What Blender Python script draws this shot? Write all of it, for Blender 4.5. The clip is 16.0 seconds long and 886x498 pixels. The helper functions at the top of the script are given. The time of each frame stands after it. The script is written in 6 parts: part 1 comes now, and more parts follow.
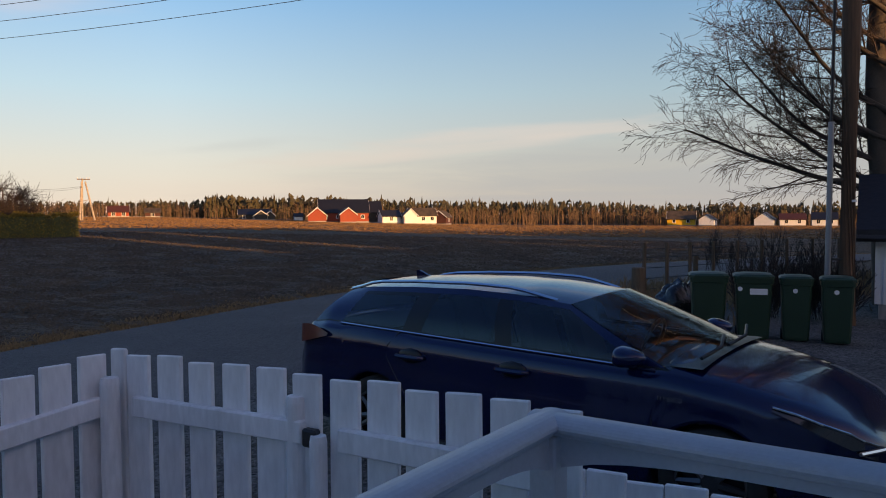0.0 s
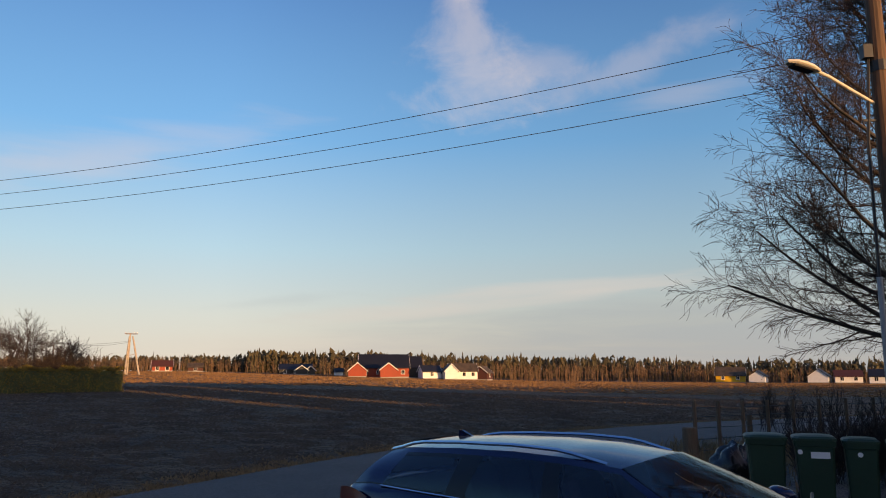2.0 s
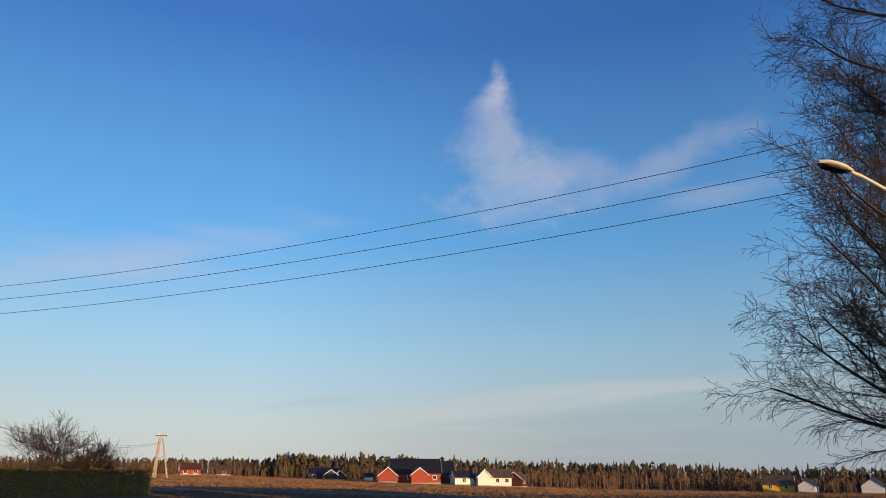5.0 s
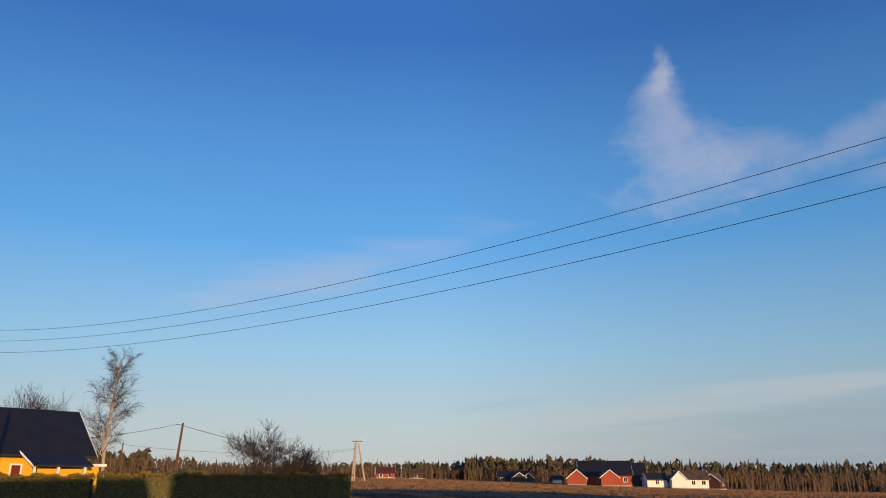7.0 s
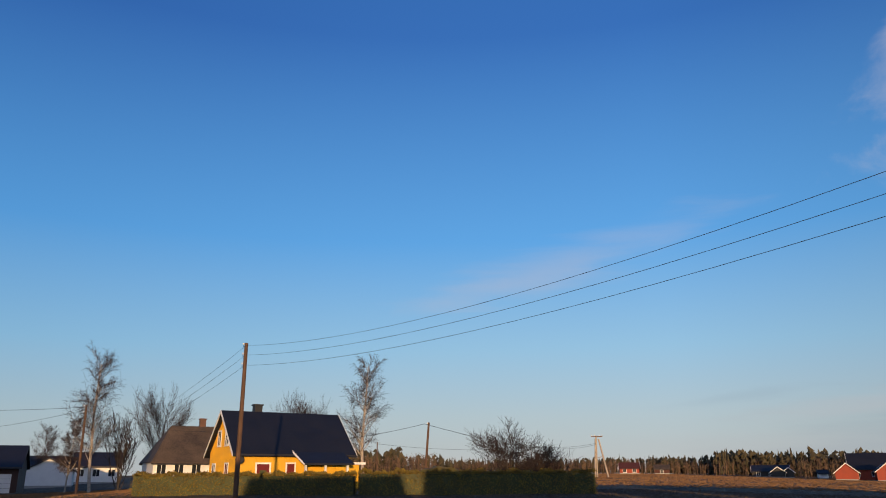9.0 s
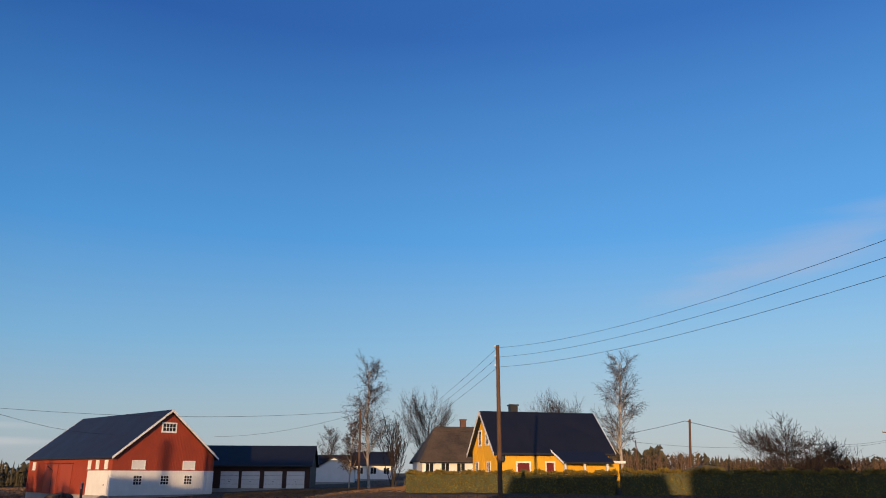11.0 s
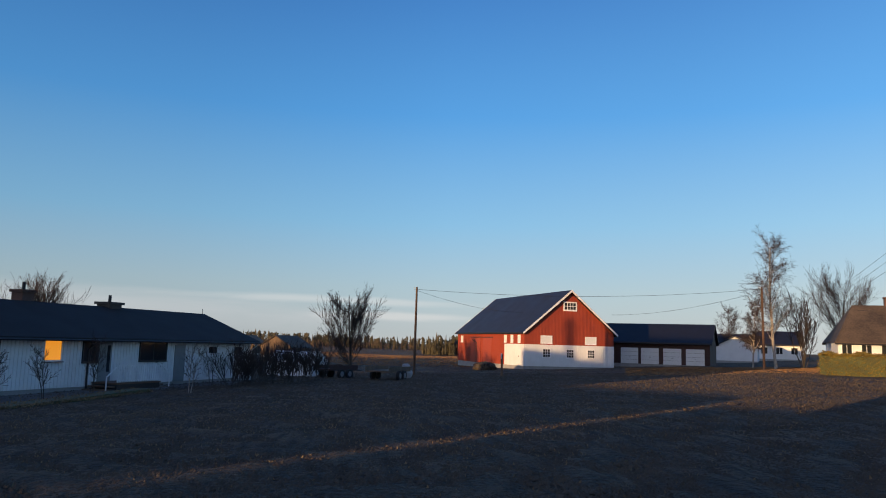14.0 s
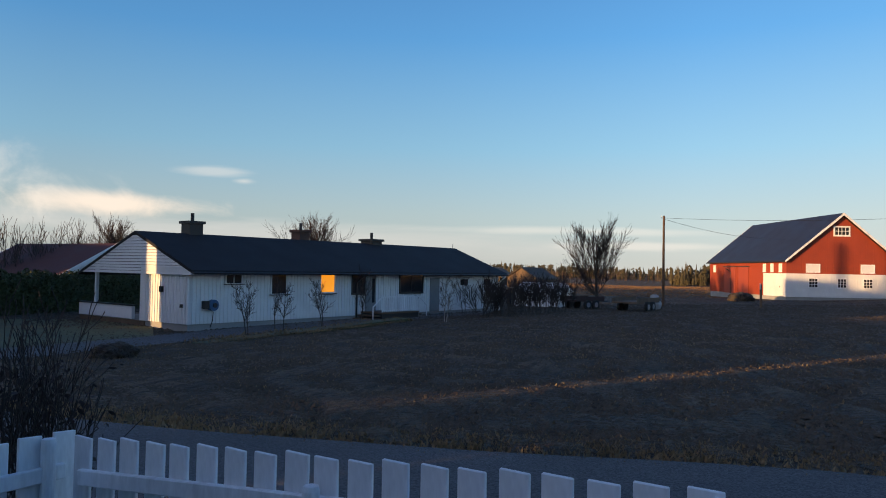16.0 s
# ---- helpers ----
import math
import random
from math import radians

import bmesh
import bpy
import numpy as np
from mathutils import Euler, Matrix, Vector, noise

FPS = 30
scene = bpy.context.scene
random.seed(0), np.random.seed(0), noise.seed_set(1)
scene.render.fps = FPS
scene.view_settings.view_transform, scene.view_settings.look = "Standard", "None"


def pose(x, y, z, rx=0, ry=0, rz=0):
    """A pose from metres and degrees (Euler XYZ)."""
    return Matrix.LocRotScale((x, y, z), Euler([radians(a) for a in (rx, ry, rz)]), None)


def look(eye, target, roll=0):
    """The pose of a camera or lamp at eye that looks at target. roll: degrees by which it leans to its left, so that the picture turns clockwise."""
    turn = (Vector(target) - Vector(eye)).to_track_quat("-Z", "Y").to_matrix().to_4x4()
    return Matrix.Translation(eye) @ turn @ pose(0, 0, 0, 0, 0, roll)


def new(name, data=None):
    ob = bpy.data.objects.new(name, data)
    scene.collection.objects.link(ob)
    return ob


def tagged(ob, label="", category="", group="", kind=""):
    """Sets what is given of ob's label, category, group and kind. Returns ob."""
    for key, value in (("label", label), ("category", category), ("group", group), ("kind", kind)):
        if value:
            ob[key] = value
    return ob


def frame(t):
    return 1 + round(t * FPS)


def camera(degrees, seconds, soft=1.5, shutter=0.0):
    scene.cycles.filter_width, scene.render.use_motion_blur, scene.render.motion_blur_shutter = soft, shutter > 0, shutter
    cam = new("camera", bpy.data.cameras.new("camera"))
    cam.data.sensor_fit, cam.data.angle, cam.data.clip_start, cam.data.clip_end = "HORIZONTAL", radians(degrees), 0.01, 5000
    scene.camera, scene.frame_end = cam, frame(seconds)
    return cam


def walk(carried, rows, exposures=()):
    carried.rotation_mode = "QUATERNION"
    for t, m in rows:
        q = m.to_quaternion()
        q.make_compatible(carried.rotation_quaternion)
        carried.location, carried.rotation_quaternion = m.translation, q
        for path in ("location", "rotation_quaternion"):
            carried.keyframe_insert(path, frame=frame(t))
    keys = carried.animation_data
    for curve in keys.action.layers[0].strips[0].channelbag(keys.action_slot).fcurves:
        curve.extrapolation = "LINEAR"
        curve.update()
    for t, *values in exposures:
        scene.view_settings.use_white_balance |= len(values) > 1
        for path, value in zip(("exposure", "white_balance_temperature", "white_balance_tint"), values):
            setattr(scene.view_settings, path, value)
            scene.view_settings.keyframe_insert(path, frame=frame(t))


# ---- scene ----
cam = camera(61.05, 16.0, soft=1.0)
# seconds, place, turn
PATH = [
    (0.0, -0.000, -0.000, 1.880, 87.44, 0.30, 0.00),
    (0.5, -0.003, -0.000, 1.887, 90.72, 0.23, 0.53),
    (1.0, -0.008, -0.000, 1.893, 94.31, 0.34, 1.75),
    (1.5, -0.012, -0.000, 1.900, 96.78, 0.24, 2.54),
    (2.0, -0.015, -0.000, 1.900, 99.22, 0.10, 3.08),
    (2.5, -0.017, -0.001, 1.900, 101.05, -0.07, 3.57),
    (3.0, -0.019, -0.001, 1.900, 102.70, -0.17, 3.89),
    (5.5, -0.034, -0.002, 1.900, 107.20, -0.48, 6.92),
    (6.0, -0.049, -0.004, 1.900, 107.31, -0.09, 10.30),
    (6.5, -0.069, -0.009, 1.900, 107.23, -0.04, 14.74),
    (7.0, -0.089, -0.015, 1.900, 106.98, -0.13, 19.14),
    (7.5, -0.109, -0.023, 1.900, 106.65, -0.19, 23.60),
    (8.0, -0.127, -0.032, 1.900, 106.49, -0.01, 27.98),
    (8.5, -0.144, -0.042, 1.900, 106.49, 0.03, 32.29),
    (9.0, -0.161, -0.053, 1.900, 106.70, 0.17, 36.70),
    (11.5, -0.234, -0.136, 1.900, 106.51, -0.52, 60.07),
    (12.0, -0.245, -0.156, 1.900, 106.34, -1.06, 64.69),
    (12.5, -0.254, -0.179, 1.900, 105.76, -1.73, 69.85),
    (13.0, -0.261, -0.202, 1.900, 104.34, -2.06, 74.94),
    (13.5, -0.266, -0.222, 1.900, 100.52, -1.90, 79.48),
    (14.0, -0.269, -0.245, 1.900, 97.15, -1.69, 84.42),
    (14.5, -0.270, -0.268, 1.900, 94.79, -1.36, 89.59),
    (15.0, -0.269, -0.290, 1.900, 93.13, -0.96, 94.24),
    (15.5, -0.267, -0.309, 1.900, 92.19, -0.80, 98.19),
    (16.0, -0.263, -0.330, 1.900, 91.52, -1.02, 102.81),
]
# seconds, stops, kelvin, tint
EXPOSURES = [(0.0, 0.46, 9000, 21), (1.5, 0.38, 8750, 19), (3.0, 0.34, 7750, 14), (5.5, 0.17, 6900, 10), (6.5, 0.13, 6750, 10), (8.0, -0.03, 6550, 10), (9.0, -0.04, 6500, 10), (12.5, 0.0, 6350, 10), (13.3, 0.04, 6450, 10), (14.0, 0.26, 6700, 10), (16.0, 0.54, 7500, 11)]
walk(cam, [(t, pose(*p)) for t, *p in PATH], EXPOSURES)

# ---- world and sun ----
SUN = Vector((0.70, -0.714, 0.060)).normalized()
world = bpy.data.worlds.new("sky")
scene.world = world
world.use_nodes = True
wn, wl = world.node_tree.nodes, world.node_tree.links
sky = wn.new("ShaderNodeTexSky")
sky.sky_type, sky.sun_disc = "NISHITA", False
sky.sun_elevation, sky.sun_rotation = math.asin(SUN.z), math.atan2(SUN.x, SUN.y)
sky.air_density, sky.dust_density, sky.ozone_density = 1.0, 0.6, 2.5


def wnode(op, a, b=None, c=None):
    """A maths node of the sky; numbers or sockets."""
    n = wn.new("ShaderNodeMath")
    n.operation = op
    for i, v in enumerate((a, b, c)):
        if v is None:
            continue
        if isinstance(v, (int, float)):
            n.inputs[i].default_value = v
        else:
            wl.new(v, n.inputs[i])
    return n.outputs[0]


wcoord, wxyz = wn.new("ShaderNodeTexCoord"), wn.new("ShaderNodeSeparateXYZ")
wl.new(wcoord.outputs["Generated"], wxyz.inputs[0])
wx, wy, wz = wxyz.outputs
height = wnode("MULTIPLY", wnode("ARCSINE", wz), 180 / math.pi)
bearing = wnode("MULTIPLY", wnode("ARCTAN2", wnode("MULTIPLY", wx, -1.0), wy), 180 / math.pi)
# clear evening blue, paler to the horizon; deeper at right angles to the sun
def sky_ramp(rows):
    r = wn.new("ShaderNodeValToRGB")
    while len(r.color_ramp.elements) < len(rows):
        r.color_ramp.elements.new(0.5)
    for e, (at, c) in zip(r.color_ramp.elements, rows):
        e.position, e.color = at, (*c, 1)
    wl.new(wnode("DIVIDE", wnode("MAXIMUM", height, 0.0), 90.0), r.inputs[0])
    return r.outputs[0]


def wmix(factor, a, b):
    n = wn.new("ShaderNodeMix")
    n.data_type = "RGBA"
    for v, i in ((factor, 0), (a, 6), (b, 7)):
        if isinstance(v, tuple):
            n.inputs[i].default_value = v
        else:
            wl.new(v, n.inputs[i])
    return n.outputs[2]


def wrange(v, a, b, lo, hi):
    n = wn.new("ShaderNodeMapRange")
    n.interpolation_type = "SMOOTHSTEP"
    for i, k in ((1, a), (2, b), (3, lo), (4, hi)):
        n.inputs[i].default_value = k
    wl.new(v, n.inputs[0])
    return n.outputs[0]


north = sky_ramp(((0.0, (0.455, 0.487, 0.50)), (0.045, (0.405, 0.50, 0.565)), (0.1, (0.275, 0.485, 0.68)), (0.19, (0.100, 0.345, 0.72)), (0.36, (0.031, 0.140, 0.45)), (0.6, (0.022, 0.10, 0.33)), (1.0, (0.025, 0.09, 0.27))))
west = sky_ramp(((0.0, (0.40, 0.46, 0.50)), (0.045, (0.33, 0.46, 0.56)), (0.1, (0.190, 0.42, 0.66)), (0.19, (0.067, 0.285, 0.65)), (0.36, (0.017, 0.096, 0.37)), (0.6, (0.016, 0.08, 0.29)), (1.0, (0.022, 0.085, 0.26))))
clear = wmix(wrange(bearing, 30.0, 100.0, 0.0, 1.0), north, west)
# brightness round the compass
turn_ramp = wn.new("ShaderNodeValToRGB")
turns = ((-180, 0.9), (-15, 0.84), (2, 0.95), (20, 1.14), (45, 1.10), (66, 1.03), (84, 1.02), (104, 0.86), (130, 0.74), (180, 0.9))
while len(turn_ramp.color_ramp.elements) < len(turns):
    turn_ramp.color_ramp.elements.new(0.5)
for e, (at, k) in zip(turn_ramp.color_ramp.elements, turns):
    e.position, e.color = (at + 180) / 360, (k / 2, k / 2, k / 2, 1)
wl.new(wnode("DIVIDE", wnode("ADD", bearing, 180.0), 360.0), turn_ramp.inputs[0])
deep = wn.new("ShaderNodeVectorMath")
deep.operation = "SCALE"
wl.new(clear, deep.inputs[0])
wl.new(wnode("MULTIPLY", turn_ramp.outputs[0], 2.0), deep.inputs["Scale"])
clear = deep.outputs[0]


def torn_noise(scale, rough, stretch, detail=8.0):
    w, mp = wn.new("ShaderNodeTexNoise"), wn.new("ShaderNodeMapping")
    mp.inputs["Scale"].default_value = (1.0, 1.0, stretch)
    wl.new(wcoord.outputs["Generated"], mp.inputs["Vector"])
    wl.new(mp.outputs[0], w.inputs["Vector"])
    w.inputs["Scale"].default_value, w.inputs["Detail"].default_value, w.inputs["Roughness"].default_value, w.inputs["Distortion"].default_value = scale, detail, rough, 0.4
    return wnode("MULTIPLY", wnode("SUBTRACT", w.outputs[0], 0.5), 2.6)


puff, streak = torn_noise(11.0, 0.60, 1.4), torn_noise(5.0, 0.55, 9.0)
PALE, ROSE, GREY, LIGHT = (0.62, 0.63, 0.66, 1), (0.50, 0.50, 0.60, 1), (0.27, 0.355, 0.46, 1), (0.47, 0.505, 0.56, 1)
SUNLIT = (0.74, 0.66, 0.62, 1)
# bearing, height, half-widths, tilt, weight, tone, noise, how torn
CLOUDS = ((-12.0, 22.4, 7.5, 1.7, -0.32, 0.30, ROSE, puff, 0.9), (-16.0, 20.0, 7.0, 1.1, -0.1, 0.26, ROSE, streak, 0.8), (-4.5, 22.8, 4.0, 1.3, 0.0, 0.30, ROSE, puff, 0.8),
          (27.0, 15.3, 12.0, 1.9, -0.23, 0.26, ROSE, streak, 0.8), (31.0, 14.0, 9.0, 1.2, -0.2, 0.18, ROSE, puff, 0.8),
          (-24.0, 2.4, 40.0, 4.4, -0.03, 0.85, GREY, streak, 0.5), (-9.0, 6.3, 13.0, 0.75, -0.03, 0.55, LIGHT, streak, 0.8), (8.0, 4.4, 10.0, 0.8, -0.12, 0.45, LIGHT, streak, 0.9),
          (-2.0, 5.0, 13.0, 0.5, -0.1, 0.4, LIGHT, streak, 1.0), (16.0, 5.1, 6.0, 0.5, -0.1, 0.18, GREY, streak, 0.9), (13.0, 2.0, 14.0, 1.0, 0.0, 0.3, LIGHT, streak, 0.7),
          (112.0, 2.1, 27.0, 1.25, 0.02, 0.62, LIGHT, streak, 0.5), (92.0, 3.0, 13.0, 0.35, 0.01, 0.45, PALE, streak, 0.7), (87.5, 1.9, 7.0, 0.35, 0.0, 0.55, PALE, streak, 0.7),
          (131.0, 3.0, 12.0, 1.0, 0.0, 0.6, LIGHT, streak, 0.6), (127.0, 4.2, 7.0, 0.95, 0.02, 0.9, SUNLIT, puff, 0.75), (120.0, 6.85, 2.6, 0.4, 0.0, 0.4, PALE, streak, 0.8), (117.8, 6.2, 1.0, 0.28, 0.0, 0.5, PALE, puff, 0.8),
          (152.0, 5.0, 22.0, 3.0, 0.0, 0.6, PALE, puff, 1.0))
sky_colour = clear
for ba, he, wa, we, tilt, weight, tone, tear, amount in CLOUDS:
    across = wnode("SUBTRACT", bearing, ba)
    u = wnode("DIVIDE", across, wa)
    v = wnode("DIVIDE", wnode("SUBTRACT", wnode("SUBTRACT", height, he), wnode("MULTIPLY", across, tilt)), we)
    d = wnode("SQRT", wnode("ADD", wnode("MULTIPLY", u, u), wnode("MULTIPLY", v, v)))
    inside = wnode("SUBTRACT", wnode("ADD", 1.0, wnode("MULTIPLY", tear, amount)), d)
    sky_colour = wmix(wrange(inside, -0.2, 0.9, 0.0, weight), sky_colour, tone)
# one torn wedge that narrows upward to a bright tip
fall = wnode("SUBTRACT", 30.6, height)
u = wnode("DIVIDE", wnode("ADD", wnode("SUBTRACT", bearing, 1.3), wnode("MULTIPLY", fall, 0.11)), wnode("ADD", 0.6, wnode("MULTIPLY", wnode("MAXIMUM", fall, 0.0), 0.46)))
v = wnode("DIVIDE", wnode("SUBTRACT", height, 24.6), 5.9)
d = wnode("SQRT", wnode("ADD", wnode("MULTIPLY", u, u), wnode("POWER", wnode("ABSOLUTE", v), 4.0)))
inside = wnode("SUBTRACT", wnode("ADD", 1.0, wnode("MULTIPLY", puff, 1.15)), d)
sky_colour = wmix(wrange(inside, -0.2, 1.1, 0.0, 0.44), sky_colour, (0.56, 0.56, 0.64, 1))
u, v = wnode("DIVIDE", wnode("SUBTRACT", bearing, 0.9), 1.0), wnode("DIVIDE", wnode("SUBTRACT", height, 28.6), 1.9)
d = wnode("SQRT", wnode("ADD", wnode("MULTIPLY", u, u), wnode("MULTIPLY", v, v)))
sky_colour = wmix(wrange(wnode("SUBTRACT", wnode("ADD", 0.9, wnode("MULTIPLY", puff, 1.5)), d), 0.0, 1.3, 0.0, 0.30), sky_colour, PALE)
air = wn.new("ShaderNodeMix")
air.data_type, air.blend_type = "RGBA", "ADD"
air.inputs[0].default_value = 0.03
wl.new(sky_colour, air.inputs[6])
wl.new(sky.outputs[0], air.inputs[7])
# pale warm glow round the low sun
dotn = wn.new("ShaderNodeVectorMath")
dotn.operation = "DOT_PRODUCT"
wl.new(wcoord.outputs["Generated"], dotn.inputs[0])
dotn.inputs[1].default_value = SUN
glare = wnode("POWER", wnode("MAXIMUM", dotn.outputs["Value"], 0.0), 3.0)
warm = wn.new("ShaderNodeMix")
warm.data_type, warm.blend_type = "RGBA", "ADD"
wl.new(glare, warm.inputs[0])
wl.new(air.outputs[2], warm.inputs[6])
warm.inputs[7].default_value = (0.62, 0.44, 0.27, 1)
wl.new(warm.outputs[2], wn["Background"].inputs["Color"])
wn["Background"].inputs["Strength"].default_value = 0.9
sun = new("sun", bpy.data.lights.new("sun", "SUN"))
sun.data.energy, sun.data.angle, sun.data.color = 4.8, radians(0.5), (1.0, 0.62, 0.30)
sun.matrix_world = look(SUN * 50, (0, 0, 0))


# ---- materials ----
def material(name, base, rough=0.7, metal=0.0, var=0.25, scale=3.0, fine=40.0, bump=0.2, tint=None, stretch=(1, 1, 1), rand=0.0, coat=0.0):
    """A node material: two scales of noise in colour and roughness, and a fine relief."""
    m = bpy.data.materials.new(name)
    m.use_nodes = True
    n, l = m.node_tree.nodes, m.node_tree.links
    b = n["Principled BSDF"]
    b.inputs["Metallic"].default_value = metal
    b.inputs["Coat Weight"].default_value = coat
    co, mp = n.new("ShaderNodeTexCoord"), n.new("ShaderNodeMapping")
    mp.inputs["Scale"].default_value = stretch
    l.new(co.outputs["Object"], mp.inputs["Vector"])
    big, small = n.new("ShaderNodeTexNoise"), n.new("ShaderNodeTexNoise")
    for t, s in ((big, scale), (small, fine)):
        t.inputs["Scale"].default_value, t.inputs["Detail"].default_value = s, 5.0
        l.new(mp.outputs[0], t.inputs["Vector"])
    ramp = n.new("ShaderNodeMix")
    ramp.data_type = "RGBA"
    dark = [c * (1 - var) for c in base]
    lite = [min(1, c * (1 + var)) for c in (tint or base)]
    ramp.inputs[6].default_value, ramp.inputs[7].default_value = (*dark, 1), (*lite, 1)
    add = n.new("ShaderNodeMath")
    add.operation = "MULTIPLY_ADD"
    l.new(small.outputs[0], add.inputs[0])
    add.inputs[1].default_value = 0.7
    sub = n.new("ShaderNodeMath")
    sub.operation = "SUBTRACT"
    l.new(big.outputs[0], sub.inputs[0])
    sub.inputs[1].default_value = 0.35
    l.new(sub.outputs[0], add.inputs[2])
    wide = n.new("ShaderNodeMapRange")
    wide.inputs[1].default_value, wide.inputs[2].default_value = 0.2, 0.8
    l.new(add.outputs[0], wide.inputs[0])
    l.new(wide.outputs[0], ramp.inputs[0])
    colour = ramp.outputs[2]
    if rand:
        info, hsv, mr = n.new("ShaderNodeObjectInfo"), n.new("ShaderNodeHueSaturation"), n.new("ShaderNodeMapRange")
        mr.inputs[3].default_value, mr.inputs[4].default_value = 1 - rand, 1 + rand
        l.new(info.outputs["Random"], mr.inputs[0])
        l.new(mr.outputs[0], hsv.inputs["Value"])
        l.new(colour, hsv.inputs["Color"])
        colour = hsv.outputs[0]
    l.new(colour, b.inputs["Base Color"])
    rr = n.new("ShaderNodeMapRange")
    rr.inputs[3].default_value, rr.inputs[4].default_value = max(0, rough - 0.12), min(1, rough + 0.12)
    l.new(big.outputs[0], rr.inputs[0])
    l.new(rr.outputs[0], b.inputs["Roughness"])
    if bump:
        bp = n.new("ShaderNodeBump")
        bp.inputs["Strength"].default_value, bp.inputs["Distance"].default_value = bump, 0.3 / fine
        l.new(small.outputs[0], bp.inputs["Height"])
        l.new(bp.outputs[0], b.inputs["Normal"])
    return m


def glass(name, tint, rough=0.02):
    m = bpy.data.materials.new(name)
    m.use_nodes = True
    n, l = m.node_tree.nodes, m.node_tree.links
    n.remove(n["Principled BSDF"])
    g, t, mx, fr = n.new("ShaderNodeBsdfGlossy"), n.new("ShaderNodeBsdfTransparent"), n.new("ShaderNodeMixShader"), n.new("ShaderNodeFresnel")
    fr.inputs[0].default_value = 1.8
    g.inputs["Roughness"].default_value = rough
    t.inputs["Color"].default_value = (*tint, 1)
    l.new(fr.outputs[0], mx.inputs[0])
    l.new(t.outputs[0], mx.inputs[1])
    l.new(g.outputs[0], mx.inputs[2])
    l.new(mx.outputs[0], n["Material Output"].inputs[0])
    return m


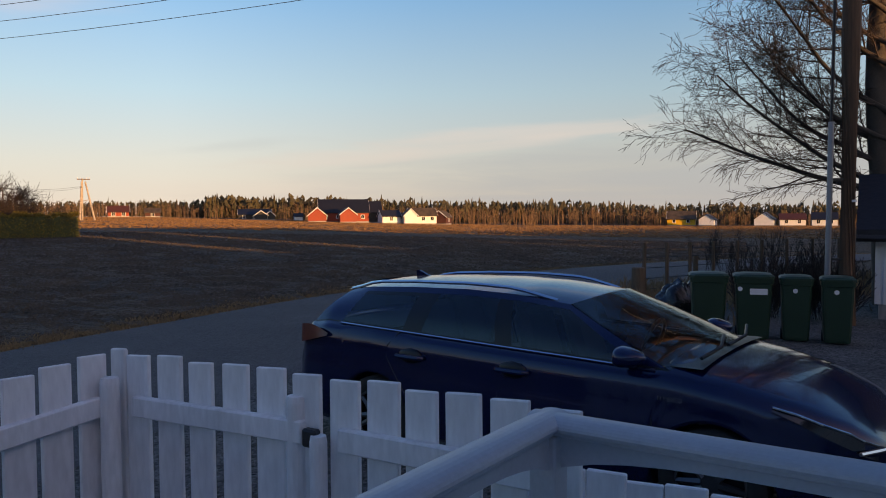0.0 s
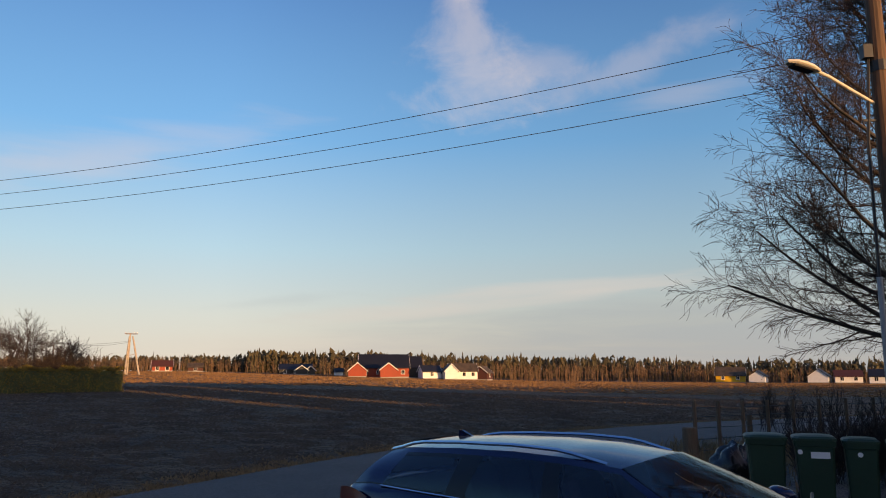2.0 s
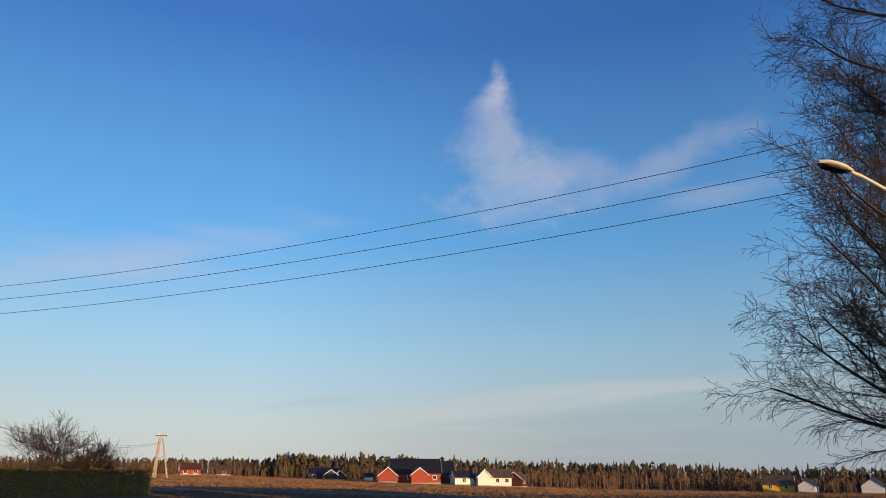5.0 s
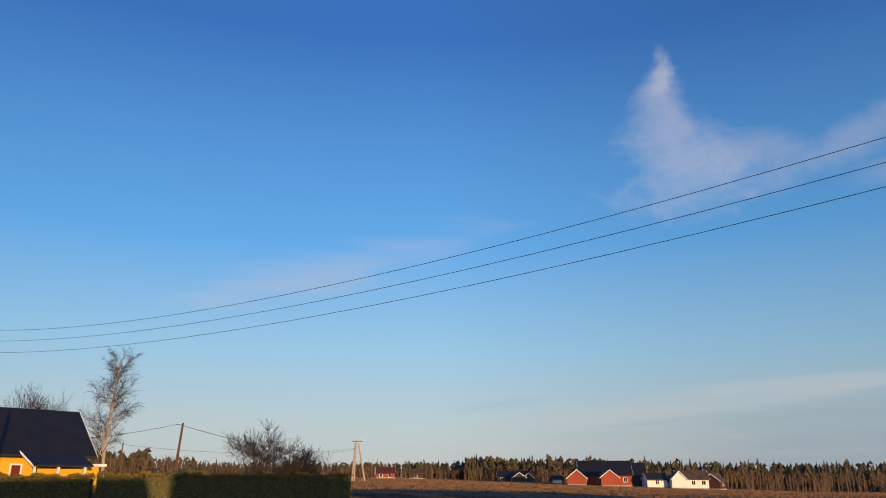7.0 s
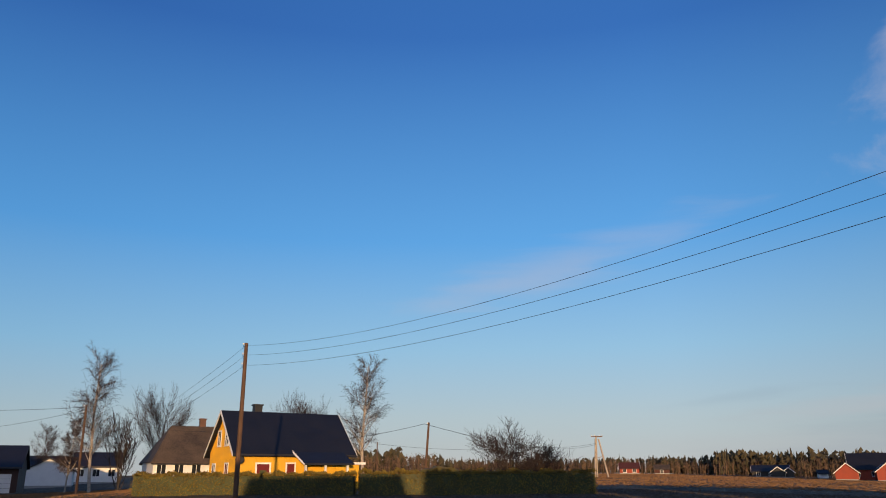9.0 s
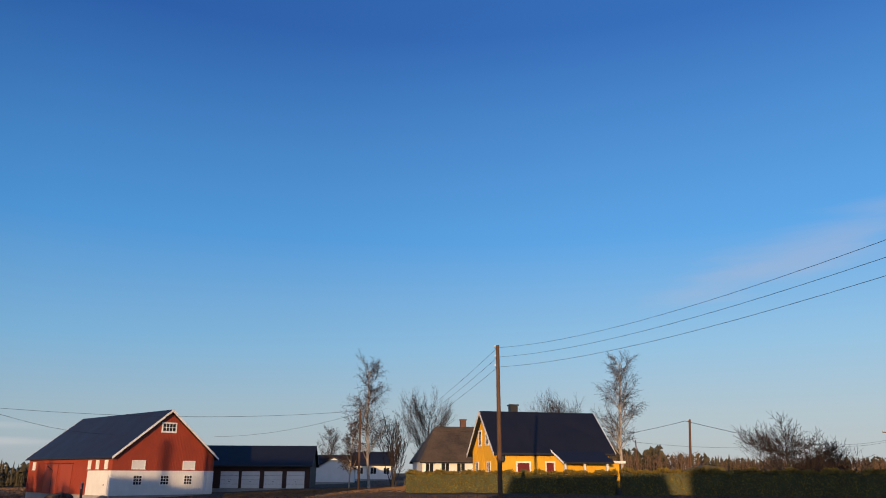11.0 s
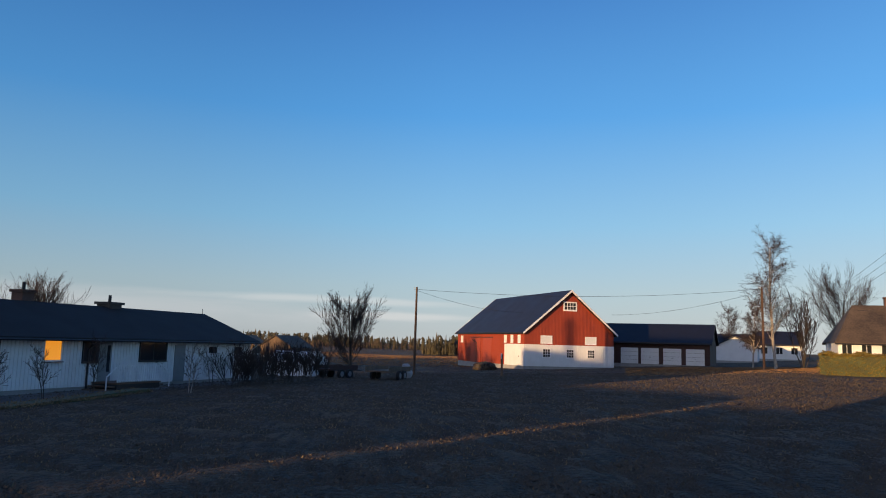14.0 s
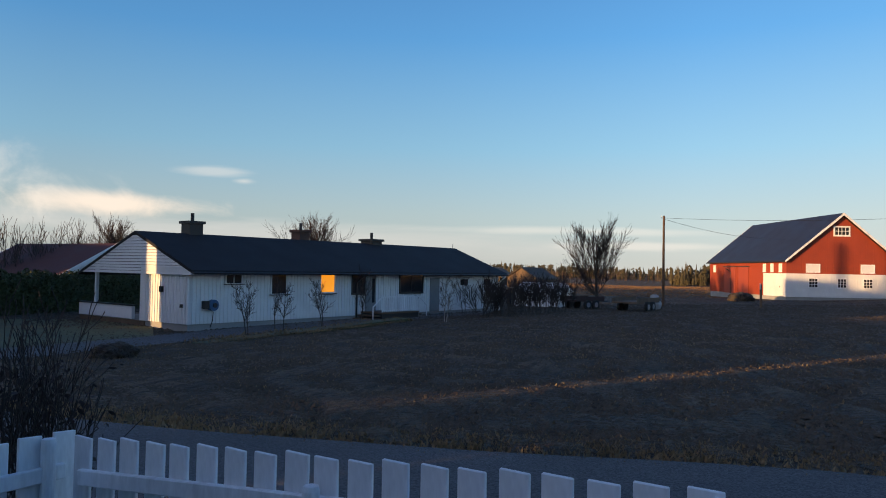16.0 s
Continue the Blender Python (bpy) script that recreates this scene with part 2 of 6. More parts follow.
M = dict(
    white=material("white_paint", (0.76, 0.77, 0.78), 0.5, var=0.24, scale=2.5, fine=30, bump=0.25, stretch=(1, 1, 0.25), rand=0.05),
    # white paint greyed by wear, darkened further to hold the porch's shade
    rail_shaded=material("worn_shaded_rail_paint", (0.40, 0.42, 0.45), 0.42, var=0.10, scale=3, fine=60, bump=0.12),
    house_white=material("white_cladding", (0.72, 0.73, 0.74), 0.6, var=0.08, scale=1.0, fine=12, bump=0.1),
    yellow=material("ochre_cladding", (0.68, 0.39, 0.02), 0.6, var=0.1, scale=1.0, fine=10, bump=0.1),
    red=material("red_cladding", (0.30, 0.050, 0.024), 0.7, var=0.14, scale=0.8, fine=8, bump=0.1),
    darkred=material("dark_red_cladding", (0.045, 0.017, 0.014), 0.7, var=0.15, scale=0.8, fine=8, bump=0.1),
    roof=material("dark_roof_tiles", (0.009, 0.010, 0.015), 0.55, var=0.25, scale=0.7, fine=9, bump=0.3),
    roof_felt=material("black_roof_felt", (0.007, 0.007, 0.008), 0.85, var=0.25, scale=0.7, fine=9, bump=0.3),
    roof_metal=material("grey_sheet_roof", (0.017, 0.017, 0.020), 0.5, var=0.2, scale=0.4, fine=6, bump=0.1),
    roof_old=material("weathered_brown_roof", (0.04, 0.029, 0.022), 0.8, var=0.5, scale=0.5, fine=6, bump=0.4, tint=(0.075, 0.055, 0.038)),
    roof_red=material("red_clay_tiles", (0.07, 0.02, 0.015), 0.7, var=0.25, scale=0.8, fine=8, bump=0.3),
    wood=material("weathered_timber", (0.13, 0.085, 0.055), 0.85, var=0.35, scale=2, fine=25, bump=0.4, stretch=(1, 1, 0.12)),
    pole=material("creosoted_pole_timber", (0.065, 0.036, 0.022), 0.8, var=0.45, scale=1.5, fine=20, bump=0.4, stretch=(1, 1, 0.08), tint=(0.11, 0.06, 0.034)),
    bark=material("grey_brown_bark", (0.055, 0.045, 0.037), 0.9, var=0.35, scale=3, fine=30, bump=0.4),
    birch=material("pale_birch_bark", (0.36, 0.31, 0.26), 0.8, var=0.5, scale=3, fine=15, bump=0.3),
    twig=material("birch_twigs", (0.042, 0.029, 0.026), 0.9, var=0.3, scale=3, fine=30, bump=0),
    hedge=material("evergreen_hedge_leaves", (0.15, 0.105, 0.012), 0.7, var=0.35, scale=1.5, fine=20, bump=0, tint=(0.21, 0.15, 0.02)),
    shrub=material("green_leaves", (0.05, 0.06, 0.018), 0.7, var=0.35, scale=1.5, fine=20, bump=0),
    fir=material("fir_needles", (0.034, 0.036, 0.016), 0.8, var=0.5, scale=0.06, fine=0.6, bump=0, tint=(0.072, 0.058, 0.027)),
    brush=material("bare_brushwood", (0.16, 0.10, 0.06), 0.9, var=0.3, scale=0.08, fine=0.8, bump=0),
    asphalt=material("worn_asphalt", (0.072, 0.073, 0.076), 0.9, var=0.3, scale=0.6, fine=45, bump=0.7),
    gravel=material("grey_gravel", (0.085, 0.083, 0.08), 0.9, var=0.55, scale=1.2, fine=24, bump=1.0),
    concrete=material("grey_concrete", (0.3, 0.3, 0.3), 0.85, var=0.15, scale=1, fine=20, bump=0.2),
    brick=material("dark_brick", (0.11, 0.06, 0.045), 0.85, var=0.3, scale=2, fine=12, bump=0.3),
    steel=material("galvanised_steel", (0.25, 0.27, 0.30), 0.55, metal=0.9, var=0.1, scale=4, fine=40, bump=0.05),
    dark=material("black_fittings", (0.018, 0.018, 0.02), 0.5, var=0.2, scale=5, fine=50, bump=0.05),
    cable=material("black_cable", (0.02, 0.02, 0.022), 0.6, var=0.1, scale=5, fine=50, bump=0),
    paint=material("blue_car_paint", (0.0008, 0.0098, 0.058), 0.16, metal=0.25, var=0.06, scale=2, fine=300, bump=0.0, coat=0.4),
    plastic=material("black_plastic", (0.006, 0.006, 0.008), 0.4, var=0.15, scale=6, fine=80, bump=0.05),
    rubber=material("tyre_rubber", (0.02, 0.02, 0.02), 0.85, var=0.2, scale=6, fine=60, bump=0.1),
    chrome=material("chrome_trim", (0.7, 0.71, 0.73), 0.15, metal=1.0, var=0.04, scale=6, fine=50, bump=0),
    bin=material("green_bin_plastic", (0.008, 0.036, 0.019), 0.5, var=0.15, scale=3, fine=60, bump=0.05),
    bag=material("black_bin_bag", (0.012, 0.012, 0.014), 0.25, var=0.2, scale=8, fine=30, bump=0.6),
    red_lamp=material("red_lamp_plastic", (0.11, 0.002, 0.004), 0.35, var=0.15, scale=8, fine=60, bump=0, coat=0.2),
    lens=material("clear_lamp_plastic", (0.012, 0.013, 0.016), 0.2, metal=0.0, var=0.2, scale=12, fine=60, bump=0, coat=1.0),
    curtain=material("red_curtain", (0.13, 0.010, 0.012), 0.8, var=0.3, scale=4, fine=20, bump=0.1),
    lamp_cream=material("cream_lamp_housing", (0.62, 0.56, 0.44), 0.45, var=0.12, scale=4, fine=40, bump=0.05),
    dry_grass=material("dry_grass", (0.20, 0.14, 0.075), 0.9, var=0.45, scale=0.6, fine=12, bump=0),
    window=material("dark_window_glass", (0.02, 0.024, 0.03), 0.06, var=0.1, scale=1, fine=4, bump=0),
    car_glass=glass("car_glass", (0.84, 0.88, 0.90)),
    interior=material("dark_upholstery", (0.03, 0.03, 0.034), 0.85, var=0.2, scale=6, fine=60, bump=0.1),
    rim=material("grey_alloy", (0.11, 0.115, 0.12), 0.35, metal=0.8, var=0.1, scale=6, fine=60, bump=0),
    sign=material("white_label", (0.7, 0.72, 0.74), 0.5, var=0.06, scale=8, fine=60, bump=0),
    blue=material("blue_plastic", (0.02, 0.10, 0.22), 0.4, var=0.15, scale=6, fine=60, bump=0.05),
)


def speckle(mat, scale, low, high, lift):
    """Stones of varied grey in the colour and the relief of a loose surface."""
    n, l = mat.node_tree.nodes, mat.node_tree.links
    b = n["Principled BSDF"]
    old = b.inputs["Base Color"].links[0].from_socket
    geo, vo, mr, mx = n.new("ShaderNodeNewGeometry"), n.new("ShaderNodeTexVoronoi"), n.new("ShaderNodeMapRange"), n.new("ShaderNodeMix")
    vo.inputs["Scale"].default_value = scale
    l.new(geo.outputs["Position"], vo.inputs["Vector"])
    sep = n.new("ShaderNodeSeparateColor")
    l.new(vo.outputs["Color"], sep.inputs[0])
    mr.inputs[3].default_value, mr.inputs[4].default_value = low, high
    l.new(sep.outputs[0], mr.inputs[0])
    mx.data_type, mx.blend_type = "RGBA", "MULTIPLY"
    mx.inputs[0].default_value = 1.0
    l.new(old, mx.inputs[6])
    l.new(mr.outputs[0], mx.inputs[7])
    l.new(mx.outputs[2], b.inputs["Base Color"])
    bp = n.new("ShaderNodeBump")
    bp.inputs["Strength"].default_value, bp.inputs["Distance"].default_value = 1.0, lift
    inv = n.new("ShaderNodeMath")
    inv.operation = "SUBTRACT"
    inv.inputs[0].default_value = 1.0
    l.new(vo.outputs["Distance"], inv.inputs[1])
    l.new(inv.outputs[0], bp.inputs["Height"])
    l.new(bp.outputs[0], b.inputs["Normal"])


speckle(M["gravel"], 38.0, 0.25, 1.9, 0.03)
speckle(M["asphalt"], 55.0, 0.55, 1.45, 0.008)
M["stubble"] = material("straw_stubble", (0.19, 0.105, 0.048), 0.9, var=0.35, scale=0.05, fine=0.8, bump=0)
M["grass"] = material("short_lawn", (0.045, 0.06, 0.02), 0.9, var=0.4, scale=0.5, fine=14, bump=0.6, tint=(0.08, 0.08, 0.03))
M["clod"] = material("dry_clods", (0.066, 0.047, 0.029), 0.95, var=0.5, scale=0.4, fine=6, bump=0.3)


def glow(name, colour, strength):
    m = bpy.data.materials.new(name)
    m.use_nodes = True
    b = m.node_tree.nodes["Principled BSDF"]
    b.inputs["Base Color"].default_value = (*colour, 1)
    b.inputs["Emission Color"].default_value, b.inputs["Emission Strength"].default_value = (*colour, 1), strength
    return m


# ---- helpers ----
def to_object(name, bm, mat, smooth=False):
    me = bpy.data.meshes.new(name)
    bm.to_mesh(me)
    bm.free()
    for k in mat if isinstance(mat, (list, tuple)) else [mat]:
        me.materials.append(k)
    if smooth:
        for p in me.polygons:
            p.use_smooth = True
    return new(name, me)


def part(name, bm, mat, parent, label="", smooth=False):
    ob = to_object(name, bm, mat, smooth)
    ob.parent = parent
    if label:
        ob["label"] = label
    return ob


def thing(name, m, label, category, group="", kind=""):
    ob = new(name)
    ob.matrix_world = m
    return tagged(ob, label, category, group, kind)


def box(bm, x0, y0, z0, x1, y1, z1, bevel=0.0, m=None):
    mat = Matrix.Translation(((x0 + x1) / 2, (y0 + y1) / 2, (z0 + z1) / 2)) @ Matrix.Diagonal((abs(x1 - x0), abs(y1 - y0), abs(z1 - z0), 1))
    r = bmesh.ops.create_cube(bm, size=1, matrix=(m @ mat) if m else mat)
    if bevel:
        es = {e for v in r["verts"] for e in v.link_edges}
        bmesh.ops.bevel(bm, geom=list(es), offset=bevel, segments=1, affect="EDGES")
    return bm


def boxes(*rows, bevel=0.0):
    bm = bmesh.new()
    for r in rows:
        box(bm, *r, bevel=bevel)
    return bm


def tube(points, radii, sides=8, bm=None, cap=True):
    """A bent tapered rod along points."""
    bm = bm or bmesh.new()
    pts = [Vector(p) for p in points]
    radii = radii if isinstance(radii, (list, tuple)) else [radii] * len(pts)
    rings = []
    for i, p in enumerate(pts):
        d = (pts[min(i + 1, len(pts) - 1)] - pts[max(i - 1, 0)]).normalized()
        q = d.to_track_quat("Z", "Y")
        rings.append([bm.verts.new(p + q @ Vector((radii[i] * math.cos(2 * math.pi * k / sides), radii[i] * math.sin(2 * math.pi * k / sides), 0))) for k in range(sides)])
    for a, b in zip(rings, rings[1:]):
        for k in range(sides):
            bm.faces.new((a[k], a[(k + 1) % sides], b[(k + 1) % sides], b[k]))
    if cap:
        bm.faces.new(rings[0][::-1])
        bm.faces.new(rings[-1])
    return bm


def prism(poly, depth, m=None, bm=None):
    """A polygon in x, z pushed along y by depth."""
    bm = bm or bmesh.new()
    a = [bm.verts.new((x, 0, z)) for x, z in poly]
    b = [bm.verts.new((x, depth, z)) for x, z in poly]
    bm.faces.new(a)
    bm.faces.new(b[::-1])
    for k in range(len(poly)):
        bm.faces.new((a[k], b[k], b[(k + 1) % len(poly)], a[(k + 1) % len(poly)]))
    bmesh.ops.recalc_face_normals(bm, faces=bm.faces)
    if m:
        bmesh.ops.transform(bm, matrix=m, verts=bm.verts)
    return bm


def polar(az, r):
    return -r * math.sin(radians(az)), r * math.cos(radians(az))


# ---- terrain ----
RINGS = (0, 12, 35, 60, 100, 350)
FALL = {
    -180: (0, 0, 0, 0, 0, 0), -40: (0, -.1, -.3, -.6, -1, -3), -18: (0, -.1, -.3, -.6, -1, -3.1), -5: (0, 0, -.2, -.4, -.7, -2.7),
    8: (0, 0, 0, 0, 0, -.4), 23: (0, 0, .1, .4, .7, 2.2), 38: (0, 0, .15, .45, .7, 2), 52: (0, 0, .2, .5, .8, 2), 62: (0, 0, .1, .35, .1, 1),
    66: (0, 0, -.1, -.1, -.15, 0), 76: (0, 0, -.3, -.6, -.95, -3), 88: (0, -.05, -.5, -1, -1.4, -3.9), 98: (0, -.1, -.7, -1.05, -1.3, -2.8),
    122: (0, -.15, -1.05, -1.05, -1.1, -2), 180: (0, 0, 0, 0, 0, 0),
}


def land(x, y):
    """The height of the ground."""
    r, az = math.hypot(x, y), math.degrees(math.atan2(-x, y))
    keys = sorted(FALL)
    for a, b in zip(keys, keys[1:]):
        if a <= az <= b:
            f = (az - a) / (b - a)
            za, zb = np.interp(r, RINGS, FALL[a]), np.interp(r, RINGS, FALL[b])
            return float(za + (zb - za) * f)
    return 0.0


def spot(az, r, turn=0):
    x, y = polar(az, r)
    return pose(x, y, land(x, y), 0, 0, turn)


# ---- ground ----
def ground_mesh():
    """One sheet in rings round the porch, with clods where the fields are."""
    radii = [0.0] + [0.6 * 1.045 ** k for k in range(200)]
    radii = [r for r in radii if r < 3000] + [3000]
    n = 360
    verts, faces = [(0, 0, 0)], []
    for r in radii[1:]:
        for k in range(n):
            az = -180 + 360 * k / n
            x, y = polar(az, r)
            z = land(x, y)
            if field(x, y):
                z += 0.06 * noise.noise((x * 1.1, y * 1.1, 0)) + 0.05 * noise.noise((x * 4, y * 4, 3)) * (r < 60)
            else:
                z -= 0.03
            verts.append((x, y, z))
    for k in range(n):
        faces.append((0, 1 + (k + 1) % n, 1 + k))
    for j in range(len(radii) - 2):
        a, b = 1 + j * n, 1 + (j + 1) * n
        for k in range(n):
            faces.append((a + k, a + (k + 1) % n, b + (k + 1) % n, b + k))
    me = bpy.data.meshes.new("ground")
    me.from_pydata(verts, [], faces)
    me.polygons.foreach_set("use_smooth", [True] * len(me.polygons))
    me.validate()
    return me


ROAD_FAR = [(-13, -30), (-9.6, -13), (-8.7, -7.3), (-8.35, -2.4), (-8.1, 2.7), (-6.3, 9.8), (-4.85, 13.2), (-2.5, 18.1), (1.7, 24.7), (6.5, 30.5), (12.2, 35.6), (24, 43), (50, 55)]


def smooth_line(pts, n=6):
    out = []
    for i in range(len(pts) - 1):
        p = [Vector((*pts[max(0, min(len(pts) - 1, i + k))], 0)) for k in (-1, 0, 1, 2)]
        for s in range(n):
            t = s / n
            out.append(0.5 * ((2 * p[1]) + (p[2] - p[0]) * t + (2 * p[0] - 5 * p[1] + 4 * p[2] - p[3]) * t * t + (3 * p[1] - p[0] - 3 * p[2] + p[3]) * t ** 3))
    return out + [Vector((*pts[-1], 0))]


ROAD_LINE = smooth_line(ROAD_FAR)
ROAD_W = 4.6


def road_side(x, y):
    """How far a place lies beyond the road's far edge; minus: on this side."""
    best, side = 1e9, 0
    for a, b in zip(ROAD_LINE, ROAD_LINE[1:]):
        ab = b - a
        t = max(0, min(1, ((x - a.x) * ab.x + (y - a.y) * ab.y) / ab.length_squared))
        px, py = a.x + ab.x * t, a.y + ab.y * t
        d = math.hypot(x - px, y - py)
        if d < best:
            best, side = d, math.copysign(d, ab.x * (y - a.y) - ab.y * (x - a.x))
    return side


def field(x, y):
    r, az = math.hypot(x, y), math.degrees(math.atan2(-x, y))
    if az > 97 and 19 + max(0, (131 - az) * 0.83) < r < 62:
        return False
    return math.hypot(x, y) > 3 and (road_side(x, y) > 0.3 if math.hypot(x, y) < 45 else True)


def soil():
    """Ploughed soil with stubble, greener lawns past the plots."""
    m = material("ploughed_soil", (0.032, 0.0235, 0.0155), 0.95, var=0.7, scale=0.5, fine=7.5, bump=1.0, tint=(0.086, 0.061, 0.037))
    n, l = m.node_tree.nodes, m.node_tree.links
    b = n["Principled BSDF"]
    b.inputs["Normal"].links[0].from_node.inputs["Distance"].default_value = 0.45
    old = b.inputs["Base Color"].links[0].from_socket
    geo, rows, mix = n.new("ShaderNodeNewGeometry"), n.new("ShaderNodeTexNoise"), n.new("ShaderNodeMix")
    mp = n.new("ShaderNodeMapping")
    mp.inputs["Rotation"].default_value = (0, 0, radians(40))
    mp.inputs["Scale"].default_value = (0.5, 4.0, 1)
    l.new(geo.outputs["Position"], mp.inputs["Vector"])
    l.new(mp.outputs[0], rows.inputs["Vector"])
    rows.inputs["Scale"].default_value, rows.inputs["Detail"].default_value = 1.0, 6
    mix.data_type = "RGBA"
    mr = n.new("ShaderNodeMapRange")
    mr.inputs[1].default_value, mr.inputs[2].default_value, mr.inputs[4].default_value = 0.50, 0.62, 0.9
    l.new(rows.outputs[0], mr.inputs[0])
    l.new(mr.outputs[0], mix.inputs[0])
    l.new(old, mix.inputs[6])
    # dark streaks in the colour stand for shadow between the clods
    mix.inputs[7].default_value = (0.026, 0.016, 0.009, 1)
    l.new(mix.outputs[2], b.inputs["Base Color"])
    return m


M["soil"] = soil()
ground = tagged(new("ground", ground_mesh()), "bare brown ploughed field with stubble and clods", "field", kind="structure")
ground.data.materials.append(M["soil"])


def ribbon(name, left, right, lift, mat, across=6):
    bm = bmesh.new()
    grid = []
    for a, b in zip(left, right):
        row = []
        for k in range(across + 1):
            p = a.lerp(b, k / across)
            row.append(bm.verts.new((p.x, p.y, land(p.x, p.y) + lift + 0.03 * (1 - (2 * k / across - 1) ** 2))))
        grid.append(row)
    for r, s in zip(grid, grid[1:]):
        for k in range(across):
            bm.faces.new((r[k], r[k + 1], s[k + 1], s[k]))
    bmesh.ops.recalc_face_normals(bm, faces=bm.faces)
    return to_object(name, bm, mat, True)


def shift(line, d):
    out = []
    for i, p in enumerate(line):
        v = (line[min(i + 1, len(line) - 1)] - line[max(i - 1, 0)]).normalized()
        out.append(p + Vector((v.y, -v.x, 0)) * d)
    return out


road = tagged(ribbon("road", ROAD_LINE, shift(ROAD_LINE, ROAD_W), 0.02, M["asphalt"]), "narrow worn grey asphalt road beside the fields", "road", kind="structure")
near = shift(ROAD_LINE, ROAD_W - 0.05)
lawn = tagged(ribbon("lawn", [Vector((*polar(a, r), 0)) for a, r in ((150, 22), (138, 20), (130, 23), (124, 29))], [Vector((*polar(a, r), 0)) for a, r in ((150, 50), (138, 42), (130, 42), (124, 40))], 0.0, M["grass"]), "short dark green lawn beside the bungalow", "lawn", kind="structure")
drive_far = tagged(ribbon("bungalow_drive", [Vector((*polar(a, r), 0)) for a, r in ((150, 19), (138, 19.5), (131, 21.5), (126, 24.5), (121, 28.5), (115, 33), (108, 39.5), (100, 47))], [Vector((*polar(a, r), 0)) for a, r in ((150, 22), (138, 23), (131, 26), (126, 30), (122, 34.6), (116, 38.3), (108, 45), (99, 53))], 0.005, M["asphalt"]), "grey drive along the bungalow front", "drive", kind="structure")
drive = tagged(ribbon("gravel_drive", near[12:60], [Vector((-1.0 + 10.0 * k / 47, -6 + 19.0 * k / 47, 0)) for k in range(48)], 0.012, M["gravel"], 10), "grey gravel drive between road and house", "drive", kind="structure")


# ---- buildings ----
FACES = {"front": 0, "right": 90, "back": 180, "left": -90}


def face(side, L, W):
    d = {"front": W / 2, "back": W / 2, "right": L / 2, "left": L / 2}[side]
    return pose(0, 0, 0, 0, 0, FACES[side]) @ pose(0, -d, 0)


def window(parent, m, w, h, frame_mat, pane_mat, cols=2, rows=1, trim=0.1, deep=0.05, name="window"):
    """A window with frame, bars and pane, in the wall at m (x along, -y outward), its centre at m."""
    o = bmesh.new()
    ring = [[o.verts.new((sx * (w / 2 + k), y, sz * (h / 2 + k))) for sx, sz in ((-1, -1), (1, -1), (1, 1), (-1, 1))] for k, y in ((trim, -deep), (0, -deep), (0, 0.02), (trim, 0.02))]
    for a, b in zip(ring, ring[1:] + ring[:1]):
        for k in range(4):
            o.faces.new((a[k], a[(k + 1) % 4], b[(k + 1) % 4], b[k]))
    bmesh.ops.recalc_face_normals(o, faces=o.faces)
    bmesh.ops.transform(o, matrix=m, verts=o.verts)
    win = part(name, o, frame_mat, parent)
    t = min(0.06, trim * 0.6)
    bars = [(-w / 2 + w * c / cols - t / 2, -deep * 0.8, -h / 2, -w / 2 + w * c / cols + t / 2, 0.01, h / 2) for c in range(1, cols)]
    bars += [(-w / 2, -deep * 0.7, -h / 2 + h * c / rows - t / 2, w / 2, 0.01, -h / 2 + h * c / rows + t / 2) for c in range(1, rows)]
    for r in bars:
        b = box(bmesh.new(), *r)
        bmesh.ops.transform(b, matrix=m, verts=b.verts)
        part("glazing_bar", b, frame_mat, win)
    p = box(bmesh.new(), -w / 2, -0.02, -h / 2, w / 2, 0.03, h / 2)
    bmesh.ops.transform(p, matrix=m, verts=p.verts)
    part("pane", p, pane_mat, win)
    s = box(bmesh.new(), -w / 2 - trim - 0.03, -deep - 0.04, -h / 2 - trim - 0.03, w / 2 + trim + 0.03, 0.0, -h / 2 - trim)
    bmesh.ops.transform(s, matrix=m, verts=s.verts)
    part("sill", s, frame_mat, win)
    return win


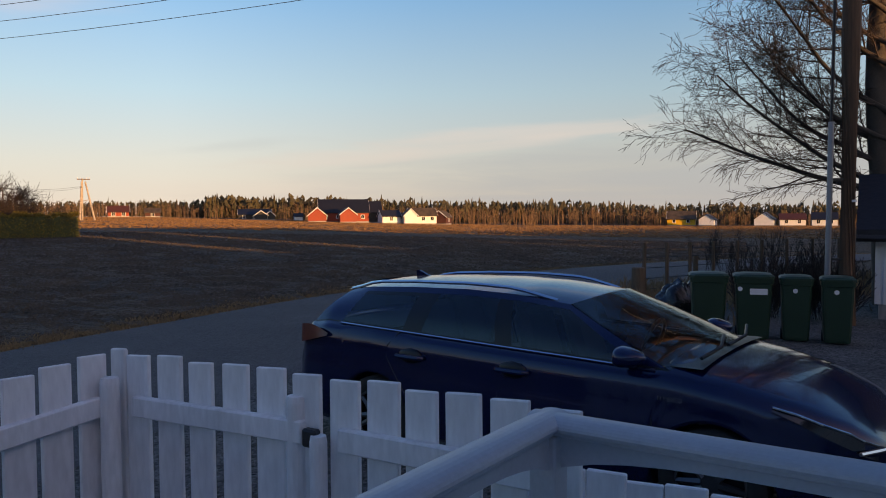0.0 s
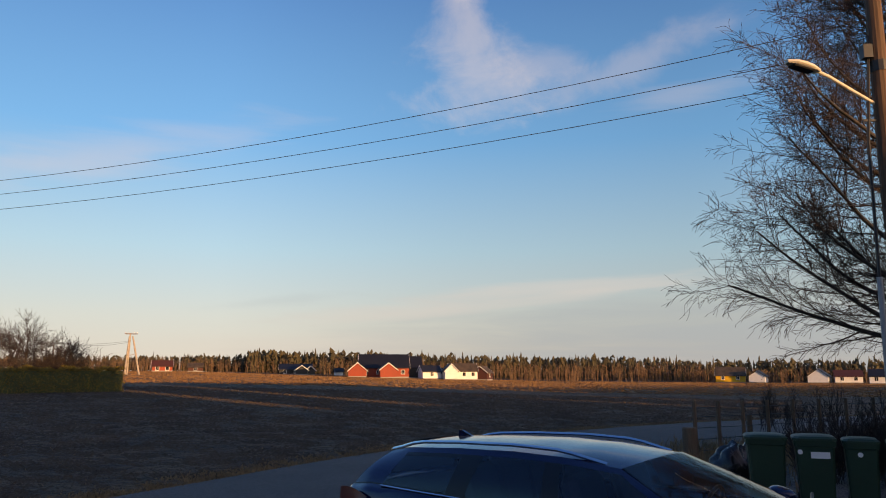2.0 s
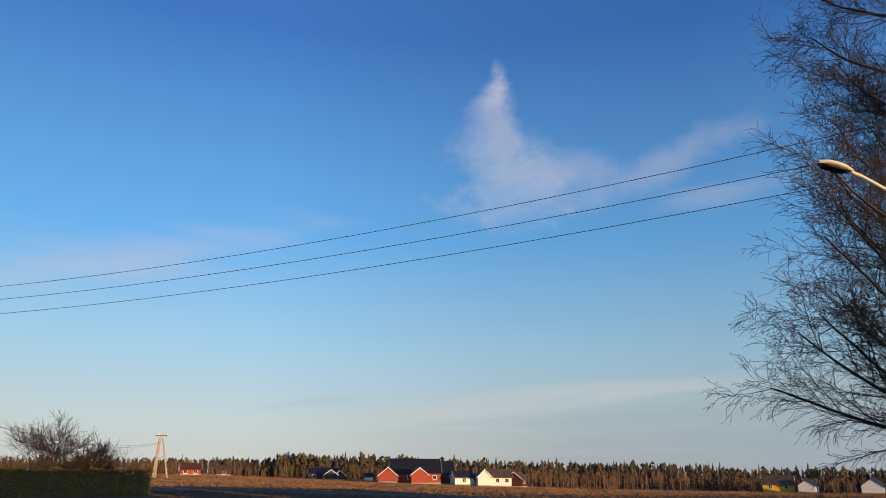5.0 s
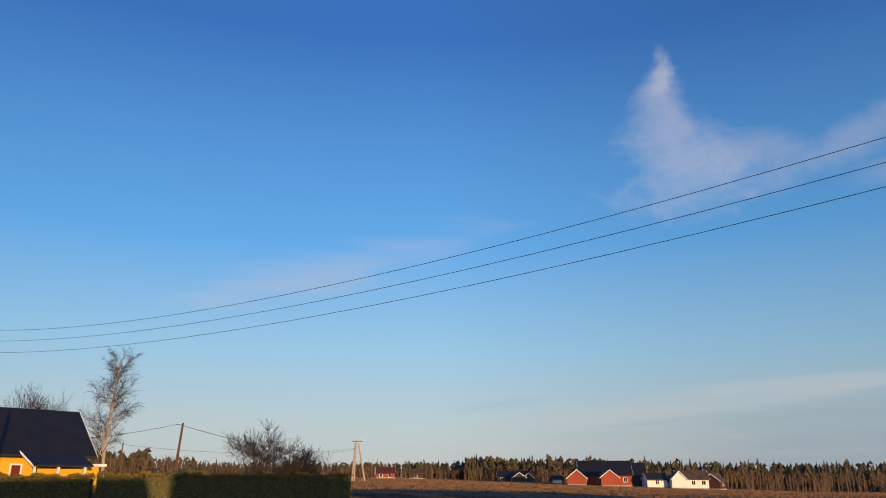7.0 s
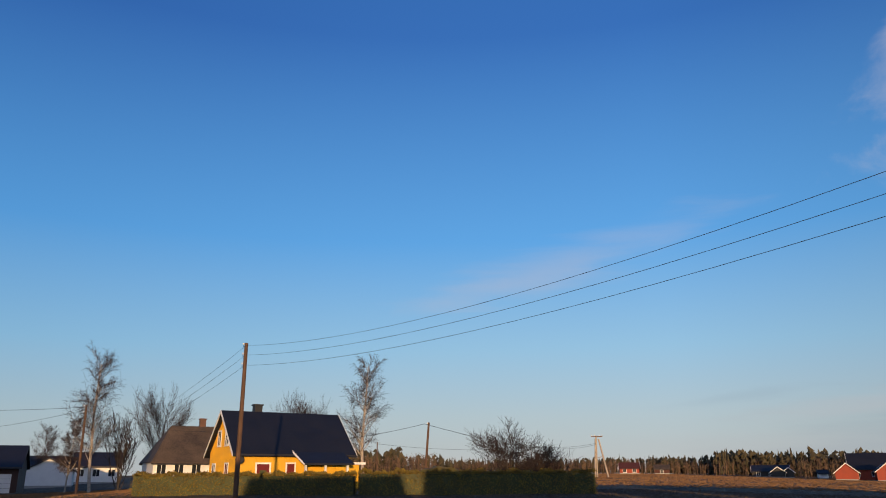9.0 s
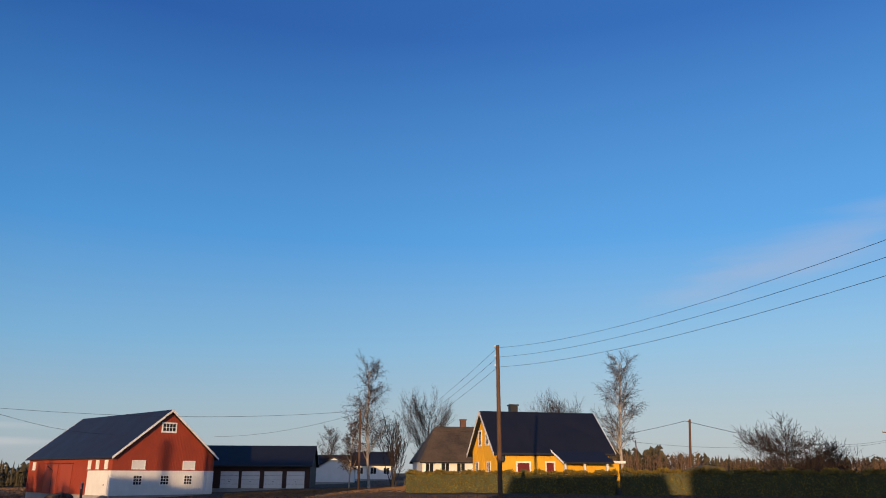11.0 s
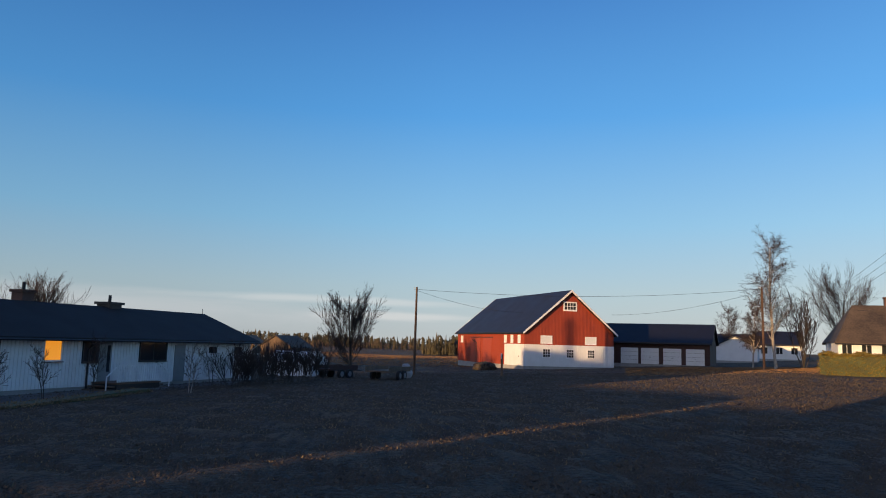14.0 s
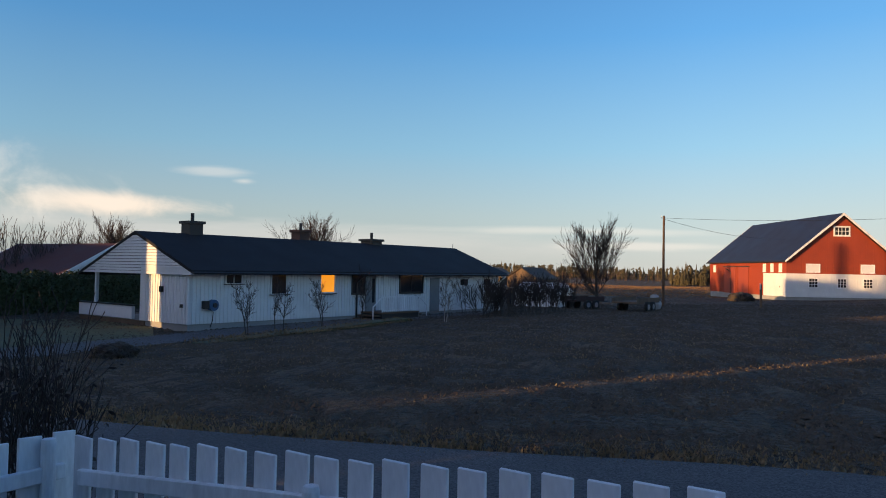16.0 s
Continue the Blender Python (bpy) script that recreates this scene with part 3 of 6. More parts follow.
def house(name, m, L, W, eave, ridge, label, wall, roof, over=0.45, verge=0.35, base=0.3, boards=0.0, trim=None, hip=0.0, category="house", thick=0.18, group=""):
    """A gabled house: ridge along x, base at z 0. Walls, plinth, roof slopes, bargeboards, cladding battens."""
    h = thing(name, m, label, category, group)
    bm = bmesh.new()
    pts = [(-L / 2, -W / 2), (L / 2, -W / 2), (L / 2, W / 2), (-L / 2, W / 2)]
    lo, hi = [bm.verts.new((x, y, base)) for x, y in pts], [bm.verts.new((x, y, eave)) for x, y in pts]
    for k in range(4):
        bm.faces.new((lo[k], lo[(k + 1) % 4], hi[(k + 1) % 4], hi[k]))
    if not hip:
        a, b = bm.verts.new((-L / 2, 0, ridge - 0.05)), bm.verts.new((L / 2, 0, ridge - 0.05))
        bm.faces.new((hi[3], hi[0], a))
        bm.faces.new((hi[1], hi[2], b))
    part("wall", bm, wall, h)
    part("plinth", boxes((-L / 2 + 0.03, -W / 2 + 0.03, -0.6, L / 2 - 0.03, W / 2 - 0.03, base + 0.01)), M["concrete"], h)
    slope = (ridge - eave) / (W / 2)
    yo, zo = W / 2 + over, eave - over * slope
    for s in (-1, 1):
        bm = bmesh.new()
        xr, xe = L / 2 + verge - hip, L / 2 + verge
        top = [(-xe, s * yo, zo), (xe, s * yo, zo), (xr, 0, ridge), (-xr, 0, ridge)]
        lowv = [bm.verts.new(p) for p in top]
        upv = [bm.verts.new((p[0], p[1], p[2] + thick)) for p in top]
        bm.faces.new(lowv)
        bm.faces.new(upv[::-1])
        for k in range(4):
            bm.faces.new((lowv[k], upv[k], upv[(k + 1) % 4], lowv[(k + 1) % 4]))
        bmesh.ops.recalc_face_normals(bm, faces=bm.faces)
        slab = part("roof", bm, roof, h)
        g = tube([(-xe, s * (yo + 0.06), zo + 0.02), (xe, s * (yo + 0.06), zo + 0.02)], 0.07, 6)
        part("gutter", g, M["dark"], slab)
    if hip:
        for s in (-1, 1):
            bm = bmesh.new()
            v = [bm.verts.new(p) for p in ((s * (L / 2 + verge), -yo, zo + thick), (s * (L / 2 + verge), yo, zo + thick), (s * (L / 2 + verge - hip), 0, ridge + thick))]
            bm.faces.new(v)
            part("roof_hip", bm, roof, h)
    if trim and not hip:
        for sx in (-1, 1):
            for s in (-1, 1):
                x = sx * (L / 2 + verge)
                bm = prism([(0, zo - 0.06), (0, zo + thick + 0.02), (s * yo, ridge + thick + 0.02), (s * yo, ridge - 0.1)], 0.05)
                bmesh.ops.transform(bm, matrix=pose(x + (0.003 if sx > 0 else -0.053), 0, 0) @ Matrix(((0, 1, 0, 0), (-1, 0, 0, s * yo), (0, 0, 1, 0), (0, 0, 0, 1))), verts=bm.verts)
                part("bargeboard", bm, trim, h)
    if boards:
        bm = bmesh.new()
        for s in (-1, 1):
            k = -L / 2
            while k < L / 2:
                box(bm, k, s * (W / 2 + 0.012) - 0.016, base, k + boards * 0.42, s * (W / 2 + 0.012) + 0.016, eave)
                k += boards
            k = -W / 2
            while k < W / 2:
                top = ridge - abs(k + boards * .2) * slope - 0.08 if not hip else eave
                box(bm, s * (L / 2 + 0.012) - 0.016, k, base, s * (L / 2 + 0.012) + 0.016, k + boards * 0.42, top)
                k += boards
        part("cladding", bm, wall, h)["kind"] = "stuff"
    return h


def on(h, side, L, W, x, z, w, hh, **k):
    return window(h, face(side, L, W) @ pose(x, -0.03, z), w, hh, k.pop("frame", M["white"]), k.pop("pane", M["window"]), **k)


def chimney(h, x, y, z0, z1, w=0.6, mat=None, pot=False):
    c = part("chimney", boxes((x - w / 2, y - w / 2, z0, x + w / 2, y + w / 2, z1), (x - w * .62, y - w * .62, z1, x + w * .62, y + w * .62, z1 + 0.14)), mat or M["dark"], h)
    if pot:
        part("flue", tube([(x, y, z1 + 0.1), (x, y, z1 + 0.55)], 0.09, 8), M["dark"], c)
    return c


def build_barn():
    L, W = 24.0, 12.7
    h = house("barn", pose(-106.2, 22.4, -0.95, 0, 0, -166.8), L, W, 4.65, 9.9, "large red and white wooden barn with a grey sheet roof", M["red"], M["roof_metal"], over=0.35, verge=0.5, base=0.35, boards=0.2, trim=M["white"], category="barn")
    # white lower storey on the gable and the near end of the long wall
    lower = boxes((-L / 2 - 0.05, -W / 2 - 0.05, 0.35, -L / 2 + 0.02, W / 2 + 0.05, 3.05), (-L / 2 + 0.02, W / 2 - 0.02, 0.35, -L / 2 + 6.0, W / 2 + 0.05, 3.05))
    slats = bmesh.new()
    for k in range(42):
        y = -W / 2 + W * k / 42
        box(slats, -L / 2 - 0.075, y, 0.36, -L / 2 - 0.04, y + 0.12, 3.04)
    low = part("white_lower_wall", lower, M["house_white"], h, "white painted vertical boards")
    part("cladding", slats, M["house_white"], low)["kind"] = "stuff"
    on(h, "left", L, W, -3.3, 3.7, 1.35, 0.72, pane=M["sign"], cols=1, trim=0.14)
    on(h, "left", L, W, 3.0, 3.7, 1.35, 0.72, pane=M["sign"], cols=1, trim=0.14)
    for x in (-3.3, 0.0, 3.0):
        on(h, "left", L + 0.12, W, x, 2.0, 0.95, 0.95, cols=3, rows=3, trim=0.1)
    on(h, "left", L, W, 0.0, 8.0, 1.6, 0.85, cols=4, rows=2, trim=0.16)
    for x in (10.6, 8.4, 6.3):
        on(h, "back", L, W, x, 3.7, 0.6, 0.8, pane=M["sign"], cols=1, trim=0.1)
    on(h, "back", L, W, -10.2, 3.6, 0.7, 0.8, pane=M["sign"], cols=1, trim=0.1)
    for x0, x1 in ((-1.5, 1.7), (-6.5, -2.5)):
        d = part("barn_door", boxes((-x1, W / 2 + 0.04, 0.3, -x0, W / 2 + 0.1, 3.8), bevel=0.01), M["red"], h, "red sliding barn door")
        part("door_rail", boxes((-x1 - 0.3, W / 2 + 0.06, 3.82, -x0 + 0.3, W / 2 + 0.14, 3.92)), M["dark"], d)
    dd = part("door", boxes((-11.6, W / 2 + 0.06, 0.35, -9.6, W / 2 + 0.11, 2.6)), M["house_white"], h, "white double door")
    part("door_handle", boxes((-10.7, W / 2 + 0.11, 1.4, -10.6, W / 2 + 0.15, 1.6)), M["dark"], dd)
    part("downpipe", tube([(4.0, W / 2 + 0.85, 3.6), (4.0, W / 2 + 0.12, 3.1), (4.0, W / 2 + 0.12, 0.3)], 0.06, 6), M["dark"], h)
    return h


def build_garage():
    L, W = 22.0, 8.0
    dx, dy = math.cos(radians(58.9)), math.sin(radians(58.9))
    cx, cy = -98 - dx * L / 2 - dy * W / 2, 45.3 - dy * L / 2 + dx * W / 2
    h = house("garage_row", pose(cx, cy, -0.2, 0, 0, 58.9), L, W, 3.2, 5.6, "dark garage building with a row of white doors", M["darkred"], M["roof"], over=0.5, base=0.1, category="garage")
    for k, x in enumerate((9.7, 6.7, 3.7, 0.9)):
        x -= 0.6
        d = part("garage_door", boxes(*[(x - 1.2, -W / 2 - 0.06, 0.1 + 0.55 * j, x + 1.2, -W / 2 + 0.02, 0.63 + 0.55 * j) for j in range(4)], bevel=0.012), M["house_white"], h, "white panelled garage door")
        part("door_handle", boxes((x - 0.1, -W / 2 - 0.1, 0.95, x + 0.1, -W / 2 - 0.06, 1.0)), M["dark"], d)
    part("door", boxes((-2.9, -W / 2 - 0.06, 0.1, -2.0, -W / 2 + 0.02, 2.2), bevel=0.01), M["house_white"], h, "white side door")
    return h


def build_yellow():
    L, W = 11.06, 8.0
    h = house("yellow_house", pose(-57.6, 50.7, 0.45, 0, 0, 69.0), L, W, 3.55, 7.1, "ochre yellow wooden house with a dark tiled roof", M["yellow"], M["roof"], over=0.55, verge=0.45, boards=0.3, trim=M["white"])
    chimney(h, -2.2, 0.9, 5.6, 7.9, 0.75)
    for x in (-1.15, 1.15):
        on(h, "left", L, W, x, 4.75, 0.85, 1.25, trim=0.13)
    for x in (-2.4, 1.6):
        on(h, "left", L, W, x, 1.75, 0.85, 1.3, pane=M["curtain"] if x > 0 else M["window"], trim=0.13)
    w1 = on(h, "front", L, W, -3.0, 1.8, 1.15, 1.15, cols=1, trim=0.15, pane=M["curtain"])
    on(h, "front", L, W, -0.4, 1.8, 0.7, 1.2, cols=1, trim=0.14, pane=M["curtain"])
    part("house_plant", boxes((-3.3, -W / 2 - 0.06, 1.25, -2.7, -W / 2 - 0.051, 1.85)), M["shrub"], w1)
    # porch with its own lean-to gable roof
    roof = bmesh.new()
    px0, px1, py = 0.3, 4.4, -W / 2 - 2.0
    v = [roof.verts.new(p) for p in ((px0 - 0.6, -W / 2 + 0.02, 3.5), (px1 + 0.2, -W / 2 + 0.02, 3.5), (px1 + 0.6, py - 0.2, 2.3), (px0 - 0.2, py - 0.2, 2.3))]
    u = [roof.verts.new(q.co + Vector((0, 0, 0.14))) for q in v]
    roof.faces.new(v)
    roof.faces.new(u[::-1])
    for k in range(4):
        roof.faces.new((v[k], u[k], u[(k + 1) % 4], v[(k + 1) % 4]))
    bmesh.ops.recalc_face_normals(roof, faces=roof.faces)
    part("porch_roof", roof, M["roof"], h, "dark tiled porch roof")
    part("bargeboard", tube([(px0 - 0.68, -W / 2 - 0.02, 3.56), (px0 - 0.28, py - 0.2, 2.36)], 0.1, 4), M["white"], h)
    for x in (px0, 2.2, px1):
        part("porch_post", boxes((x - 0.09, py, 0.3, x + 0.09, py + 0.18, 2.5)), M["white"], h)
    part("porch_rail", boxes((px0, py + 0.02, 1.1, px1, py + 0.1, 1.2), (px0, py + 0.02, 0.35, px1, py + 0.08, 1.05)), M["white"], h)
    part("porch_floor", boxes((px0 - 0.2, py - 0.1, 0.0, px1 + 0.2, -W / 2, 0.3)), M["wood"], h)
    a = part("annex", boxes((L / 2, -2.4, 0.0, L / 2 + 1.8, 2.4, 2.4)), M["yellow"], h)
    part("annex_roof", boxes((L / 2 - 0.02, -2.8, 2.4, L / 2 + 2.3, 2.8, 2.62)), M["white"], a)
    part("satellite_dish", tube([(-L / 2 + 0.3, -W / 2 - 0.25, 2.75), (-L / 2 + 0.28, -W / 2 - 0.33, 2.78)], [0.4, 0.34], 12), M["roof_metal"], h)
    return h


def build_bungalow():
    L, W = 24.9, 8.0
    ux, uy = math.cos(radians(155.65)), math.sin(radians(155.65))
    cx, cy = -29.9 + ux * L / 2 - uy * W / 2, -18.5 + uy * L / 2 + ux * W / 2
    m = pose(cx, cy, -1.06, 0, 0, 155.65)
    R = 3.35   # depth of the porch at the gable end
    back = 5.0   # the roof runs further down over the porch
    h = thing("white_bungalow", m, "long low white wooden bungalow with a dark roof and open porch", "house")
    eave, ridge, base = 2.80, 4.36, 0.32
    x0, x1, y0, y1 = -L / 2, L / 2, -W / 2, W / 2
    for seg in ((x0, y0, x1, y0 + 0.18), (x1 - 0.18, y0, x1, y1), (x0 + 5.5, y1 - 0.18, x1, y1), (x0, y0 + R, x0 + 5.5, y0 + R + 0.18), (x0, y0, x0 + 0.18, y0 + R), (x0 + 5.5, y0 + R, x0 + 5.68, y1)):
        part("wall", boxes((seg[0], seg[1], base, seg[2], seg[3], eave)), M["house_white"], h)
    part("plinth", boxes((x0 + 0.05, y0 + 0.05, -0.3, x1 - 0.05, y1 - 0.05, base), ), M["concrete"], h)
    bat = bmesh.new()
    k = x0
    while k < x1:
        box(bat, k, y0 - 0.03, base, k + 0.09, y0 + 0.01, eave)
        k += 0.21
    k = y0
    while k < y0 + R:
        box(bat, x0 - 0.03, k, base, x0 + 0.01, k + 0.09, eave)
        k += 0.21
    part("cladding", bat, M["house_white"], h)["kind"] = "stuff"
    # gable triangle, horizontal boards
    n, slope = 13, (ridge - eave) / (W / 2)
    for j in range(n):
        z0g, z1g = eave - 0.3 + (ridge - eave + 0.25) * j / n, eave - 0.3 + (ridge - eave + 0.25) * (j + 1) / n
        half = max(0.05, (ridge - z0g) / slope)
        part("gable_board", boxes((x0 - 0.20, -min(W / 2 + 0.5, half), z0g, x0 - 0.08, min(back, half), z1g - 0.02)), M["house_white"], h)
    over, verge, thick = 0.6, 0.22, 0.14
    for s in (-1, 1):
        bm = bmesh.new()
        yo = W / 2 + over if s < 0 else back + 0.1
        zo = ridge - yo * slope
        top = [(x0 - verge, s * yo, zo), (x1 + verge, s * yo, zo), (x1 + verge, 0, ridge), (x0 - verge, 0, ridge)]
        a, b = [bm.verts.new(p) for p in top], [bm.verts.new((p[0], p[1], p[2] + thick)) for p in top]
        bm.faces.new(a)
        bm.faces.new(b[::-1])
        for q in range(4):
            bm.faces.new((a[q], b[q], b[(q + 1) % 4], a[(q + 1) % 4]))
        bmesh.ops.recalc_face_normals(bm, faces=bm.faces)
        slab = part("roof", bm, M["roof_felt"], h)
        part("gutter", tube([(x0 - verge, s * (yo + 0.05), zo + 0.03), (x1 + verge, s * (yo + 0.05), zo + 0.03)], 0.065, 6), M["dark"], slab)
    part("soffit", boxes((x0 - verge + 0.02, -W / 2 - over, eave - 0.2, x1 + verge - 0.02, -W / 2 - 0.04, eave - 0.17)), M["house_white"], h)
    part("end_wall", prism([(-W / 2, eave), (W / 2, eave), (0, ridge - 0.02)], 0.15, pose(x1 - 0.2, 0, 0, 0, 0, -90) @ pose(0, 0, 0)), M["house_white"], h)
    # porch: post, corner post, low front
    part("porch_post", boxes((x0 + 0.05, y1 - 0.15, 0.3, x0 + 0.2, y1, eave)), M["house_white"], h)
    part("corner_post", boxes((x0 - 0.05, y0 + R - 0.1, base, x0 + 0.2, y0 + R + 0.35, eave)), M["house_white"], h)
    par = part("porch_parapet", boxes((x0 - 0.04, y0 + R + 1.0, 0.35, x0 + 0.1, y1 + 1.3, 0.95)), M["house_white"], h)
    part("capping", boxes((x0 - 0.08, y0 + R + 0.95, 0.95, x0 + 0.16, y1 + 1.35, 1.01)), M["dark"], par)
    part("porch_floor", boxes((x0, y0 + R, 0.0, x0 + 5.5, y1 + 1.3, 0.3)), M["wood"], h)
    chimney(h, x0 + 3.0, 0.2, 4.2, 5.0, 0.75, pot=True)
    chimney(h, x0 + 10.6, 0.6, 4.0, 4.95, 0.75, mat=M["brick"], pot=True)
    chimney(h, x0 + 16.3, 0.2, 4.1, 4.65, 0.95, pot=True)
    part("roof_aerial", tube([(x1 - 0.3, -0.2, ridge + 0.1), (x1 - 0.3, -0.2, ridge + 0.45)], 0.02, 5), M["steel"], h)

    def win(x, z, w, hh, **k):
        return window(h, pose(x0 + x, y0 - 0.03, z), w, hh, k.pop("frame", M["white"]), k.pop("pane", M["window"]), **k)
    win(2.38, 2.32, 0.84, 0.38, cols=2, trim=0.07)
    win(5.07, 2.06, 0.90, 0.92, cols=1, trim=0.06, pane=M["window"])
    win(8.36, 2.09, 0.96, 0.90, cols=1, trim=0.06, pane=M["lit"])
    win(10.72, 2.03, 0.93, 0.98, cols=2, trim=0.06, frame=M["dark"])
    win(15.3, 2.06, 2.08, 1.0, cols=2, trim=0.07, frame=M["dark"])
    win(20.7, 2.12, 0.9, 0.40, cols=1, trim=0.07)
    win(23.4, 2.12, 0.9, 0.40, cols=1, trim=0.07)
    for x, w in ((2.38, 0.84), (5.07, 0.9), (8.36, 0.96)):
        part("window_ledge", boxes((x0 + x - w / 2 - 0.12, y0 - 0.16, 2.06 if x < 3 else 1.53, x0 + x + w / 2 + 0.12, y0 - 0.03, 2.10 if x < 3 else 1.57)), M["dark"], h)
    d = part("front_door", boxes((x0 + 11.3, y0 - 0.06, 0.5, x0 + 12.15, y0 + 0.02, 2.52), bevel=0.01), M["door_grey"], h, "grey front door with glazed panel")
    part("door_pane", boxes((x0 + 11.82, y0 - 0.075, 1.0, x0 + 12.02, y0 - 0.055, 2.35)), M["window"], d)
    part("door_handle", boxes((x0 + 11.42, y0 - 0.11, 1.45, x0 + 11.54, y0 - 0.06, 1.5)), M["steel"], d)
    part("side_door", boxes((x0 + 17.12, y0 - 0.06, base, x0 + 18.05, y0 + 0.02, 2.40), bevel=0.01), M["door_grey"], h, "grey side door")
    part("downpipe", tube([(x0 + 10.7, y0 - 0.47, 2.5), (x0 + 10.55, y0 - 0.08, 2.15), (x0 + 10.55, y0 - 0.08, 0.1)], 0.05, 6), M["dark"], h)
    part("downpipe", tube([(x1 + 0.2, y0 - 0.47, 2.5), (x1 + 0.05, y0 - 0.08, 2.1), (x1 + 0.05, y0 - 0.08, 0.1)], 0.05, 6), M["house_white"], h)
    part("wall_lamp", boxes((x0 - 0.12, y0 + 1.85, 1.7, x0 - 0.02, y0 + 2.05, 1.95)), M["dark"], h)
    part("meter_box", boxes((x0 - 0.1, y0 + 0.3, 1.05, x0 - 0.02, y0 + 0.45, 1.2)), M["dark"], h)
    # steps with a white railing
    st = thing("entrance_steps", m @ pose(x0 + 12.5, y0 - 0.85, 0), "dark wooden entrance steps with a white picket railing", "steps")
    part("landing", boxes((-1.6, -0.8, 0.46, 1.6, 0.78, 0.54)), M["wood"], st)
    for j in range(2):
        part("step", boxes((-2.3 + 0.35 * j, -0.7, 0.16 + 0.16 * j, -1.6, 0.7, 0.22 + 0.16 * j)), M["wood"], st)
        part("step", boxes((1.6, -0.7, 0.16 + 0.16 * j, 2.3 - 0.35 * j, 0.7, 0.22 + 0.16 * j)), M["wood"], st)
    part("skirting", boxes((-1.55, -0.75, -0.1, 1.55, 0.75, 0.46)), M["dark"], st)
    rail = part("railing", boxes((-1.6, -0.82, 1.34, 1.6, -0.74, 1.40), (-1.6, -0.8, 0.62, 1.6, -0.76, 0.68)), M["white"], st)
    for k in range(20):
        part("baluster", boxes((-1.58 + 0.165 * k, -0.795, 0.56, -1.5 + 0.165 * k, -0.765, 1.34)), M["white"], rail)
    for s in (-1, 1):
        part("handrail", tube([(s * 1.6, -0.78, 1.37), (s * 2.3, -0.78, 0.85), (s * 2.3, -0.78, 0.0)], 0.035, 6), M["white"], rail)
    reel = thing("hose_reel", m @ pose(x0 + 1.2, y0 - 0.02, 1.15), "dark wall-mounted hose reel with a blue drum", "hose reel")
    part("bracket", boxes((-0.52, -0.22, -0.16, -0.22, 0, 0.2), bevel=0.03), M["dark"], reel)
    part("drum", tube([(0, 0.0, 0), (0, -0.24, 0)], 0.25, 20), M["blue"], reel, "blue round drum")
    part("hub", tube([(0.02, -0.24, 0), (0.02, -0.3, 0)], 0.11, 14), M["dark"], reel)
    part("hose", tube([(0.05, -0.1, -0.3), (0.0, -0.12, -0.7), (-0.1, -0.1, -1.0)], 0.02, 6), M["dark"], reel)
    return h


M["lit"] = glow("lamp_lit_window", (1.0, 0.36, 0.03), 0.55)
M["door_grey"] = material("grey_door_paint", (0.2, 0.21, 0.22), 0.55, var=0.12, scale=2, fine=20, bump=0.05)
build_barn()
build_garage()
build_yellow()
build_bungalow()


# ---- own house, and unseen houses added towards the sun to cast shade ----
def toward(q, s):
    """A place q metres across and s metres towards the sun."""
    return q * 0.714 + s * 0.70, q * 0.70 - s * 0.714


own = house("own_house", pose(3.31, -4.74, 0, 0, 0, -124.5), 10.5, 8, 3.1, 5.5, "white wooden house with a dark roof beside the porch", M["house_white"], M["roof"], boards=0.25, trim=M["white"])
# unseen blocks; ridges and gaps set by where shadow and sun strips fall
for q, s, L, turn, eave, ridge in ((-84, 22, 15, 40, 5.2, 9.3), (-62.5, 22, 14, 42, 3.0, 4.75), (-51.45, 17, 3.3, 46, 4.4, 7.05), (-48.1, 17, 1.9, 46, 4.0, 6.3), (-41.85, 17, 9.5, 46, 7.0, 10.4), (-30.15, 12, 12.0, 46, 4.8, 8.2), (-18.9, 22, 15.1, 45.6, 2.0, 3.2), (-8.5, 20, 2.85, 45.6, 1.9, 2.7), (-10.6, 33, 3.0, 45.6, 1.3, 2.0), (5.5, 26, 3.0, 46, 3.2, 5.2), (11.85, 20, 10.4, 46, 4.2, 6.9), (17.2, 22, 3.9, 46, 4.0, 6.6), (24.5, 26, 6.2, 46, 4.8, 8.0), (38.3, 30, 16.2, 46, 4.6, 7.4), (20.2, 33, 3.0, 46, 2.5, 3.9), (28.7, 36, 3.0, 46, 2.5, 4.0), (53, 30, 10, 46, 4.6, 7.4)):
    x, y = toward(q, s)
    blocker = house("shade_house", pose(x, y, 0, 0, 0, turn), L, 8.5, eave, ridge, "unseen added house with a dark pitched roof that casts shade", M["house_white"], M["roof"], trim=M["white"], group="row of houses along the lane")
    # overtall unseen chimney, added to drop a shadow stripe on the barn gable
    if q == -51.45:
        chimney(blocker, 1.55, 0.0, 6.0, 11.4, 0.55, mat=M["brick"])


# ---- picket fence ----
def picket_mesh(w, h, t=0.022):
    bm = boxes((-w / 2, -t / 2, 0, w / 2, t / 2, h), bevel=0.004)
    for v in bm.verts:
        if v.co.z > h - 0.02:
            v.co.z += v.co.x * 0.05
    me = bpy.data.meshes.new("picket")
    bm.to_mesh(me)
    bm.free()
    me.materials.append(M["white"])
    return me


PICKETS = [picket_mesh(0.137, 0.98), picket_mesh(0.140, 0.985), picket_mesh(0.134, 0.975)]


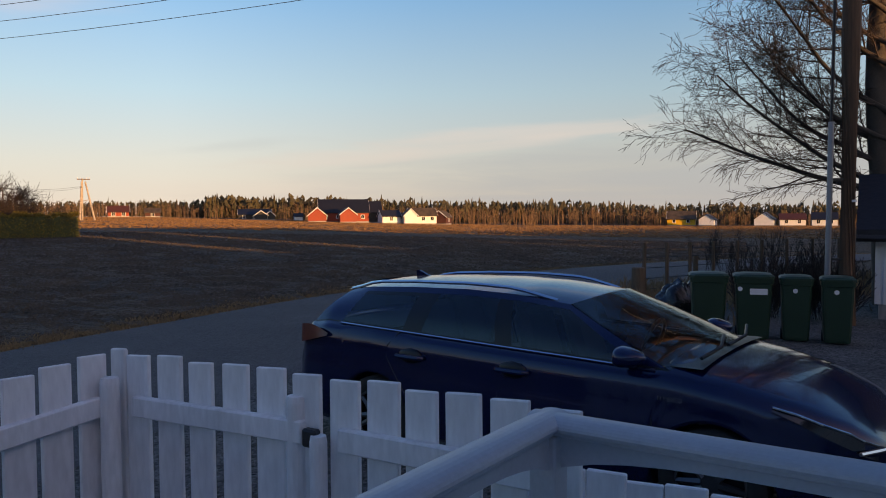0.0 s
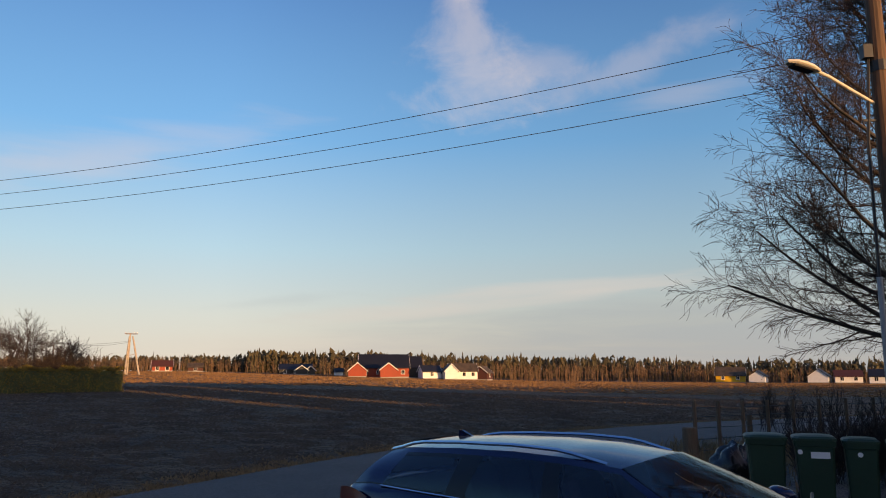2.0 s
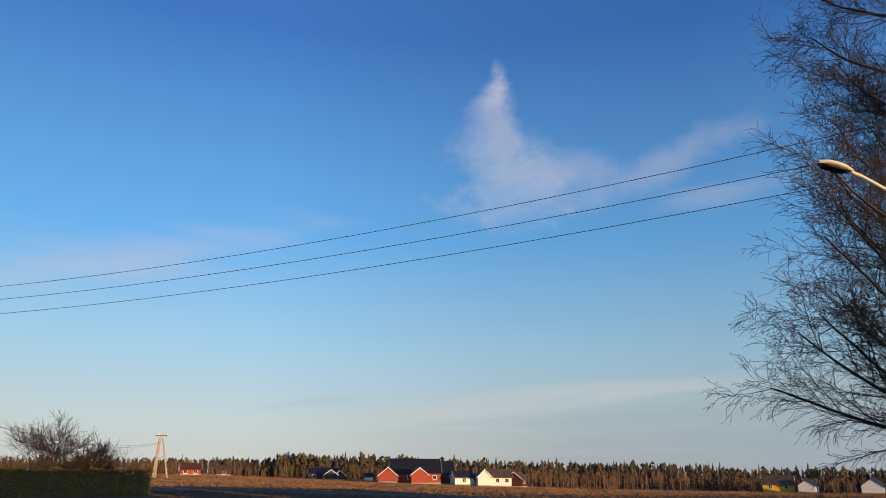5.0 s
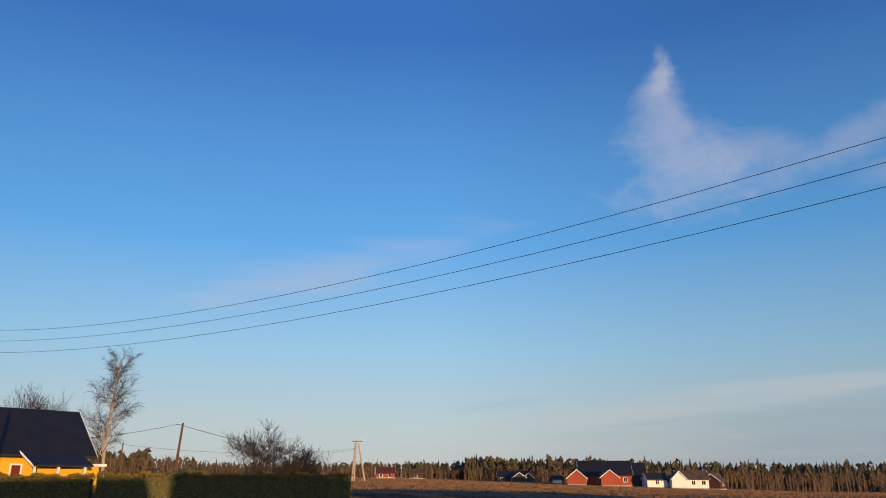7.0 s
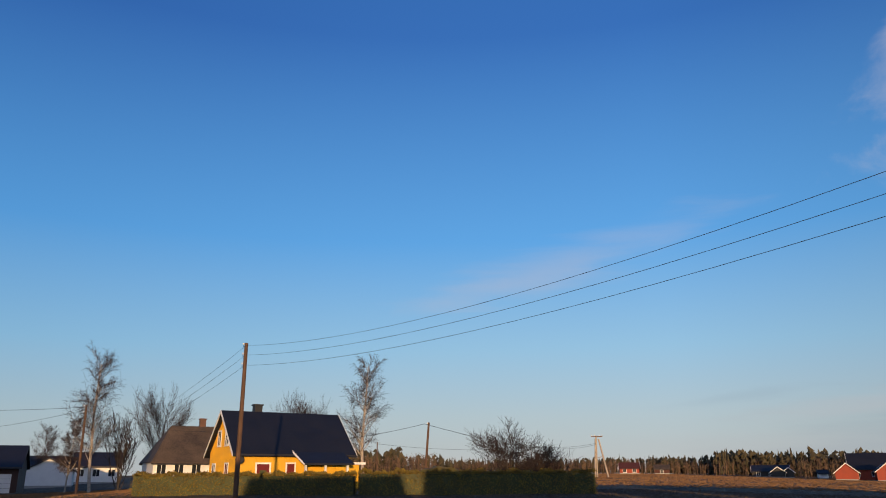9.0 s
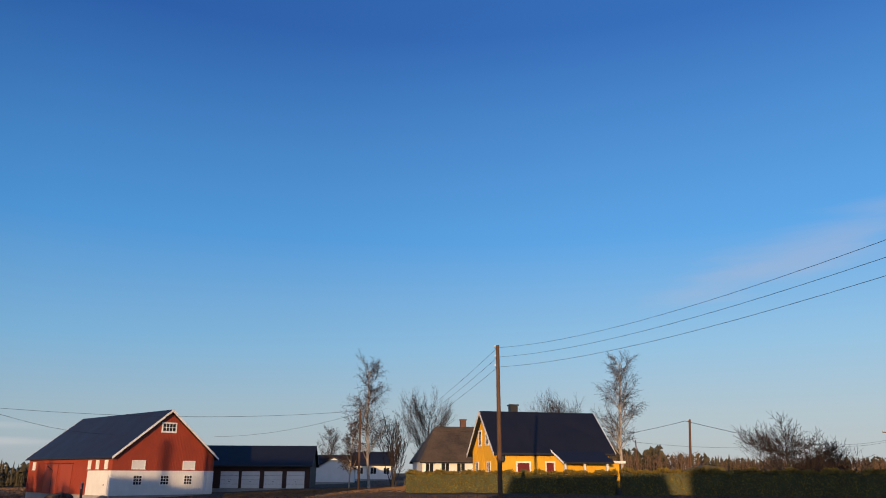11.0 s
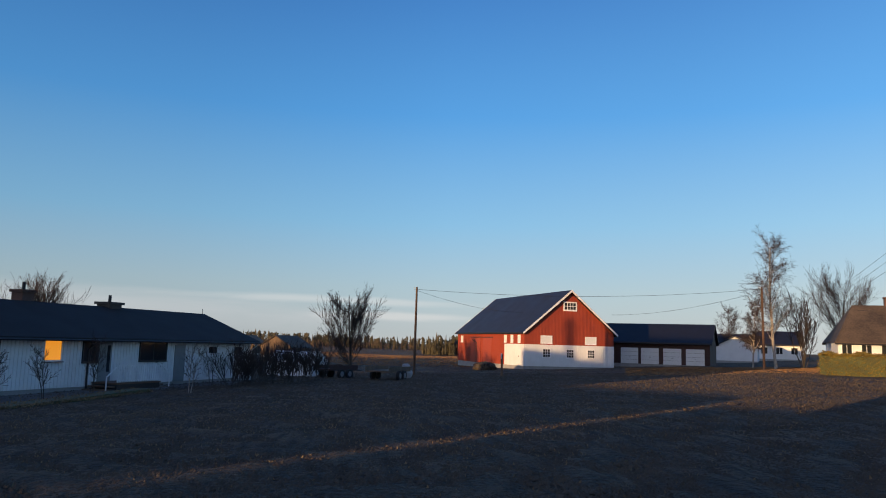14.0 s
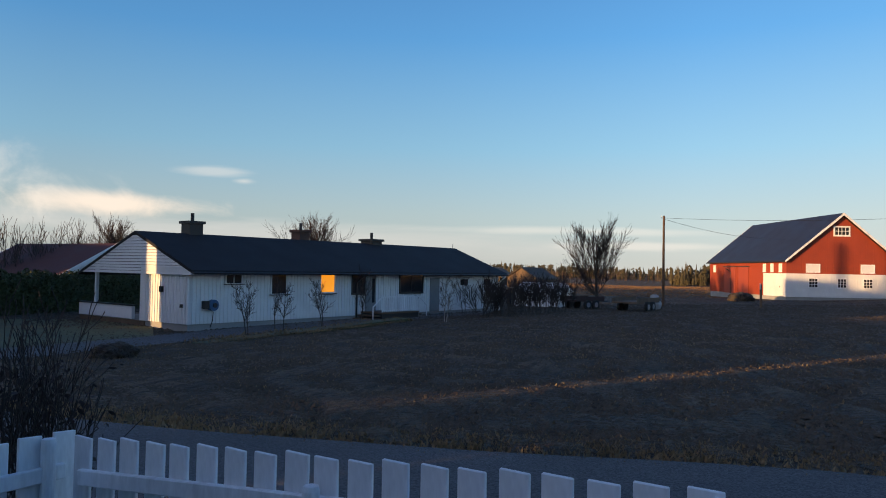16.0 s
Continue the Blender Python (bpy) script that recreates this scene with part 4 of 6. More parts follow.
def fence_run(name, a, b, za, zb, pitch, label, rng, rails=True, side=1, skip=0.0):
    """Pickets in a row from a to b (tops at za to zb), two rails on the yard side."""
    a, b = Vector((*a, 0)), Vector((*b, 0))
    d = b - a
    n = max(2, round(d.length / pitch))
    ang = math.degrees(math.atan2(d.y, d.x))
    f = thing(name, pose(a.x, a.y, 0, 0, 0, ang), label, "fence", "picket fence round the yard")
    drop = math.degrees(math.atan2(zb - za, d.length))
    for k in range(n + 1):
        p = new("picket", PICKETS[k % 3])
        p.parent = f
        p.matrix_basis = pose(d.length * k / n, rng.uniform(-.002, .002), za + (zb - za) * k / n - 0.98 + rng.uniform(-.006, .006), rng.uniform(-.5, .5), rng.uniform(-.7, .7), rng.uniform(-1.2, 1.2))
    y0, y1 = (-0.012, -0.052) if side > 0 else (0.012, 0.052)
    for z in (-0.225, -0.82):
        bm = boxes((skip, min(y0, y1), z - 0.045, d.length - skip, max(y0, y1), z + 0.045), bevel=0.006)
        bmesh.ops.transform(bm, matrix=pose(0, 0, za, 0, -drop, 0), verts=bm.verts)
        part("rail", bm, M["white"], f)
    return f


def fence_post(x, y, z, turn=0.0, r=0.042):
    p = thing("fence_post", pose(x, y, -0.02, 0, 0, turn), "white painted round timber fence post", "fence post", "posts of the picket fence")
    part("shaft", tube([(0, 0, 0), (0, 0, z - 0.012), (0, 0, z + 0.01)], [r, r, r * 0.9], 14), M["white"], p)
    part("cap", tube([(0, 0, z + 0.008), (0, 0, z + 0.013)], [r * 0.9, r * 0.86], 14), M["white"], p)
    return p


rng = random.Random(4)
fence_run("picket_fence", (-1.354, 3.32), (-0.53, 2.904), 1.27, 1.27, 0.185, "white painted picket fence with wide flat boards", rng)
gate = fence_run("picket_gate", (-0.374, 2.808), (0.371, 2.359), 1.268, 1.268, 0.174, "white painted picket gate with black hinges", rng)
part("hinge", boxes((-0.16, -0.07, 1.0, -0.09, -0.03, 1.07), bevel=0.008), M["dark"], gate)
part("hinge", boxes((-0.12, -0.075, 0.40, 0.05, -0.05, 0.44), bevel=0.004), M["dark"], gate)
fence_run("picket_fence", (-1.552, 3.286), (-3.24, 0.12), 1.27, 1.055, 0.171, "white painted picket fence with wide flat boards", rng, side=-1)
fence_run("picket_fence", (-3.294, 0.0228), (-4.140, -3.366), 1.084, 0.875, 0.194, "white painted picket fence beside the road", rng, side=-1)
fence_run("picket_fence", (-4.20, -3.56), (-2.7, -4.05), 0.88, 0.88, 0.194, "white painted picket fence with wide flat boards", rng, side=-1)
PICKETS = [picket_mesh(0.07, 0.99)] * 3
fence_run("picket_fence", (-1.478, 3.372), (-1.46, 3.363), 1.28, 1.28, 0.05, "narrow white corner picket of the fence", rng)
PICKETS = [picket_mesh(0.137, 0.98), picket_mesh(0.140, 0.985), picket_mesh(0.134, 0.975)]
fence_post(-1.475, 3.285, 1.18)
fence_post(-0.578, 2.915, 1.185)
fence_post(-0.475, 2.80, 1.06, r=0.034)
fence_run("picket_fence", (0.43, 2.60), (1.60, 1.85), 1.0, 1.0, 0.145, "low white picket fence in front of the porch", rng)
fence_post(-4.08, -3.55, 0.87)
fence_post(-3.66, -1.73, 0.86)
fence_post(-3.20, 0.05, 0.98)
fence_post(-2.32, 1.75, 1.05)

# ---- porch deck with handrails ----
deck = thing("porch_deck", pose(0.305, 2.175, 0, 0, 0, -34.5), "white painted wooden porch deck with board floor", "porch")
# x runs along the rail that leaves to the front, y back past the eye
for k in range(24):
    part("deck_board", boxes((-0.03 + 0.098 * k, -3.2, 0.30, 0.062 + 0.098 * k, -0.02, 0.328), bevel=0.003), M["white"], deck)
part("skirt_board", boxes((-0.05, -0.02, 0.02, 2.3, 0.01, 0.30)), M["white"], deck)
part("joist", boxes((-0.055, -3.2, 0.02, -0.03, 0, 0.30)), M["white"], deck)
rails = thing("porch_railing", pose(0.305, 2.175, 0, 0, 0, -34.5), "white porch railing with a rounded handrail and arched boards", "railing")


def handrail(length, along_y):
    """A broad rounded rail, 115 mm across."""
    prof = [(-0.054, 0), (0.054, 0)] + [(0.06 * math.cos(math.pi * k / 12), 0.010 + 0.030 * math.sin(math.pi * k / 12)) for k in range(13)]
    bm = prism(prof, -length)
    if not along_y:
        bmesh.ops.transform(bm, matrix=pose(0, 0, 0, 0, 0, 90), verts=bm.verts)
    return bm


def arched(length):
    """A board under the rail whose lower edge is an arch."""
    n = 18
    poly = [(0, 0), (length, 0)] + [(length - length * k / n, -0.055 - 0.06 * abs(2 * k / n - 1) ** 5.0) for k in range(n + 1)]
    return prism(poly, 0.024)


LX, LY = 1.9, 3.1
bm = handrail(LX, False)
bmesh.ops.translate(bm, vec=(-0.05, 0, 1.264), verts=bm.verts)
part("handrail", bm, M["rail_shaded"], rails, smooth=False)
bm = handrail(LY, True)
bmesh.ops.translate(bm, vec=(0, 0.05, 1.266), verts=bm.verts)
part("handrail", bm, M["rail_shaded"], rails)
part("moulding", boxes((-0.036, -0.036, 1.246, LX, 0.036, 1.265), (-0.036, -LY + 0.05, 1.246, 0.036, -0.036, 1.265), bevel=0.004), M["rail_shaded"], rails)
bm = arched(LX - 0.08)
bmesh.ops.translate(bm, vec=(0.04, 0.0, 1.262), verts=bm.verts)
part("arched_board", bm, M["rail_shaded"], rails)
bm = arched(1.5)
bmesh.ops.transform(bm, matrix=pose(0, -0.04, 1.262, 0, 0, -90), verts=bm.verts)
part("arched_board", bm, M["rail_shaded"], rails)
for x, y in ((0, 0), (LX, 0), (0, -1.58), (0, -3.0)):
    part("post", boxes((x - 0.042, y - 0.042, 0.328, x + 0.042, y + 0.042, 1.247), bevel=0.005), M["rail_shaded"], rails)
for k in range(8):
    part("baluster", boxes((-0.012, -0.2 - 0.165 * k, 0.36, 0.012, -0.085 - 0.165 * k, 0.98), bevel=0.004), M["rail_shaded"], rails)
part("lower_rail", boxes((0.014, -1.55, 0.86, 0.05, -0.05, 0.93), bevel=0.005), M["rail_shaded"], rails)


# ---- poles and lines ----
def utility_pole(az, r, h, lean=0.0, radius=0.13, label="brown wooden utility pole carrying overhead lines", knobs=3, turn=0):
    p = thing("utility_pole", spot(az, r, turn), label, "utility pole", "overhead line poles")
    part("shaft", tube([(0, 0, -0.3), (lean * 0.5, 0, h * 0.5), (lean, 0, h)], [radius, radius * 0.85, radius * 0.7], 10), M["pole"], p)
    for k in range(knobs):
        z = h - 0.12 - 0.57 * k
        i = part("insulator_bracket", tube([(lean, 0, z - 0.1), (lean, -0.2, z - 0.1), (lean, -0.2, z)], 0.018, 5), M["dark"], p)
        part("insulator", tube([(lean, -0.2, z), (lean, -0.2, z + 0.05), (lean, -0.2, z + 0.1)], [0.03, 0.05, 0.03], 8), M["sign"], i)
    return p


def line(a, b, sag, r=0.012, n=24, label="thin black overhead electric line", name="overhead_line"):
    pts = []
    for k in range(n + 1):
        t = k / n
        p = Vector(a).lerp(Vector(b), t)
        p.z -= sag * 4 * t * (1 - t)
        pts.append(p)
    o = to_object(name, tube(pts, r, 5), M["cable"])
    return tagged(o, label, "power line", "overhead lines")


def high(az, r, z):
    return (*polar(az, r), z)


utility_pole(51.6, 45, 9.25 - land(*polar(51.3, 45)), radius=0.15)
utility_pole(61.72, 80, 8.3 - land(*polar(61.72, 80)), knobs=2, lean=-0.15)
utility_pole(38.2, 70, 5.9, knobs=1, lean=0.5)
utility_pole(86.75, 70, 8.05, knobs=1)
utility_pole(30.3, 170, 6.0, knobs=0)
utility_pole(41.6, 140, 6.6, knobs=0)
for (z1, z2, sag) in ((9.11, 8.21, 1.26), (8.55, 7.70, 1.14), (7.96, 7.23, 1.06)):
    line(high(51.6, 45, z1), high(-28.3, 15, z2), sag, 0.0075)
    line(high(51.6, 45, z1), high(60.3, 120, z1 - 1.6), 0.9, 0.009)
line(high(61.72, 80, 8.1), high(86.75, 70, 6.8), 0.7, 0.014)
line(high(61.72, 80, 7.9), high(72.0, 100.5, 6.2), 0.6, 0.014)
line(high(86.75, 70, 6.7), high(78.6, 99, 6.2), 0.5, 0.014)
line(high(61.72, 80, 8.0), high(53.5, 90, 6.6), 0.7, 0.014)
line(high(38.2, 70, 6.3), high(47, 78, 5.0), 0.3, 0.018)
line(high(38.2, 70, 6.3), high(25.5, 185, 8.6), 1.6, 0.022)
line(high(41.6, 140, 7.2), high(30.3, 170, 7.6), 0.8, 0.022)
line(high(30.3, 170, 7.6), high(25.5, 185, 8.8), 0.5, 0.022)

# lamp pole by the drive
lp = thing("lamp_pole", spot(-28.3, 15), "tall brown timber pole with a street lamp and conduit pipe", "street lamp")
part("shaft", tube([(0, 0, -0.3), (0, 0, 5), (0.03, 0, 9.6)], [0.17, 0.155, 0.13], 14), M["pole"], lp)
part("conduit", tube([(-0.36, -0.02, 0.0), (-0.33, -0.02, 3.6)], 0.05, 8), M["steel"], lp, "galvanised pipe")
part("cable", tube([(-0.33, -0.02, 3.6), (-0.3, -0.02, 6.0), (-0.18, -0.02, 7.4), (-0.12, 0, 8.0)], 0.028, 6), M["cable"], lp)
for z in (1.2, 2.6, 4.0, 5.2, 6.4):
    part("pipe_clip", boxes((-0.36, -0.04, z - 0.02, -0.1, 0.0, z + 0.02)), M["dark"], lp)
part("step_bolt", boxes((-0.02, -0.24, 2.2, 0.02, -0.15, 2.24)), M["sign"], lp)
part("band", tube([(0.02, 0, 7.3), (0.02, 0, 7.5)], 0.16, 12), M["dark"], lp)
part("junction_box", boxes((-0.28, -0.12, 7.55, -0.12, 0.05, 7.8)), M["dark"], lp)
arm = part("lamp_arm", tube([(-0.12, 0, 6.72), (-0.5, -0.08, 6.92), (-1.0, -0.25, 7.15), (-1.25, -0.35, 7.22)], 0.03, 8), M["lamp_cream"], lp)
head = bmesh.new()
for k in range(5):
    t = k / 4
    w, hgt = (0.07, 0.12, 0.14, 0.135, 0.05)[k], (0.05, 0.09, 0.1, 0.09, 0.05)[k]
    ring = []
    for j in range(10):
        a = 2 * math.pi * j / 10
        ring.append(head.verts.new((w * math.cos(a), -0.65 * t, max(-0.02, hgt * math.sin(a)))))
    if k:
        for j in range(10):
            head.faces.new((prev[j], prev[(j + 1) % 10], ring[(j + 1) % 10], ring[j]))
    else:
        head.faces.new(ring)
    prev = ring
head.faces.new(prev[::-1])
bmesh.ops.transform(head, matrix=pose(-1.2, -0.33, 7.21, -10, 0, -73), verts=head.verts)
lh = part("lamp_head", head, M["lamp_cream"], lp, "cream lamp housing")
part("lamp_glass", boxes((-0.10, -0.56, -0.06, 0.10, -0.12, -0.01), bevel=0.02), M["dark"], lh).matrix_basis = pose(-1.2, -0.33, 7.21, -10, 0, -73)
line(high(-28.3, 15, 8.9), (2.5, -3.6, 2.85), 0.3, 0.016, label="thick black service cable to the house")

# pylon across the field: two splayed timber legs
py = thing("line_tower", spot(25.5, 185, 26), "pale timber two-legged line tower with crossarm", "pylon")
for s in (-1, 1):
    part("leg", tube([(s * 1.5 + 0.6, 0, 0), (s * 0.35, 0, 8.6)], [0.22, 0.17], 8), M["birch"], py)
part("leg", tube([(-0.4, 0.4, 0), (-0.2, 0.1, 9.3)], [0.2, 0.16], 8), M["birch"], py)
part("crossarm", boxes((-1.3, -0.1, 9.0, 1.3, 0.1, 9.2)), M["wood"], py)
for x in (-1.2, -0.5, 0.6, 1.2):
    part("insulator", tube([(x, 0, 9.2), (x, 0, 9.5)], 0.07, 6), M["sign"], py)
part("brace", tube([(-1.0, 0, 4.0), (1.0, 0, 4.6)], 0.08, 6), M["birch"], py)


# ---- bins, sack, stump ----
def wheelie_bin(m, w, d, h, label):
    b = thing("wheelie_bin", m, label, "bin", "green wheelie bins in a row")
    bm = bmesh.new()
    rings = []
    for z, k in ((0.06, 0.80), (0.1, 0.84), (h * 0.85, 0.98), (h * 0.86, 1.04), (h * 0.93, 1.06)):
        rings.append([bm.verts.new((sx * (w / 2 * k - c * 0.03), sy * (d / 2 * k - (1 - c) * 0.03), z)) for sx, sy, c in ((-1, -1, 0), (-1, -1, 1), (1, -1, 1), (1, -1, 0), (1, 1, 0), (1, 1, 1), (-1, 1, 1), (-1, 1, 0))])
    for r, s in zip(rings, rings[1:]):
        for k in range(8):
            bm.faces.new((r[k], r[(k + 1) % 8], s[(k + 1) % 8], s[k]))
    bm.faces.new(rings[0][::-1])
    bm.faces.new(rings[-1])
    bmesh.ops.recalc_face_normals(bm, faces=bm.faces)
    part("body", bm, M["bin"], b)
    lid = bmesh.new()
    rr = []
    for z, k in ((h * 0.93, 1.12), (h * 0.96, 1.12), (h * 0.985, 0.98), (h, 0.6)):
        rr.append([lid.verts.new((w / 2 * k * math.copysign(min(1, abs(math.cos(a)) * 1.35), math.cos(a)), d / 2 * k * math.copysign(min(1, abs(math.sin(a)) * 1.35), math.sin(a)), z)) for a in [2 * math.pi * (j + .5) / 16 for j in range(16)]])
    for r, s in zip(rr, rr[1:]):
        for k in range(16):
            lid.faces.new((r[k], r[(k + 1) % 16], s[(k + 1) % 16], s[k]))
    lid.faces.new(rr[-1])
    lid.faces.new(rr[0][::-1])
    part("lid", lid, M["bin"], b)
    part("handle", tube([(-w * .4, d / 2 * 1.1, h * .95), (-w * .4, d / 2 * 1.35, h * .95), (w * .4, d / 2 * 1.35, h * .95), (w * .4, d / 2 * 1.1, h * .95)], 0.016, 6), M["bin"], b)
    for s in (-1, 1):
        wh = part("wheel", tube([(s * (w / 2 * .75), d * .38, 0.1), (s * (w / 2 * .92), d * .38, 0.1)], 0.1, 14), M["rubber"], b)
        part("hub", tube([(s * (w / 2 * .92), d * .38, 0.1), (s * (w / 2 * .94), d * .38, 0.1)], 0.05, 10), M["plastic"], wh)
    part("axle", tube([(-w * .4, d * .38, 0.1), (w * .4, d * .38, 0.1)], 0.015, 6), M["dark"], b)
    return b


for az, w, h, lab in ((-19.45, 0.53, 1.07, "large"), (-22.45, 0.53, 1.07, "large"), (-25.2, 0.43, 1.05, "narrow"), (-27.75, 0.43, 1.05, "narrow")):
    x, y = polar(az, 12.7)
    b = wheelie_bin(pose(x, y, land(x, y), 0, 0, az + 4), w, w * 1.1, h, f"{lab} dark green plastic wheelie bin with closed lid")
    if lab == "narrow" or az < -22:
        part("sticker", tube([(-0.02 if lab == "narrow" else -0.2, -w * .55 * 0.95 - 0.004, h * .78), (-0.02 if lab == "narrow" else -0.2, -w * .55 * .95 - 0.012, h * .78)], 0.035, 12), M["sign"], b, "round pale sticker")
    if az == -22.45:
        part("sticker", boxes((-0.06, -w * .55 * .95 - 0.012, h * .70, 0.19, -w * .55 * .95 - 0.002, h * .785)), M["sign"], b, "rectangular pale label")


def lump(name, m, size, mat, label, category, seed, rough=0.25, kind=""):
    bm = bmesh.new()
    bmesh.ops.create_icosphere(bm, subdivisions=4, radius=1)
    for v in bm.verts:
        n = noise.noise(v.co * 2 + Vector((seed, 0, 0))) + 0.5 * noise.noise(v.co * 5 + Vector((0, seed, 0)))
        v.co *= 1 + rough * n
        v.co.x, v.co.y, v.co.z = v.co.x * size[0], v.co.y * size[1], max(-0.3, v.co.z) * size[2] + size[2] * 0.3
    ob = to_object(name, bm, mat, True)
    ob.matrix_world = m
    return tagged(ob, label, category, kind=kind)


lump("rubbish_sack", spot(-17.2, 13.4), (0.42, 0.36, 0.62), M["bag"], "shiny black bin sack full of rubbish", "rubbish sack", 3)
lump("rubbish_sack", spot(-18.1, 13.9), (0.36, 0.34, 0.6), M["bag"], "shiny black bin sack full of rubbish", "rubbish sack", 8)
pp = thing("gate_stump", spot(-14.6, 18.0), "thick weathered timber gate post", "post")
part("shaft", tube([(0, 0, -0.1), (0, 0, 0.75), (0, 0, 0.78)], [0.17, 0.16, 0.14], 12), M["wood"], pp)
pp = thing("gate_stump", spot(-18.6, 21.0), "thick weathered timber gate post", "post")
part("shaft", tube([(0, 0, -0.1), (0, 0, 0.95), (0, 0, 0.98)], [0.07, 0.065, 0.06], 12), M["wood"], pp)
wf = thing("wire_fence", spot(-18, 20), "old wire mesh fence on thin dark posts", "fence")
wire_pts = [polar(-15 - 1.6 * k, 18.2 + 0.9 * k) for k in range(9)]
inv = wf.matrix_world.inverted()
for x, y in wire_pts:
    o = tube([(x, y, land(x, y) - 0.1), (x, y, land(x, y) + 1.35)], 0.045, 7)
    bmesh.ops.transform(o, matrix=inv, verts=o.verts)
    part("post", o, M["wood"], wf)
for z in (0.25, 0.5, 0.75, 1.0, 1.2):
    o = tube([(x, y, land(x, y) + z) for x, y in wire_pts], 0.008, 4)
    bmesh.ops.transform(o, matrix=inv, verts=o.verts)
    part("wire", o, M["cable"], wf)


# ---- trees ----
def skin(segs, sides=4):
    """Tapered prisms for branch segments (p, q, r0, r1), all in one mesh."""
    n = len(segs)
    P, Q = np.array([s[0][:] for s in segs]), np.array([s[1][:] for s in segs])
    r0, r1 = np.array([s[2] for s in segs]), np.array([s[3] for s in segs])
    d = Q - P
    d /= np.linalg.norm(d, axis=1)[:, None] + 1e-9
    ref = np.where(np.abs(d[:, 2:3]) > 0.9, np.array([[1.0, 0, 0]]), np.array([[0, 0, 1.0]]))
    u = np.cross(d, ref)
    u /= np.linalg.norm(u, axis=1)[:, None]
    v = np.cross(d, u)
    verts = np.zeros((n, 2 * sides, 3))
    for k in range(sides):
        a = 2 * math.pi * k / sides
        o = math.cos(a) * u + math.sin(a) * v
        verts[:, k] = P + o * r0[:, None]
        verts[:, sides + k] = Q + o * r1[:, None]
    faces = []
    for i in range(n):
        b = i * 2 * sides
        for k in range(sides):
            j = (k + 1) % sides
            faces.append((b + k, b + j, b + sides + j, b + sides + k))
    return verts.reshape(-1, 3), faces


def mesh_of(name, verts, faces, mat):
    me = bpy.data.meshes.new(name)
    me.from_pydata([tuple(v) for v in verts], [], faces)
    me.materials.append(mat)
    me.polygons.foreach_set("use_smooth", [True] * len(me.polygons))
    return me


def grow(segs, p, d, length, r, level, o, rng):
    """One branch and, from it, its own; o: the kind's habits."""
    steps = o["steps"][level]
    step, last = length / steps, len(o["steps"]) - 1
    for k in range(steps):
        t0, t1 = k / steps, (k + 1) / steps
        j = o["bend"][level]
        d = (d + Vector((rng.gauss(0, j), rng.gauss(0, j), rng.gauss(0, j) + o["lift"][level]))).normalized()
        q = p + d * step
        ra, rb = r * (1 - 0.75 * t0), r * (1 - 0.75 * t1)
        segs[min(level, 2)].append((p, q, max(ra, o["least"]), max(rb, o["least"])))
        if level < last and t1 > o["bare"][level]:
            kids = o["kids"][level]
            for _ in range(int(kids) + (rng.random() < kids - int(kids))):
                side = d.orthogonal().normalized()
                turn = o["spin"] = o.get("spin", 0.0) + 2.4 + rng.gauss(0, 0.35)
                side.rotate(Matrix.Rotation(turn, 3, d))
                a = radians(rng.gauss(o["angle"][level], 8))
                nd = d * math.cos(a) + side * math.sin(a)
                grow(segs, p.lerp(q, rng.random()), nd, length * o["ratio"][level] * rng.uniform(0.65, 1.15) * (1.15 - 0.6 * t1 if level == 0 else 1), rb * o["thin"], level + 1, o, rng)
        p = q


def tree(m, h, o, seed, label, name="tree", trunk=None, twig=None, group=""):
    rng = random.Random(seed)
    segs = [[], [], []]
    for s in range(o.get("stems", 1)):
        d = Vector((rng.gauss(0, o.get("splay", 0.05)), rng.gauss(0, o.get("splay", 0.05)), 1)).normalized()
        grow(segs, Vector((rng.gauss(0, 0.1) * (s > 0), rng.gauss(0, 0.1) * (s > 0), -0.1)), d, h * rng.uniform(0.88, 1.0), o["girth"] * h, 0, o, rng)
    t = thing(name, m, label, "tree", group)
    for i, (nm, mat, sides) in enumerate((("trunk", trunk or M["bark"], 8), ("crown", trunk or M["bark"], 5), ("crown", twig or M["twig"], 3))):
        if segs[i]:
            v, f = skin(segs[i], sides)
            ob = new(nm, mesh_of(nm, v, f, mat))
            ob.parent = t
            if nm == "crown":
                ob["kind"] = "stuff"
    return t


BIRCH = dict(steps=(16, 7, 6, 4), bend=(0.03, 0.07, 0.09, 0.11), lift=(0.05, 0.07, -0.02, -0.12), kids=(2.9, 1.6, 1.5), bare=(0.2, 0.15, 0.1), angle=(46, 38, 36), ratio=(0.27, 0.5, 0.55), thin=0.42, least=0.006, girth=0.013)
BIRCH_FAR = dict(BIRCH, least=0.010, kids=(3.0, 1.6, 1.4))
BROAD = dict(steps=(9, 8, 6, 4), bend=(0.05, 0.07, 0.08, 0.10), lift=(0.04, 0.09, 0.07, 0.04), kids=(3.0, 1.5, 1.5), bare=(0.25, 0.2, 0.1), angle=(46, 34, 32), ratio=(0.52, 0.48, 0.48), thin=0.5, least=0.010, girth=0.015)
VASE = dict(steps=(8, 7, 5), bend=(0.06, 0.07, 0.1), lift=(0.12, 0.14, 0.10), kids=(2.6, 2.0), bare=(0.25, 0.12), angle=(36, 28), ratio=(0.36, 0.45), thin=0.55, least=0.012, girth=0.012, stems=7, splay=0.24)
